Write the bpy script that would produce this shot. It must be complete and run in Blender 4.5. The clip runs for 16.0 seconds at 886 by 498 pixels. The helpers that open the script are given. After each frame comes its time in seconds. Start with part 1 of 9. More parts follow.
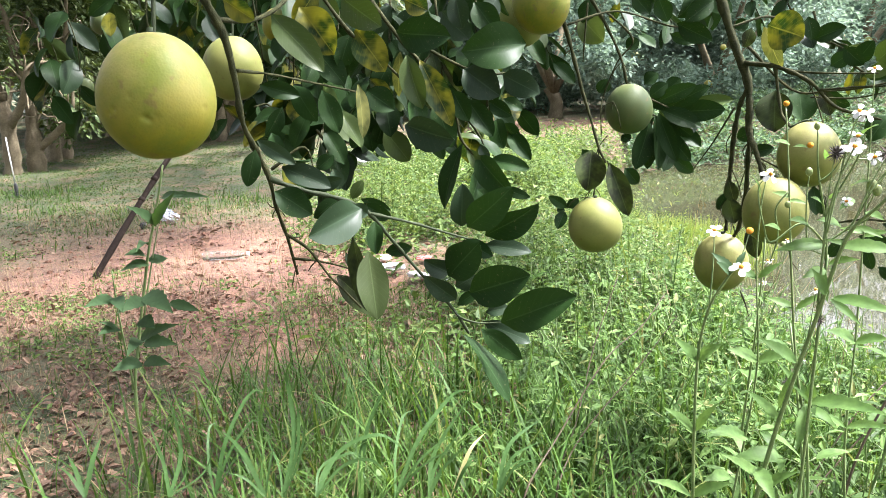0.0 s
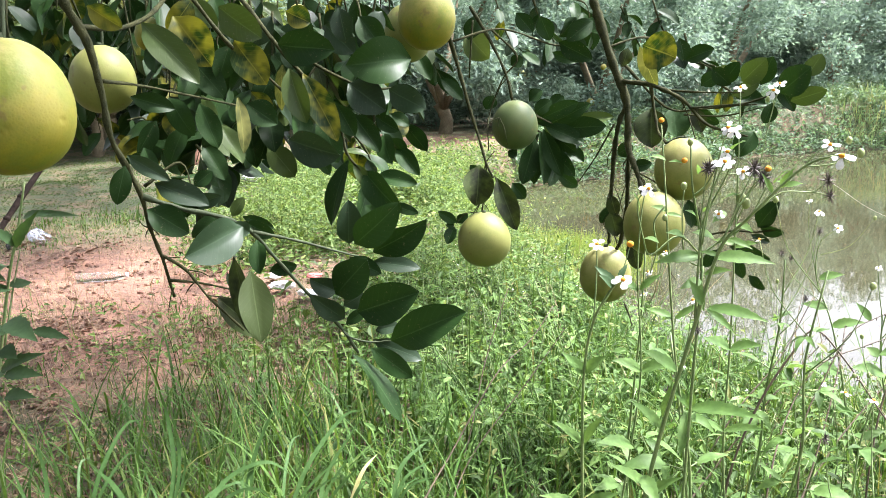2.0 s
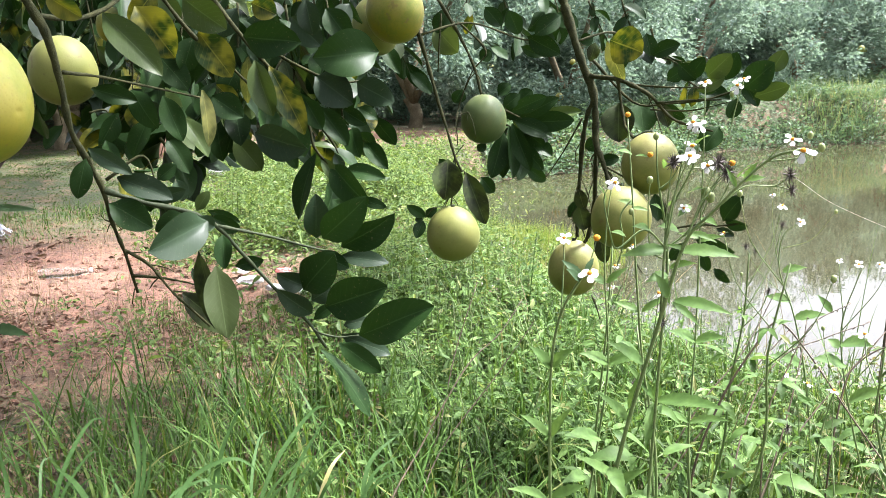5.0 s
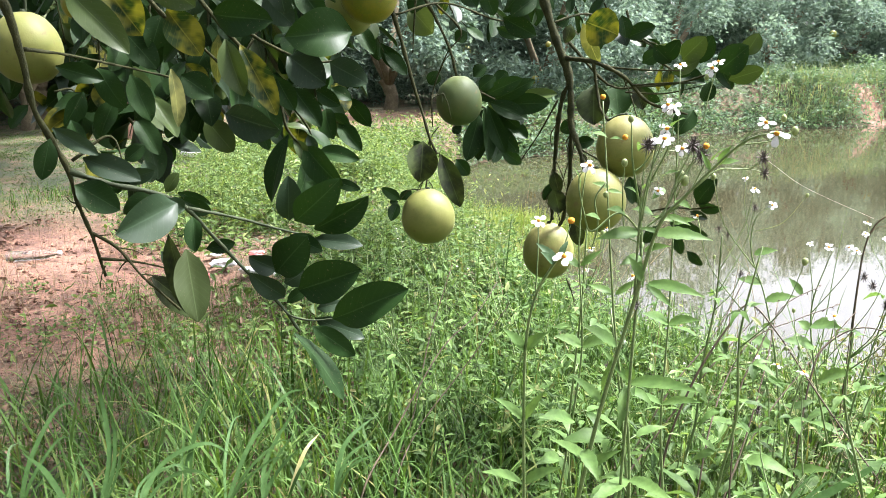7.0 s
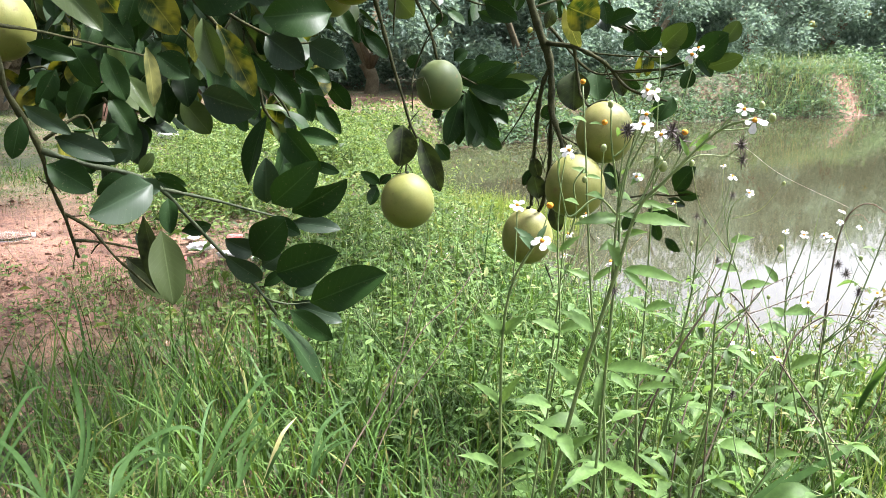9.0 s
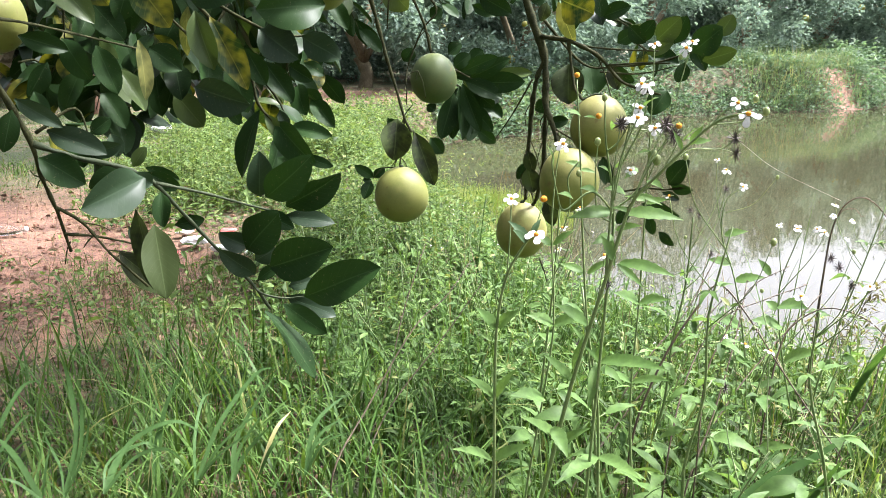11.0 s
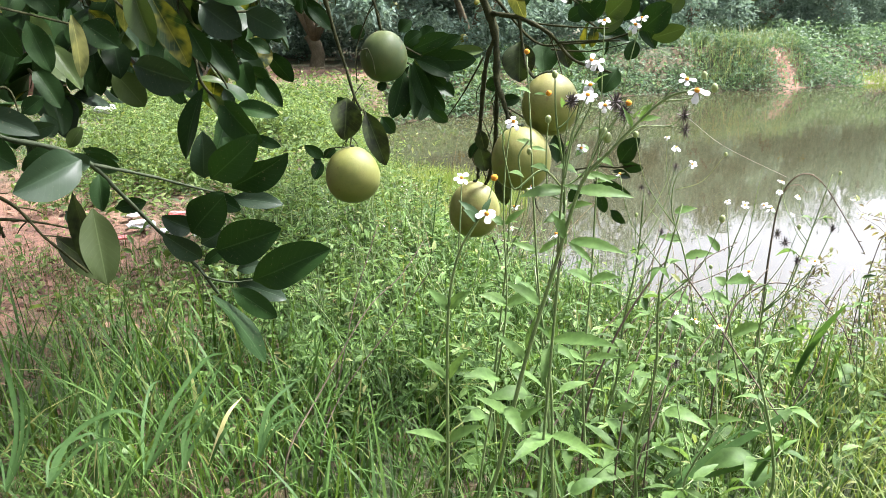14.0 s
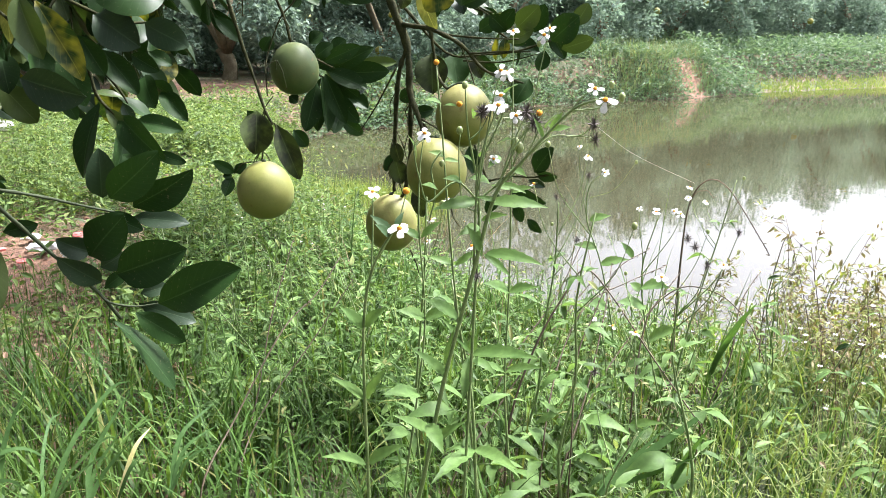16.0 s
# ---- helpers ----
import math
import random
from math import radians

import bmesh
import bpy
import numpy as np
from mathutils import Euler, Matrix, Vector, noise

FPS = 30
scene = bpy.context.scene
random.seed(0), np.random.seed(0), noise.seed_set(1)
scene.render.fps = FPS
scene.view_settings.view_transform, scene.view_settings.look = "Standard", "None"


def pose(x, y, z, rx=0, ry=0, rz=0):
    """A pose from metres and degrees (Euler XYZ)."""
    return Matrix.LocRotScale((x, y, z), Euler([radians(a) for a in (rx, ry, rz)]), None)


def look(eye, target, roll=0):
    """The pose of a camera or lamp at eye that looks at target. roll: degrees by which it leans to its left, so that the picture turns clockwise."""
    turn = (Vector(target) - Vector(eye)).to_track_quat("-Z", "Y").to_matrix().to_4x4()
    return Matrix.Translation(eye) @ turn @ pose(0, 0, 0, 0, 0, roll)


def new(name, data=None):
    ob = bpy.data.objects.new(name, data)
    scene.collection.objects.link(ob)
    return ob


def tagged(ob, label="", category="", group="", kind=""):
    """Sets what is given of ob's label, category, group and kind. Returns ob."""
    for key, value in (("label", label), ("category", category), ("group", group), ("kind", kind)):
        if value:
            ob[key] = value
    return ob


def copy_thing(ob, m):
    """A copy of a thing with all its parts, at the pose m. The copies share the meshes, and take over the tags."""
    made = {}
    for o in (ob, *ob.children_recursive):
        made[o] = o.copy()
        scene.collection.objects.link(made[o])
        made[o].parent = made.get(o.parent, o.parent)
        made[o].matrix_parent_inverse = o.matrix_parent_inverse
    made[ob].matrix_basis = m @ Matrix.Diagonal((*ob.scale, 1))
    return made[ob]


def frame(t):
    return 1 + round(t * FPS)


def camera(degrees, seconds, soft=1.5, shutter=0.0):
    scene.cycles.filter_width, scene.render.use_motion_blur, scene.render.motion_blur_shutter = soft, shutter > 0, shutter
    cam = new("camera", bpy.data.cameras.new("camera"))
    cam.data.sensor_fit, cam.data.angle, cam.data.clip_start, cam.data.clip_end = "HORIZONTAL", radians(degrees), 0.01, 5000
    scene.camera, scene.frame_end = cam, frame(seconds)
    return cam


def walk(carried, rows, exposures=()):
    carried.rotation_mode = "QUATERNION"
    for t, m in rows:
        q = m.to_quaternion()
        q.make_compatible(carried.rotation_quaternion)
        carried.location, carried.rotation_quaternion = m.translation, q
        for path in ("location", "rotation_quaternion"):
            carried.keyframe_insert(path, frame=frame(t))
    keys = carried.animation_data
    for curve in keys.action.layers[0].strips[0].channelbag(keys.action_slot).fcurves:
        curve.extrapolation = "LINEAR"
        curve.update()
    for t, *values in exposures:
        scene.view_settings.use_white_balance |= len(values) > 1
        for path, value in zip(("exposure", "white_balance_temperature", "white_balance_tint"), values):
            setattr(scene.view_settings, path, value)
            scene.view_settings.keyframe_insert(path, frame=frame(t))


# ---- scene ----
# ---- camera ----
cam = camera(60.14, 16.0, soft=0.4)
PATH = [
    (0.0, (-0.0107, -0.0332, 0.9553), (-0.6326, 2.8175, 0.2576), -1.869),
    (0.5, (-0.0062, -0.0315, 0.9549), (-0.5120, 2.8464, 0.2754), -1.468),
    (1.0, (-0.0045, -0.0246, 0.9539), (-0.4000, 2.8736, 0.2875), -1.387),
    (1.5, (-0.0051, -0.0127, 0.9508), (-0.2931, 2.8992, 0.2889), -1.212),
    (2.0, (-0.0048, -0.0111, 0.9527), (-0.2156, 2.9101, 0.3031), -1.043),
    (2.5, (-0.0039, -0.0095, 0.9521), (-0.1758, 2.9155, 0.3083), -0.947),
    (3.0, (-0.0045, -0.0073, 0.9508), (-0.1487, 2.9191, 0.3063), -0.792),
    (3.5, (-0.0028, -0.0081, 0.9521), (-0.1353, 2.9180, 0.3037), -0.791),
    (4.0, (-0.0031, -0.0084, 0.9526), (-0.1287, 2.9173, 0.3008), -0.778),
    (6.5, (0.0008, -0.0030, 0.9501), (-0.0236, 2.9082, 0.2261), -0.411),
    (7.0, (0.0002, 0.0001, 0.9501), (0.0002, 2.9074, 0.2101), -0.220),
    (7.5, (0.0020, 0.0009, 0.9479), (0.0322, 2.9033, 0.1892), 0.218),
    (8.0, (0.0017, 0.0015, 0.9474), (0.0586, 2.8990, 0.1721), 0.562),
    (8.5, (0.0026, 0.0022, 0.9469), (0.0717, 2.8972, 0.1630), 0.607),
    (9.0, (0.0022, 0.0031, 0.9470), (0.0810, 2.8951, 0.1532), 0.648),
    (11.5, (0.0037, 0.0051, 0.9460), (0.1185, 2.8873, 0.1217), 0.739),
    (12.0, (0.0047, 0.0078, 0.9458), (0.1425, 2.8857, 0.1100), 0.710),
    (12.5, (0.0052, 0.0092, 0.9460), (0.1684, 2.8830, 0.1007), 0.678),
    (13.0, (0.0071, 0.0136, 0.9443), (0.2035, 2.8820, 0.0877), 0.791),
    (13.5, (0.0076, 0.0145, 0.9439), (0.2420, 2.8758, 0.0731), 0.867),
    (14.0, (0.0098, 0.0182, 0.9426), (0.2834, 2.8707, 0.0548), 0.934),
    (14.5, (0.0112, 0.0239, 0.9397), (0.3399, 2.8679, 0.0432), 1.163),
    (15.0, (0.0139, 0.0252, 0.9401), (0.3894, 2.8670, 0.0549), 1.286),
    (15.5, (0.0162, 0.0301, 0.9399), (0.4653, 2.8685, 0.0786), 1.141),
    (16.0, (0.0224, 0.0386, 0.9400), (0.5975, 2.8607, 0.1004), 0.926),
]
EXPOSURE = 2.30
walk(cam, [(t, look(eye, target, roll)) for t, eye, target, roll in PATH], [(0.0, EXPOSURE + 0.20, 6000.0, 19.0), (4.0, EXPOSURE + 0.10, 6000.0, 19.0), (8.0, EXPOSURE, 6000.0, 19.0), (16.0, EXPOSURE - 0.12, 6000.0, 19.0)])

# ---- world and sun: bright hazy overcast ----
SUN_EL, SUN_AZ = 60.0, 70.0      # degrees; azimuth clockwise from +y
world = bpy.data.worlds.new("overcast_sky")
scene.world = world
world.use_nodes = True
wn, wl = world.node_tree.nodes, world.node_tree.links
wn.clear()
sky = wn.new("ShaderNodeTexSky")
sky.sky_type, sky.sun_disc = "NISHITA", False
sky.sun_elevation, sky.sun_rotation = radians(SUN_EL), radians(SUN_AZ)
sky.air_density, sky.dust_density, sky.ozone_density = 1.2, 6.0, 1.0
pale = wn.new("ShaderNodeHueSaturation")
pale.inputs["Saturation"].default_value = 0.22
wbg = wn.new("ShaderNodeBackground")
wbg.inputs["Strength"].default_value = 0.145
wout = wn.new("ShaderNodeOutputWorld")
wl.new(sky.outputs[0], pale.inputs["Color"])
wl.new(pale.outputs[0], wbg.inputs["Color"])
wl.new(wbg.outputs[0], wout.inputs["Surface"])
sun_data = bpy.data.lights.new("sun", "SUN")
sun_data.energy, sun_data.angle, sun_data.color = 4.2, radians(10), (1.0, 0.96, 0.88)
sun = new("sun", sun_data)
sun.matrix_world = look((0, 0, 0), (-math.sin(radians(SUN_AZ)) * math.cos(radians(SUN_EL)), -math.cos(radians(SUN_AZ)) * math.cos(radians(SUN_EL)), -math.sin(radians(SUN_EL))))

# ---- materials ----
def material(name):
    m = bpy.data.materials.new(name)
    m.use_nodes = True
    nt = m.node_tree
    nt.nodes.clear()
    out = nt.nodes.new("ShaderNodeOutputMaterial")
    b = nt.nodes.new("ShaderNodeBsdfPrincipled")
    nt.links.new(b.outputs[0], out.inputs[0])
    return m, nt, b, out


def node(nt, kind, **values):
    n = nt.nodes.new(kind)
    for key, value in values.items():
        n.inputs[key.replace("_", " ")].default_value = value
    return n


def noise_tex(nt, scale, detail=4.0, rough=0.6, coords="Object"):
    tc = nt.nodes.new("ShaderNodeTexCoord")
    n = node(nt, "ShaderNodeTexNoise", Scale=scale, Detail=detail, Roughness=rough)
    nt.links.new(tc.outputs[coords], n.inputs["Vector"])
    return n


def ramp(nt, fac, stops):
    r = nt.nodes.new("ShaderNodeValToRGB")
    while len(r.color_ramp.elements) < len(stops):
        r.color_ramp.elements.new(0.5)
    for e, (p, c) in zip(r.color_ramp.elements, stops):
        e.position, e.color = p, (*c, 1) if len(c) == 3 else c
    nt.links.new(fac, r.inputs[0])
    return r.outputs[0]


def blend(nt, fac, a, b, how="MIX"):
    n = nt.nodes.new("ShaderNodeMix")
    n.data_type, n.blend_type = "RGBA", how
    for value, slot in ((fac, 0), (a, 6), (b, 7)):
        if isinstance(value, bpy.types.NodeSocket):
            nt.links.new(value, n.inputs[slot])
        elif isinstance(value, (int, float)):
            n.inputs[slot].default_value = value
        else:
            n.inputs[slot].default_value = (*value, 1)
    return n.outputs[2]


def bump(nt, b, height, strength=0.3, distance=0.002):
    n = node(nt, "ShaderNodeBump", Strength=strength, Distance=distance)
    nt.links.new(height, n.inputs["Height"])
    nt.links.new(n.outputs[0], b.inputs["Normal"])
    return n


def see_through_leaf(nt, b, out, colour, amount, tint=(1.0, 1.0, 0.45)):
    """Light that passes through thin leaf tissue."""
    tr = nt.nodes.new("ShaderNodeBsdfTranslucent")
    nt.links.new(blend(nt, 1.0, colour, tint, "MULTIPLY"), tr.inputs[0])
    mix = nt.nodes.new("ShaderNodeMixShader")
    mix.inputs[0].default_value = amount
    nt.links.new(b.outputs[0], mix.inputs[1])
    nt.links.new(tr.outputs[0], mix.inputs[2])
    nt.links.new(mix.outputs[0], out.inputs[0])


def citrus_leaf(name, a, c, blotch=None, rough=0.5, through_=0.28, gloss=0.16):
    m, nt, b, out = material(name)
    uv = nt.nodes.new("ShaderNodeUVMap")
    sep = nt.nodes.new("ShaderNodeSeparateXYZ")
    nt.links.new(uv.outputs[0], sep.inputs[0])
    info = nt.nodes.new("ShaderNodeObjectInfo")
    n1 = noise_tex(nt, 22.0)
    col = blend(nt, n1.outputs[0], a, c)
    col = blend(nt, ramp(nt, info.outputs["Random"], [(0.2, (0, 0, 0)), (1.0, (0.45, 0.45, 0.45))]), col, tuple(min(1, v * 1.7) for v in c))
    if blotch:
        n2 = noise_tex(nt, 30.0, 2.0)
        col = blend(nt, ramp(nt, n2.outputs[0], [(0.40, (0, 0, 0)), (0.58, (1, 1, 1))]), col, blotch)
    # midrib and side veins
    d = nt.nodes.new("ShaderNodeMath"); d.operation = "SUBTRACT"; d.inputs[1].default_value = 0.5
    nt.links.new(sep.outputs[1], d.inputs[0])
    ab = nt.nodes.new("ShaderNodeMath"); ab.operation = "ABSOLUTE"
    nt.links.new(d.outputs[0], ab.inputs[0])
    rib = ramp(nt, ab.outputs[0], [(0.0, (0.38, 0.38, 0.38)), (0.03, (0, 0, 0))])
    slope = nt.nodes.new("ShaderNodeMath"); slope.operation = "MULTIPLY_ADD"; slope.inputs[1].default_value = -0.5
    nt.links.new(ab.outputs[0], slope.inputs[0])
    nt.links.new(sep.outputs[0], slope.inputs[2])
    wav = nt.nodes.new("ShaderNodeMath"); wav.operation = "SINE"
    mul = nt.nodes.new("ShaderNodeMath"); mul.operation = "MULTIPLY"; mul.inputs[1].default_value = 62.0
    nt.links.new(slope.outputs[0], mul.inputs[0])
    nt.links.new(mul.outputs[0], wav.inputs[0])
    veins = ramp(nt, wav.outputs[0], [(0.80, (0, 0, 0)), (1.0, (0.07, 0.07, 0.07))])
    pale_ = tuple(min(1, v * 2.2 + 0.02) for v in c)
    col = blend(nt, veins, col, pale_)
    col = blend(nt, rib, col, pale_)
    n3 = noise_tex(nt, 240.0, 2.0)
    col = blend(nt, ramp(nt, n3.outputs[0], [(0.66, (0, 0, 0)), (0.74, (0.5, 0.5, 0.5))]), col, (0.10, 0.09, 0.05))
    nt.links.new(col, b.inputs["Base Color"])
    nt.links.new(ramp(nt, n1.outputs[0], [(0.3, (rough - 0.08,) * 3), (0.8, (rough + 0.16,) * 3)]), b.inputs["Roughness"])
    b.inputs["Specular IOR Level"].default_value = gloss
    bump(nt, b, blend(nt, 0.5, blend(nt, 0.5, rib, veins), n1.outputs[0]), 0.3, 0.004)
    see_through_leaf(nt, b, out, col, through_, (1.0, 1.0, 0.5))
    return m


def small_green(name, stops, rough=0.5, amount=0.4, tint=(1.0, 1.0, 0.4), scale=2.5):
    """Grass and weeds: every blade or leaf its own shade."""
    m, nt, b, out = material(name)
    geo = nt.nodes.new("ShaderNodeNewGeometry")
    col = ramp(nt, geo.outputs["Random Per Island"], stops)
    n1 = noise_tex(nt, scale)
    col = blend(nt, ramp(nt, n1.outputs[0], [(0.35, (0, 0, 0)), (0.7, (0.55, 0.55, 0.55))]), col, stops[-2][1] if len(stops) > 3 else stops[-1][1])
    n2 = noise_tex(nt, 90.0, 2.0)
    col = blend(nt, ramp(nt, n2.outputs[0], [(0.3, (0.35,) * 3), (0.7, (0, 0, 0))]), col, tuple(v * 0.55 for v in stops[0][1]))
    nt.links.new(col, b.inputs["Base Color"])
    b.inputs["Roughness"].default_value = rough
    b.inputs["Specular IOR Level"].default_value = 0.14
    see_through_leaf(nt, b, out, col, amount, tint)
    return m


def plain(name, a, c, scale=40.0, rough=0.6, relief=0.0, metal=0.0):
    m, nt, b, out = material(name)
    n1, n2 = noise_tex(nt, scale), noise_tex(nt, scale * 7, 3.0)
    col = blend(nt, ramp(nt, n1.outputs[0], [(0.3, (0, 0, 0)), (0.7, (1, 1, 1))]), a, c)
    col = blend(nt, ramp(nt, n2.outputs[0], [(0.35, (0.35,) * 3), (0.6, (0, 0, 0))]), col, tuple(v * 0.5 for v in a))
    nt.links.new(col, b.inputs["Base Color"])
    b.inputs["Roughness"].default_value, b.inputs["Metallic"].default_value = rough, metal
    if relief:
        b.inputs["Specular IOR Level"].default_value = 0.15 if not metal else 0.5
        bump(nt, b, n2.outputs[0], 0.6, relief)
    return m


def pomelo_skin(name, base, top, blush, scars=0.0):
    m, nt, b, out = material(name)
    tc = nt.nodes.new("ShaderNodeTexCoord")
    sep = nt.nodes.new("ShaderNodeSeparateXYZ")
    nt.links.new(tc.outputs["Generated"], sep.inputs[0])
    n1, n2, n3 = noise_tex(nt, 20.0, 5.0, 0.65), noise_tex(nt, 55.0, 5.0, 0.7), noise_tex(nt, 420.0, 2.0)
    # overhead light put into the rind colour: shifts to a paler top
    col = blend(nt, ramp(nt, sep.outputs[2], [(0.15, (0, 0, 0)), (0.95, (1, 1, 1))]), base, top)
    col = blend(nt, ramp(nt, n1.outputs[0], [(0.40, (0, 0, 0)), (0.66, (0.9,) * 3)]), col, blush)
    col = blend(nt, ramp(nt, n2.outputs[0], [(0.50, (0, 0, 0)), (0.75, (0.35,) * 3)]), col, tuple(v * 1.3 for v in base))
    n4 = noise_tex(nt, 75.0, 2.0, 0.4)
    col = blend(nt, ramp(nt, n4.outputs[0], [(0.66, (0, 0, 0)), (0.74, (0.6,) * 3)]), col, (0.12, 0.09, 0.03))
    if scars:
        n5 = noise_tex(nt, 16.0, 6.0, 0.75)
        col = blend(nt, ramp(nt, n5.outputs[0], [(0.52, (0, 0, 0)), (0.72, (scars,) * 3)]), col, (0.12, 0.085, 0.035))
    vor = node(nt, "ShaderNodeTexVoronoi", Scale=330.0)
    nt.links.new(tc.outputs["Object"], vor.inputs["Vector"])
    col = blend(nt, ramp(nt, vor.outputs["Distance"], [(0.05, (0.3,) * 3), (0.35, (0, 0, 0))]), col, tuple(v * 0.6 for v in base))
    nt.links.new(col, b.inputs["Base Color"])
    b.inputs["Roughness"].default_value = 0.55
    b.inputs["Specular IOR Level"].default_value = 0.22
    b.inputs["Subsurface Weight"].default_value = 0.08
    b.inputs["Subsurface Radius"].default_value = (0.01, 0.008, 0.003)
    bump(nt, b, vor.outputs["Distance"], 0.15, 0.0006)
    return m


# the crown's shade is put into these greens, well below plain leaf colour
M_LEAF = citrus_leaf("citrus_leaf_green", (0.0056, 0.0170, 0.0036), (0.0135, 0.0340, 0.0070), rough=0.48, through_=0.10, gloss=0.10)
# sky sheen painted in as a greyer base, beside a stronger gloss
M_LEAF_GREY = citrus_leaf("citrus_leaf_sky_sheen", (0.0080, 0.0195, 0.0080), (0.0175, 0.0340, 0.0140), rough=0.48, through_=0.08, gloss=0.20)
M_LEAF_YOUNG = citrus_leaf("citrus_leaf_young", (0.022, 0.042, 0.008), (0.038, 0.060, 0.013), rough=0.4, through_=0.16, gloss=0.22)
M_LEAF_YELLOW = citrus_leaf("citrus_leaf_yellowing", (0.070, 0.074, 0.006), (0.120, 0.116, 0.011), (0.012, 0.028, 0.005), through_=0.45)
M_LEAF_PALE = citrus_leaf("citrus_leaf_pale", (0.10, 0.11, 0.03), (0.15, 0.15, 0.045), (0.06, 0.07, 0.02), through_=0.4)
M_LEAF_OLIVE = citrus_leaf("citrus_leaf_mottled", (0.020, 0.034, 0.009), (0.036, 0.052, 0.013), (0.013, 0.017, 0.006), rough=0.45, through_=0.2)
# brighter green that holds the far leaf's backlight in its colour
M_LEAF_LIME = citrus_leaf("citrus_leaf_lime", (0.030, 0.047, 0.012), (0.042, 0.060, 0.017), through_=0.22)
M_BARK = plain("twig_bark", (0.015, 0.018, 0.006), (0.046, 0.048, 0.017), 60.0, 0.9, 0.003)
M_TRUNK = plain("orchard_trunk_bark", (0.085, 0.070, 0.042), (0.175, 0.148, 0.092), 9.0, 0.9, 0.006)
M_TRUNK_RED = plain("reddish_trunk_bark", (0.11, 0.062, 0.042), (0.17, 0.105, 0.072), 9.0, 0.9, 0.006)
M_GREEN_TWIG = plain("green_twig_bark", (0.025, 0.036, 0.016), (0.045, 0.058, 0.028), 50.0, 0.7, 0.001)
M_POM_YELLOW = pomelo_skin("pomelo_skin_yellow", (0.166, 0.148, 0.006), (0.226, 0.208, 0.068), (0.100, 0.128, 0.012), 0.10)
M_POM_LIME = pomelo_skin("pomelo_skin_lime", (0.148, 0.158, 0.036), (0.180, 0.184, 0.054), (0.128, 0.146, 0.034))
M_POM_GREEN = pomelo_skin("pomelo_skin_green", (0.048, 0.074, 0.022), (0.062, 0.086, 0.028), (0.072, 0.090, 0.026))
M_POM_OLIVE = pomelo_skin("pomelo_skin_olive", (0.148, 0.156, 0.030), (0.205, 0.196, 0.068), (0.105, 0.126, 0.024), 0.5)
M_ORANGE = pomelo_skin("ripe_orange_skin", (0.34, 0.115, 0.014), (0.36, 0.14, 0.02), (0.30, 0.125, 0.018))
M_GRASS = small_green("fresh_grass", [(0.0, (0.016, 0.040, 0.009)), (0.4, (0.046, 0.106, 0.021)), (0.9, (0.115, 0.208, 0.048)), (1.0, (0.24, 0.21, 0.08))], tint=(1.08, 1.0, 0.45))
M_GRASS_SHORT = small_green("short_orchard_grass", [(0.0, (0.030, 0.066, 0.018)), (0.6, (0.060, 0.112, 0.034)), (1.0, (0.12, 0.150, 0.055))])
M_MEADOW = small_green("shore_grass", [(0.0, (0.12, 0.19, 0.05)), (0.6, (0.175, 0.25, 0.072)), (1.0, (0.28, 0.31, 0.13))], amount=0.45)
M_REED = small_green("bank_reed_grass", [(0.0, (0.09, 0.165, 0.085)), (0.7, (0.14, 0.23, 0.12)), (1.0, (0.27, 0.25, 0.16))])
M_COVER = small_green("ground_cover_leaves", [(0.0, (0.017, 0.039, 0.011)), (0.45, (0.068, 0.130, 0.035)), (0.9, (0.190, 0.282, 0.086)), (1.0, (0.25, 0.26, 0.11))], rough=0.5, amount=0.42, tint=(1.08, 1.0, 0.5))
M_WEED = small_green("weed_leaf", [(0.0, (0.018, 0.040, 0.010)), (0.5, (0.066, 0.138, 0.034)), (0.92, (0.185, 0.300, 0.088)), (1.0, (0.27, 0.25, 0.11))], rough=0.5, amount=0.45, tint=(1.05, 1.0, 0.62), scale=12.0)
M_WEED_DULL = small_green("dull_weed_leaf", [(0.0, (0.030, 0.066, 0.028)), (1.0, (0.058, 0.104, 0.042))], rough=0.6, amount=0.35, scale=12.0)
M_STEM = plain("weed_stem", (0.085, 0.140, 0.040), (0.165, 0.220, 0.075), 60.0, 0.55)
M_STEM_BROWN = plain("dry_stem", (0.050, 0.034, 0.020), (0.095, 0.068, 0.036), 60.0, 0.7)
M_BUSH = small_green("bank_bush_leaves", [(0.0, (0.05, 0.10, 0.052)), (0.6, (0.09, 0.16, 0.085)), (1.0, (0.17, 0.24, 0.145))], amount=0.45, tint=(1.0, 1.0, 0.65))
# leaves of the unseen clumps added overhead for shade
M_SHADE_CANOPY = small_green("shade_canopy_leaves", [(0.0, (0.012, 0.030, 0.010)), (1.0, (0.025, 0.055, 0.016))], rough=0.4, amount=0.18)
# distance haze is put into these leaf colours: paler, bluer greens
M_HAZY_CROWN = small_green("hazy_orchard_crown_leaves", [(0.0, (0.070, 0.114, 0.086)), (0.6, (0.145, 0.220, 0.165)), (1.0, (0.225, 0.305, 0.235))], rough=0.6, amount=0.5, tint=(1.0, 1.0, 0.8))
# dimmer copy of the crown leaves: the old row's shade is in its colour
M_SHADED_CROWN = small_green("shaded_orchard_crown_leaves", [(0.0, (0.034, 0.060, 0.020)), (0.6, (0.075, 0.118, 0.040)), (1.0, (0.15, 0.19, 0.075))], rough=0.45, amount=0.35)
M_REDWEED = small_green("reddish_weed_leaves", [(0.0, (0.11, 0.075, 0.045)), (0.35, (0.22, 0.165, 0.100)), (0.55, (0.19, 0.225, 0.080)), (1.0, (0.23, 0.29, 0.095))], amount=0.45)
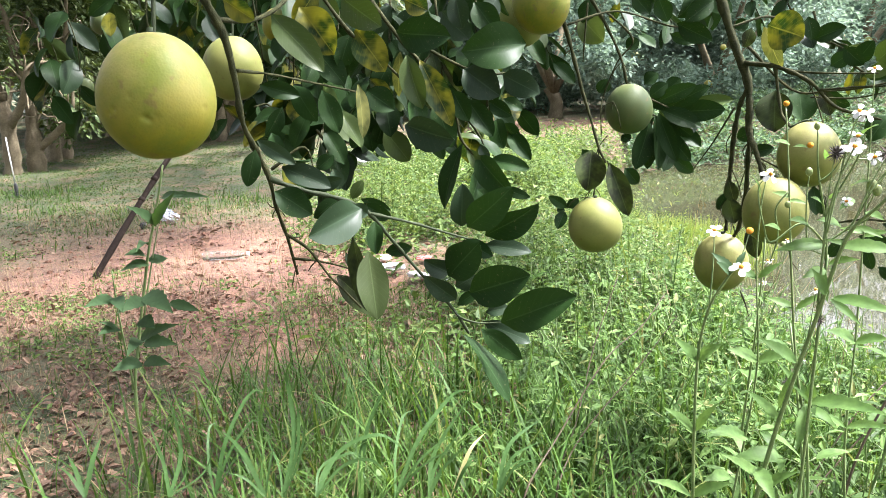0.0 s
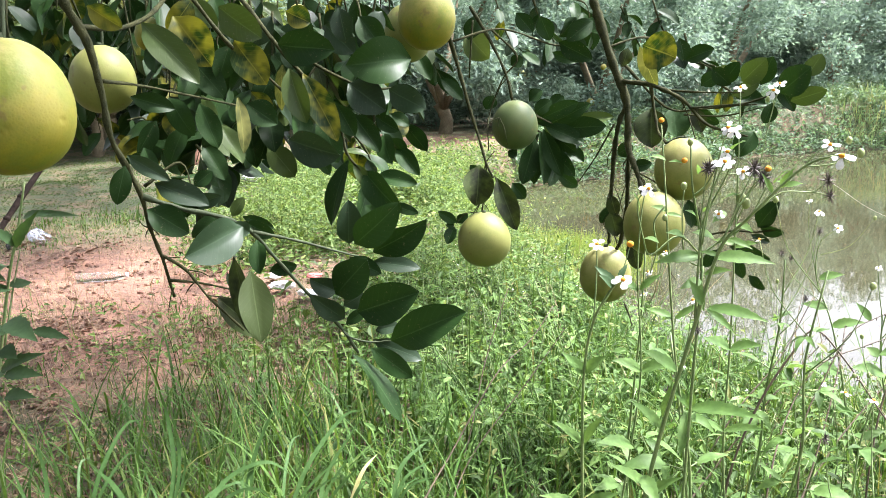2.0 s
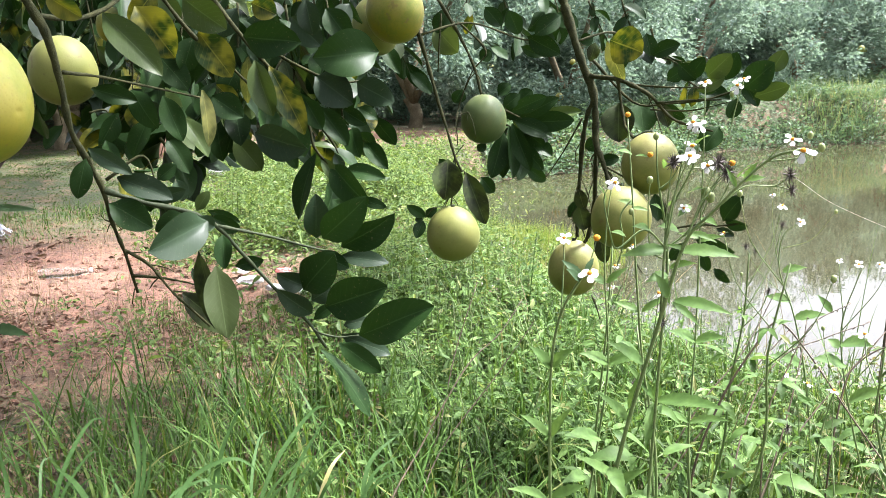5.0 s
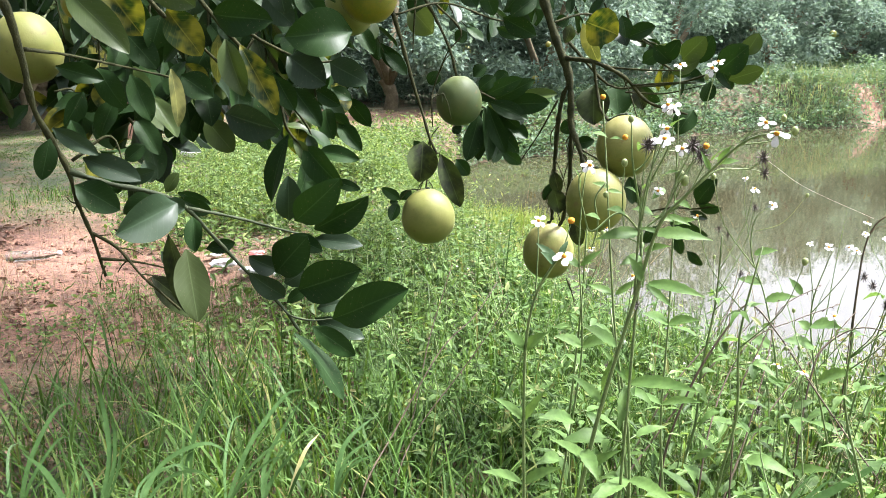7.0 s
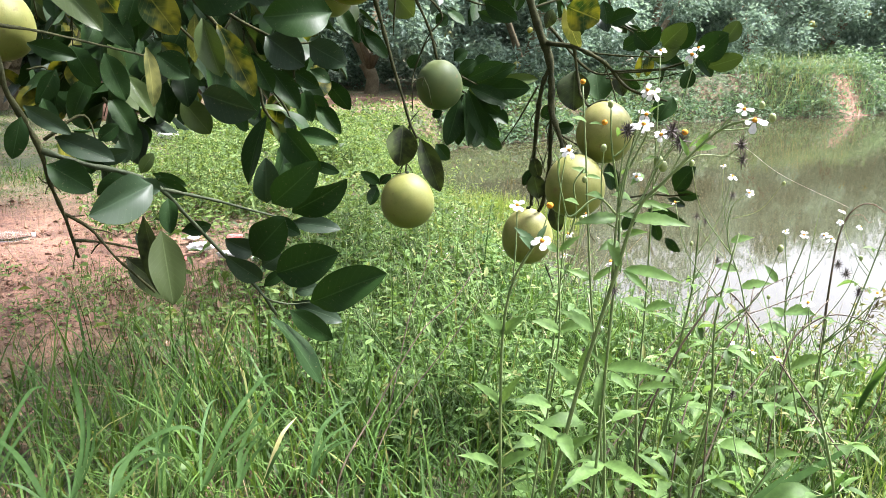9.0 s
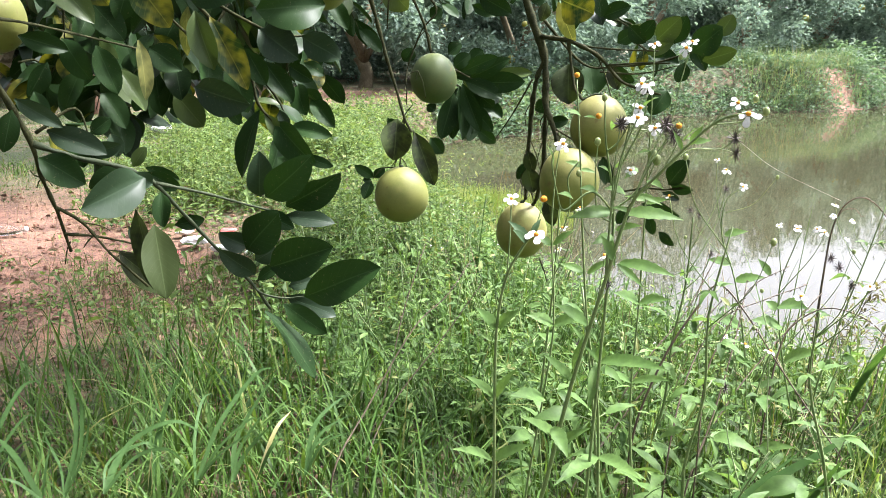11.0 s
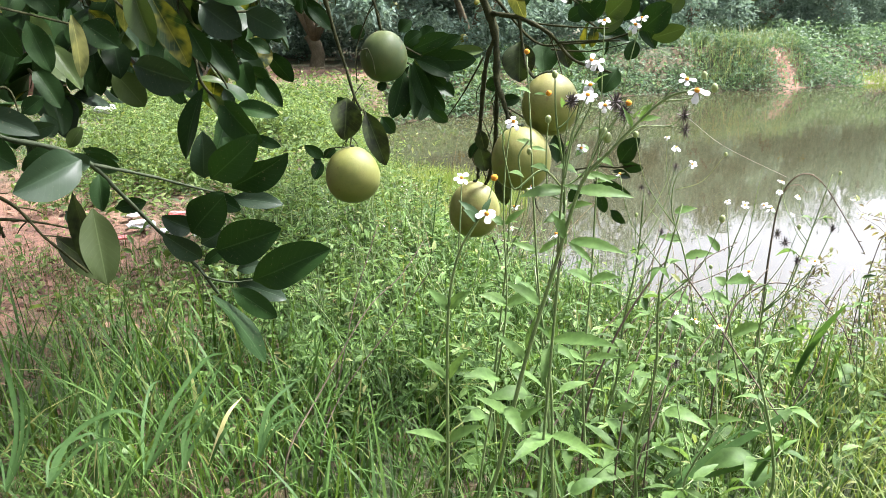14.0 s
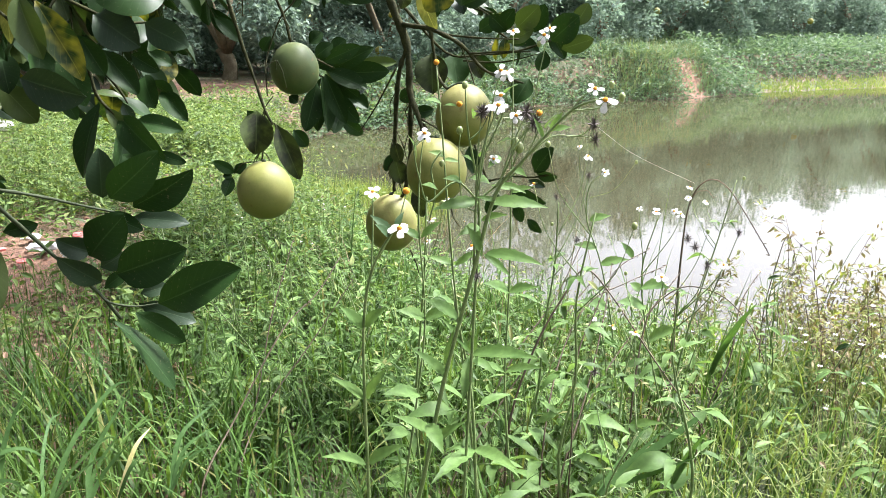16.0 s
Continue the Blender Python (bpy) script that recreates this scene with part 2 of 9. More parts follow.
M_DRY = small_green("fallen_dry_leaves", [(0.0, (0.05, 0.031, 0.02)), (0.6, (0.12, 0.074, 0.048)), (1.0, (0.26, 0.17, 0.11))], amount=0.1, tint=(1, 0.9, 0.7))
M_STRAW = small_green("dry_straw", [(0.0, (0.13, 0.092, 0.05)), (1.0, (0.36, 0.29, 0.17))], amount=0.15, tint=(1, 0.9, 0.7))
M_PETAL = plain("white_petal", (0.66, 0.66, 0.64), (0.56, 0.56, 0.53), 80.0, 0.6)
M_DISC = plain("orange_flower_disc", (0.62, 0.28, 0.02), (0.50, 0.20, 0.02), 300.0, 0.7, 0.001)
M_SEED = plain("black_seed_needles", (0.030, 0.022, 0.018), (0.055, 0.04, 0.03), 80.0, 0.7)
M_BUD = plain("green_bud", (0.16, 0.22, 0.06), (0.22, 0.26, 0.09), 150.0, 0.6)
M_POLE = plain("weathered_stick", (0.010, 0.007, 0.005), (0.026, 0.018, 0.013), 40.0, 0.85, 0.002)
M_BLACK = plain("black_plastic", (0.018, 0.018, 0.018), (0.03, 0.03, 0.03), 50.0, 0.45)
M_WHITE_PL = plain("white_plastic", (0.72, 0.72, 0.70), (0.60, 0.60, 0.58), 30.0, 0.4)
M_PINK_PL = plain("faded_red_plastic", (0.62, 0.12, 0.10), (0.55, 0.22, 0.20), 30.0, 0.45)
M_FOIL = plain("crinkled_foil", (0.72, 0.72, 0.74), (0.55, 0.56, 0.60), 60.0, 0.22, 0.004, 0.9)
M_LINE = plain("nylon_line", (0.20, 0.20, 0.19), (0.26, 0.26, 0.25), 30.0, 0.4)
M_BLADE = small_green("wide_grass_blade", [(0.0, (0.040, 0.098, 0.028)), (0.6, (0.062, 0.132, 0.038)), (1.0, (0.092, 0.165, 0.052))], rough=0.45)
M_BLADE_DRY = plain("yellow_grass_blade", (0.42, 0.40, 0.14), (0.5, 0.45, 0.2), 30.0, 0.6)
M_STONE = plain("pale_rubble", (0.42, 0.38, 0.34), (0.55, 0.51, 0.47), 6.0, 0.9, 0.01)

m_, nt_, b_, out_ = material("clear_plastic")
b_.inputs["Base Color"].default_value = (0.80, 0.79, 0.78, 1)
b_.inputs["Roughness"].default_value, b_.inputs["IOR"].default_value = 0.16, 1.3
b_.inputs["Transmission Weight"].default_value = 0.94
bump(nt_, b_, noise_tex(nt_, 45.0).outputs[0], 0.5, 0.004)
M_CLEAR = m_

# water: brown and still, with faint ripples
m_, nt_, b_, out_ = material("pond_water")
n_ = noise_tex(nt_, 0.5)
nt_.links.new(blend(nt_, n_.outputs[0], (0.026, 0.025, 0.013), (0.037, 0.035, 0.018)), b_.inputs["Base Color"])
b_.inputs["Roughness"].default_value, b_.inputs["IOR"].default_value = 0.03, 1.39
r1_, r2_ = noise_tex(nt_, 3.0, 3.0), noise_tex(nt_, 0.7, 2.0)
bump(nt_, b_, blend(nt_, 0.5, r1_.outputs[0], r2_.outputs[0]), 0.06, 0.03)
M_WATER = m_

# ground: red earth, grown over where grass takes hold
m_, nt_, b_, out_ = material("red_earth")
att_ = nt_.nodes.new("ShaderNodeAttribute"); att_.attribute_name = "grown"
n5_ = noise_tex(nt_, 26.0, 5.0, 0.75)
n1_, n2_, n3_, n4_ = noise_tex(nt_, 1.3), noise_tex(nt_, 9.0, 6.0, 0.7), noise_tex(nt_, 60.0, 4.0, 0.7), noise_tex(nt_, 3.4, 5.0, 0.7)
earth_ = blend(nt_, n1_.outputs[0], (0.190, 0.094, 0.055), (0.295, 0.158, 0.099))
earth_ = blend(nt_, ramp(nt_, n2_.outputs[0], [(0.40, (0.75,) * 3), (0.60, (0, 0, 0))]), earth_, (0.095, 0.05, 0.034))
earth_ = blend(nt_, ramp(nt_, n3_.outputs[0], [(0.36, (0.8,) * 3), (0.50, (0, 0, 0))]), earth_, (0.042, 0.024, 0.017))
earth_ = blend(nt_, ramp(nt_, n5_.outputs[0], [(0.56, (0, 0, 0)), (0.70, (0.7,) * 3)]), earth_, (0.36, 0.225, 0.150))
# green growth on the earth, darkened so the orchard's shade is in its colour
shaded_growth_ = blend(nt_, n3_.outputs[0], (0.020, 0.036, 0.010), (0.050, 0.062, 0.021))
grown_ = blend(nt_, 1.0, att_.outputs["Fac"], ramp(nt_, n4_.outputs[0], [(0.38, (0.50,) * 3), (0.55, (1, 1, 1))]), "MULTIPLY")
nt_.links.new(blend(nt_, grown_, earth_, shaded_growth_), b_.inputs["Base Color"])
b_.inputs["Roughness"].default_value = 0.92
bump(nt_, b_, blend(nt_, 0.5, blend(nt_, 0.5, n2_.outputs[0], n5_.outputs[0]), n3_.outputs[0]), 1.0, 0.022)
M_EARTH = m_

# ---- building helpers ----
rng = np.random.default_rng(7)


def mesh_of(name, verts, faces, mat, uvs=None, smooth=True):
    me = bpy.data.meshes.new(name)
    me.from_pydata([tuple(v) for v in np.asarray(verts, float).tolist()], [], [tuple(f) for f in faces])
    if uvs is not None:
        lay = me.uv_layers.new(name="UVMap")
        idx = np.empty(len(me.loops), np.int32)
        me.loops.foreach_get("vertex_index", idx)
        lay.data.foreach_set("uv", np.asarray(uvs, np.float32)[idx].ravel())
    me.materials.append(mat)
    if smooth:
        me.shade_smooth()
    return me


def thing(name, place, label, category, group="", kind=""):
    """An Empty at the base of a thing."""
    ob = new(name)
    ob.empty_display_size = 0.05
    ob.location = place
    return tagged(ob, label, category, group, kind)


def part(name, data, parent, label="", kind=""):
    """A mesh in world coordinates, as a part of a thing or of another part."""
    ob = new(name, data)
    ob.parent = parent
    ob.matrix_parent_inverse = Matrix.Identity(4) if parent.parent else Matrix.Translation(parent.location).inverted()
    if label or kind:
        tagged(ob, label, kind=kind)
    return ob


def smooth_line(points, steps=5):
    """A rounded line through the given points."""
    p = np.asarray(points, float)
    if len(p) < 3:
        return np.array([p[0] + (p[-1] - p[0]) * s for s in np.linspace(0, 1, steps + 1)])
    q = np.vstack([2 * p[0] - p[1], p, 2 * p[-1] - p[-2]])
    out = []
    for i in range(1, len(q) - 2):
        for s in np.linspace(0, 1, steps, endpoint=False):
            out.append(0.5 * (2 * q[i] + (q[i + 1] - q[i - 1]) * s + (2 * q[i - 1] - 5 * q[i] + 4 * q[i + 1] - q[i + 2]) * s**2 + (3 * q[i] - q[i - 1] - 3 * q[i + 1] + q[i + 2]) * s**3))
    return np.array(out + [p[-1]])


def tube(points, r0, r1, sides=7, rough=0.0, steps=5, start=0):
    """Verts and faces of a tapered round stem along a line."""
    line = smooth_line(points, steps)
    n = len(line)
    tan = np.gradient(line, axis=0)
    tan /= np.linalg.norm(tan, axis=1)[:, None] + 1e-9
    ref = np.array([0.31, 0.17, 0.93]) if abs(tan[0][2]) < 0.8 else np.array([0.9, 0.3, 0.1])
    verts, faces = [], []
    for i in range(n):
        u = np.cross(tan[i], ref); u /= np.linalg.norm(u)
        v = np.cross(tan[i], u)
        r = (r0 + (r1 - r0) * i / (n - 1)) * (1 + rough * rng.uniform(-1, 1))
        for k in range(sides):
            a = 2 * math.pi * k / sides
            verts.append(line[i] + r * (math.cos(a) * u + math.sin(a) * v) * (1 + rough * 0.5 * rng.uniform(-1, 1)))
    for i in range(n - 1):
        for k in range(sides):
            a, b = start + i * sides + k, start + i * sides + (k + 1) % sides
            faces.append((a, b, b + sides, a + sides))
    faces.append(tuple(start + k for k in range(sides))[::-1])
    faces.append(tuple(start + (n - 1) * sides + k for k in range(sides)))
    return verts, faces


def join(*pieces):
    verts, faces = [], []
    for v, f in pieces:
        o = len(verts)
        verts += list(v)
        faces += [tuple(i + o for i in face) for face in f]
    return verts, faces


def blades(place, height, width, lean, turn, bend, levels=4):
    """Grass blades, all at once: roots (n,3), lengths, widths, lean in radians, heading, bend in radians."""
    n = len(place)
    hd = np.stack([np.cos(turn), np.sin(turn), 0 * turn], 1)
    sd = np.stack([-np.sin(turn), np.cos(turn), 0 * turn], 1)
    pos, rows = place.copy(), []
    for k in range(levels + 1):
        s = k / levels
        w = width * (1 - s**2.2) * (0.55 + 0.45 * min(1, s * 3))
        if k < levels:
            rows += [pos - sd * w[:, None] / 2, pos + sd * w[:, None] / 2]
        else:
            rows.append(pos.copy())
        ang = lean + bend * s**1.4
        pos = pos + (hd * np.sin(ang)[:, None] + np.array([0, 0, 1.0]) * np.cos(ang)[:, None]) * (height / levels)[:, None]
    m = len(rows)
    verts = np.stack(rows, 1).reshape(-1, 3)
    base = np.arange(n)[:, None] * m
    faces = []
    for k in range(levels - 1):
        q = np.array([2 * k, 2 * k + 1, 2 * k + 3, 2 * k + 2])
        faces += (base + q).tolist()
    q = np.array([2 * levels - 2, 2 * levels - 1, 2 * levels])
    faces += (base + q).tolist()
    return verts, faces


def leaflets(place, length, width, heading, tilt, roll):
    """Small folded leaves, all at once."""
    n = len(place)
    h = np.stack([np.cos(heading) * np.cos(tilt), np.sin(heading) * np.cos(tilt), np.sin(tilt)], 1)
    s = np.stack([-np.sin(heading), np.cos(heading), 0 * heading], 1)
    up = np.cross(h, s)
    s2 = s * np.cos(roll)[:, None] + up * np.sin(roll)[:, None]
    nn = np.cross(h, s2)
    L, Wd = length[:, None], width[:, None]
    cols = [place]
    for u, w in ((0.28, 0.86), (0.62, 0.80)):
        mid = place + h * L * u - nn * L * 0.16 * u * u
        cols += [mid + s2 * Wd * w / 2 + nn * Wd * 0.16, mid, mid - s2 * Wd * w / 2 + nn * Wd * 0.16]
    cols.append(place + h * L - nn * L * 0.2)
    verts = np.stack(cols, 1).reshape(-1, 3)
    base = np.arange(n)[:, None] * 8
    faces = []
    for q in ((0, 2, 1), (0, 3, 2), (4, 5, 7), (5, 6, 7)):
        faces += (base + np.array(q)).tolist()
    for q in ((1, 2, 5, 4), (2, 3, 6, 5)):
        faces += (base + np.array(q)).tolist()
    return verts, faces


def simple_leaves(place, length, width, heading, tilt, roll):
    """Leaves for far crowns: two faces each, folded along the midrib."""
    n = len(place)
    h = np.stack([np.cos(heading) * np.cos(tilt), np.sin(heading) * np.cos(tilt), np.sin(tilt)], 1)
    s = np.stack([-np.sin(heading), np.cos(heading), 0 * heading], 1)
    s2 = s * np.cos(roll)[:, None] + np.cross(h, s) * np.sin(roll)[:, None]
    nn = np.cross(h, s2)
    L, Wd = length[:, None], width[:, None]
    verts = np.stack([place, place + h * L * 0.5 + s2 * Wd / 2 + nn * Wd * 0.2, place + h * L, place + h * L * 0.5 - s2 * Wd / 2 + nn * Wd * 0.2], 1).reshape(-1, 3)
    base = np.arange(n)[:, None] * 4
    return verts, (base + np.array((0, 2, 1))).tolist() + (base + np.array((0, 3, 2))).tolist()


# ---- ground and pond ----
WATER_Z = -0.30
SHORE = [(-0.15, 7.6), (0.05, 6.4), (0.35, 5.85), (0.8, 5.6), (1.05, 5.1), (0.75, 4.6), (0.5, 4.2), (0.5, 3.75), (0.72, 3.3), (0.95, 2.85), (1.35, 2.42), (1.9, 1.9),
         (3.0, 1.1), (5.5, -0.8), (9.0, -3.5), (26.0, -6.0), (31.0, 8.0), (28.0, 19.4), (18.0, 17.4), (13.85, 16.0), (11.6, 15.35), (9.6, 14.65), (8.8, 14.3), (8.2, 13.9), (7.3, 13.45),
         (6.0, 13.1), (4.6, 12.5), (3.4, 11.7), (2.2, 10.4), (1.35, 9.75), (0.75, 9.35), (0.2, 8.8)]


def shore_gap(x, y):
    """Signed distance to the pond's edge, negative over the water."""
    x, y = np.asarray(x, float), np.asarray(y, float)
    best, inside = np.full(x.shape, 1e9), np.zeros(x.shape, bool)
    for (ax, ay), (bx, by) in zip(SHORE, SHORE[1:] + SHORE[:1]):
        dx, dy = bx - ax, by - ay
        s = np.clip(((x - ax) * dx + (y - ay) * dy) / (dx * dx + dy * dy), 0, 1)
        best = np.minimum(best, np.hypot(x - ax - s * dx, y - ay - s * dy))
        cross = (ay > y) != (by > y)
        with np.errstate(divide="ignore", invalid="ignore"):
            inside ^= cross & (x < dx * (y - ay) / (dy if dy else 1e-9) + ax)
    return np.where(inside, -best, best)


def step(a, b, v):
    s = np.clip((np.asarray(v, float) - a) / (b - a), 0, 1)
    return s * s * (3 - 2 * s)


def ground_z(x, y):
    x, y = np.asarray(x, float), np.asarray(y, float)
    gap = shore_gap(x, y)
    far = step(8.5, 10.5, y + 0.15 * x)                      # the dike round the far side
    top = far * (0.10 + 0.30 * step(0.5, 6.0, x))
    flat = step(8.4, 9.5, x) * (1 - step(0.5, 1.6, gap))          # low meadow strip by the water
    top = top * (1 - flat) - 0.15 * flat
    spit = (1 - step(0.0, 0.9, np.abs(y - 5.0) - 0.4)) * step(-0.4, 0.2, x)      # low grassy spit
    top = top - 0.20 * spit
    wide = np.where(far > 0.3, 0.75, 0.55)
    z = WATER_Z + (top - WATER_Z) * step(0.0, 1.0, gap / wide)
    z = np.where(gap < 0, WATER_Z - 0.5 * step(0.0, 1.2, -gap) - 0.01, z)
    rough = 0.018 * np.sin(3.1 * x + 1.7 * np.sin(2.3 * y)) * np.cos(2.7 * y + 0.8 * x) + 0.010 * np.sin(9.0 * x + 4 * y) * np.sin(8.0 * y - 3 * x)
    return z + rough * step(0.05, 0.5, gap)


def grown(x, y):
    """How far plants cover the earth, 0 to 1."""
    bare = 1.0 * np.exp(-(((x + 2.0 + 0.25 * (y - 3.6)) / 1.05) ** 2) - ((y - 3.55) / 0.95) ** 2)
    bare += 0.9 * np.exp(-(((x + 1.25) / 0.45) ** 2) - ((y - 2.75) / 0.5) ** 2)
    bare += 0.85 * np.exp(-(((x + 2.9) / 0.8) ** 2) - ((y - 2.6) / 0.6) ** 2)
    bare += 1.1 * np.exp(-(((x + 0.9) / 1.5) ** 2) - ((y - 11.0) / 1.0) ** 2)
    bare += 1.0 * np.exp(-(((x - 7.75) / 0.33) ** 2) - ((y - 13.95) / 0.8) ** 2)
    return np.clip(1.0 - 1.25 * bare, 0, 1)


def build_ground():
    xs = np.concatenate([-np.geomspace(400, 8.4, 16), np.arange(-8, -3.5, 0.25), np.arange(-3.5, 3.5, 0.07), np.arange(3.5, 20, 0.3), np.geomspace(20.5, 400, 16)])
    ys = np.concatenate([-np.geomspace(400, 3.4, 14), np.arange(-3, 1.0, 0.25), np.arange(1.0, 6.5, 0.07), np.arange(6.5, 20, 0.2), np.geomspace(20.5, 500, 18)])
    gx, gy = np.meshgrid(xs, ys)
    gz = ground_z(gx, gy)
    nx, ny = len(xs), len(ys)
    verts = np.stack([gx, gy, gz], -1).reshape(-1, 3)
    i = (np.arange(ny - 1)[:, None] * nx + np.arange(nx - 1)).ravel()
    faces = np.stack([i, i + 1, i + nx + 1, i + nx], 1).tolist()
    me = mesh_of("ground", verts, faces, M_EARTH)
    at = me.attributes.new("grown", "FLOAT", "POINT")
    at.data.foreach_set("value", grown(gx, gy).ravel().astype(np.float32))
    return tagged(new("ground", me), "red earth bank, bare in places and grown over with grass", "ground", kind="structure")


build_ground()
water_v = [(-0.9, -8.0, WATER_Z), (34.0, -8.0, WATER_Z), (34.0, 21.0, WATER_Z), (-0.9, 21.0, WATER_Z)]
tagged(new("water", mesh_of("water", water_v, [(0, 1, 2, 3)], M_WATER)), "still brown pond water that mirrors trees and pale sky", "water", kind="structure")

# ---- orchard trees round the pond ----
def crown_leaves(centres, radii, count, size, r, flat=0.8):
    """Leaves set on and inside a number of uneven clumps."""
    k = r.integers(0, len(centres), count)
    d = r.normal(size=(count, 3))
    d /= np.linalg.norm(d, axis=1)[:, None]
    rad = radii[k] * r.uniform(0.55, 1.08, count) * (1 + 0.25 * np.sin(5 * d[:, 0] + 3 * d[:, 2]))
    p = centres[k] + d * rad[:, None] * np.array([1, 1, flat])
    heading = np.arctan2(d[:, 1], d[:, 0]) + r.normal(0, 0.7, count)
    tilt = r.normal(-0.35, 0.5, count)
    L = size * r.uniform(0.7, 1.3, count)
    return simple_leaves(p, L, L * r.uniform(0.42, 0.6, count), heading, tilt, r.normal(0, 0.5, count))


def ball(centre, r, sides=10, rings=7, squash=1.05):
    verts, faces = [], []
    for i in range(rings + 1):
        a = math.pi * i / rings
        for k in range(sides):
            b = 2 * math.pi * k / sides
            verts.append((centre[0] + r * math.sin(a) * math.cos(b), centre[1] + r * math.sin(a) * math.sin(b), centre[2] + squash * r * math.cos(a)))
    for i in range(rings):
        for k in range(sides):
            a, b = i * sides + k, i * sides + (k + 1) % sides
            faces.append((a, a + sides, b + sides, b))
    return verts, faces


def orchard_tree(seed, height, spread, low, leaves, leaf, bark, fruit=7):
    """A pomelo tree at the origin: short trunk, spreading limbs, crown of leaf clumps and a few fruits."""
    r = np.random.default_rng(seed)
    root = thing("pomelo_tree", (0, 0, 0), "broad dark green pomelo tree with a low crown beside the pond", "tree", "orchard trees")
    trunk_top = max(0.35, low * 0.8) + r.uniform(0, 0.15)
    part("trunk", mesh_of("trunk", *tube([(0, 0, -0.08), (r.uniform(-.05, .05), 0, trunk_top * 0.5), (r.uniform(-.1, .1), r.uniform(-.08, .08), trunk_top)], 0.13, 0.085, 9, 0.12), bark), root)
    cents, rads = [], []
    limbs = 5
    for i in range(limbs):
        a = 2 * math.pi * (i + r.uniform(-.25, .25)) / limbs
        reach = spread * r.uniform(0.5, 0.8)
        mid = (0.45 * reach * math.cos(a), 0.45 * reach * math.sin(a), trunk_top + 0.35 * (height - trunk_top))
        end = (reach * math.cos(a), reach * math.sin(a), trunk_top + r.uniform(0.45, 0.85) * (height - trunk_top))
        part("limb", mesh_of("limb", *tube([(0, 0, trunk_top - 0.06), mid, end], 0.07, 0.02, 7, 0.1), bark), root)
        for s in (0.55, 0.8, 1.05):
            q = np.array(mid) * (1 - s) + np.array(end) * s
            cents.append(q + r.normal(0, 0.18, 3)); rads.append(r.uniform(0.32, 0.5) * spread / 1.8)
        for _ in range(6):      # skirts of foliage that hang low
            b = a + r.uniform(-.6, .6)
            rr = spread * r.uniform(0.65, 0.95)
            cents.append(np.array([rr * math.cos(b), rr * math.sin(b), low - 0.1 + 0.5 * (height - low) * r.uniform() ** 1.3])); rads.append(r.uniform(0.28, 0.45) * spread / 1.8)
    for _ in range(4):
        cents.append(np.array([*r.normal(0, 0.3 * spread, 2), height - r.uniform(0.35, 0.6)])); rads.append(r.uniform(0.4, 0.55) * spread / 1.8)
    cents, rads = np.array(cents), np.array(rads)
    part("crown", mesh_of("crown", *crown_leaves(cents, rads, leaves, leaf, r), M_HAZY_CROWN, smooth=False), root, kind="stuff")
    for _ in range(fruit):
        k = r.integers(0, len(cents))
        d = r.normal(size=3); d[2] = -abs(d[2]) * 0.4; d /= np.linalg.norm(d)
        part("pomelo_fruit", mesh_of("pomelo_fruit", *ball(cents[k] + d * rads[k] * 1.02, r.uniform(0.055, 0.075), 9, 6), M_POM_LIME if r.uniform() < 0.65 else M_POM_YELLOW), root)
    return root


def place_trees(kinds, spots):
    """Copies of the first trees, each with its own size and turn."""
    for kind, x, y, turn, size in spots:
        ob = copy_thing(kinds[kind], pose(x, y, float(ground_z(x, y)), 0, 0, turn))
        ob.scale = (size, size, size)


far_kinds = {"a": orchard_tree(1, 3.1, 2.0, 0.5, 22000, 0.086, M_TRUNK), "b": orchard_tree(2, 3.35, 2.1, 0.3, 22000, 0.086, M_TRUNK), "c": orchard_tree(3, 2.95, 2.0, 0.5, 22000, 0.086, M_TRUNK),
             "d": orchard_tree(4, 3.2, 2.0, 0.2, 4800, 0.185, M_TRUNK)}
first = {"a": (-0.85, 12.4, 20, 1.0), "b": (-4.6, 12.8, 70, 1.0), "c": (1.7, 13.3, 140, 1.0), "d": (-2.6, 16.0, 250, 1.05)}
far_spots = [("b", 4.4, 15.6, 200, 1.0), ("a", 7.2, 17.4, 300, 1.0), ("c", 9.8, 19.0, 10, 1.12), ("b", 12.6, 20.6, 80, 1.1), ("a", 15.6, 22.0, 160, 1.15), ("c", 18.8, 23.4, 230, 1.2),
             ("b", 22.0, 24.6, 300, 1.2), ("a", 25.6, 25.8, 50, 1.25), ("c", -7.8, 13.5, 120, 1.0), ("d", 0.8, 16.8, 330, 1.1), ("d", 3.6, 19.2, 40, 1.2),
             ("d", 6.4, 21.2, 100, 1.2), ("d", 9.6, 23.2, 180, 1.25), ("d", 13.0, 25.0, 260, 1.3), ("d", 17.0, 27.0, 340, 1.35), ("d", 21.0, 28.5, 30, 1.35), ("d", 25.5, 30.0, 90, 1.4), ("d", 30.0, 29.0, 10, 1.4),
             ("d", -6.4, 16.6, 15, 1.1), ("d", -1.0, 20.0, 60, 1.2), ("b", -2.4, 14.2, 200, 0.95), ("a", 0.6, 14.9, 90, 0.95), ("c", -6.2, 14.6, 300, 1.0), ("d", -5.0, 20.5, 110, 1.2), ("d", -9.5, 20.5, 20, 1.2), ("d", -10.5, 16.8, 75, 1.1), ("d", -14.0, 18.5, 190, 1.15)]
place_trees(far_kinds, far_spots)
for k, (x, y, turn, size) in first.items():
    far_kinds[k].matrix_basis = pose(x, y, float(ground_z(x, y)), 0, 0, turn)

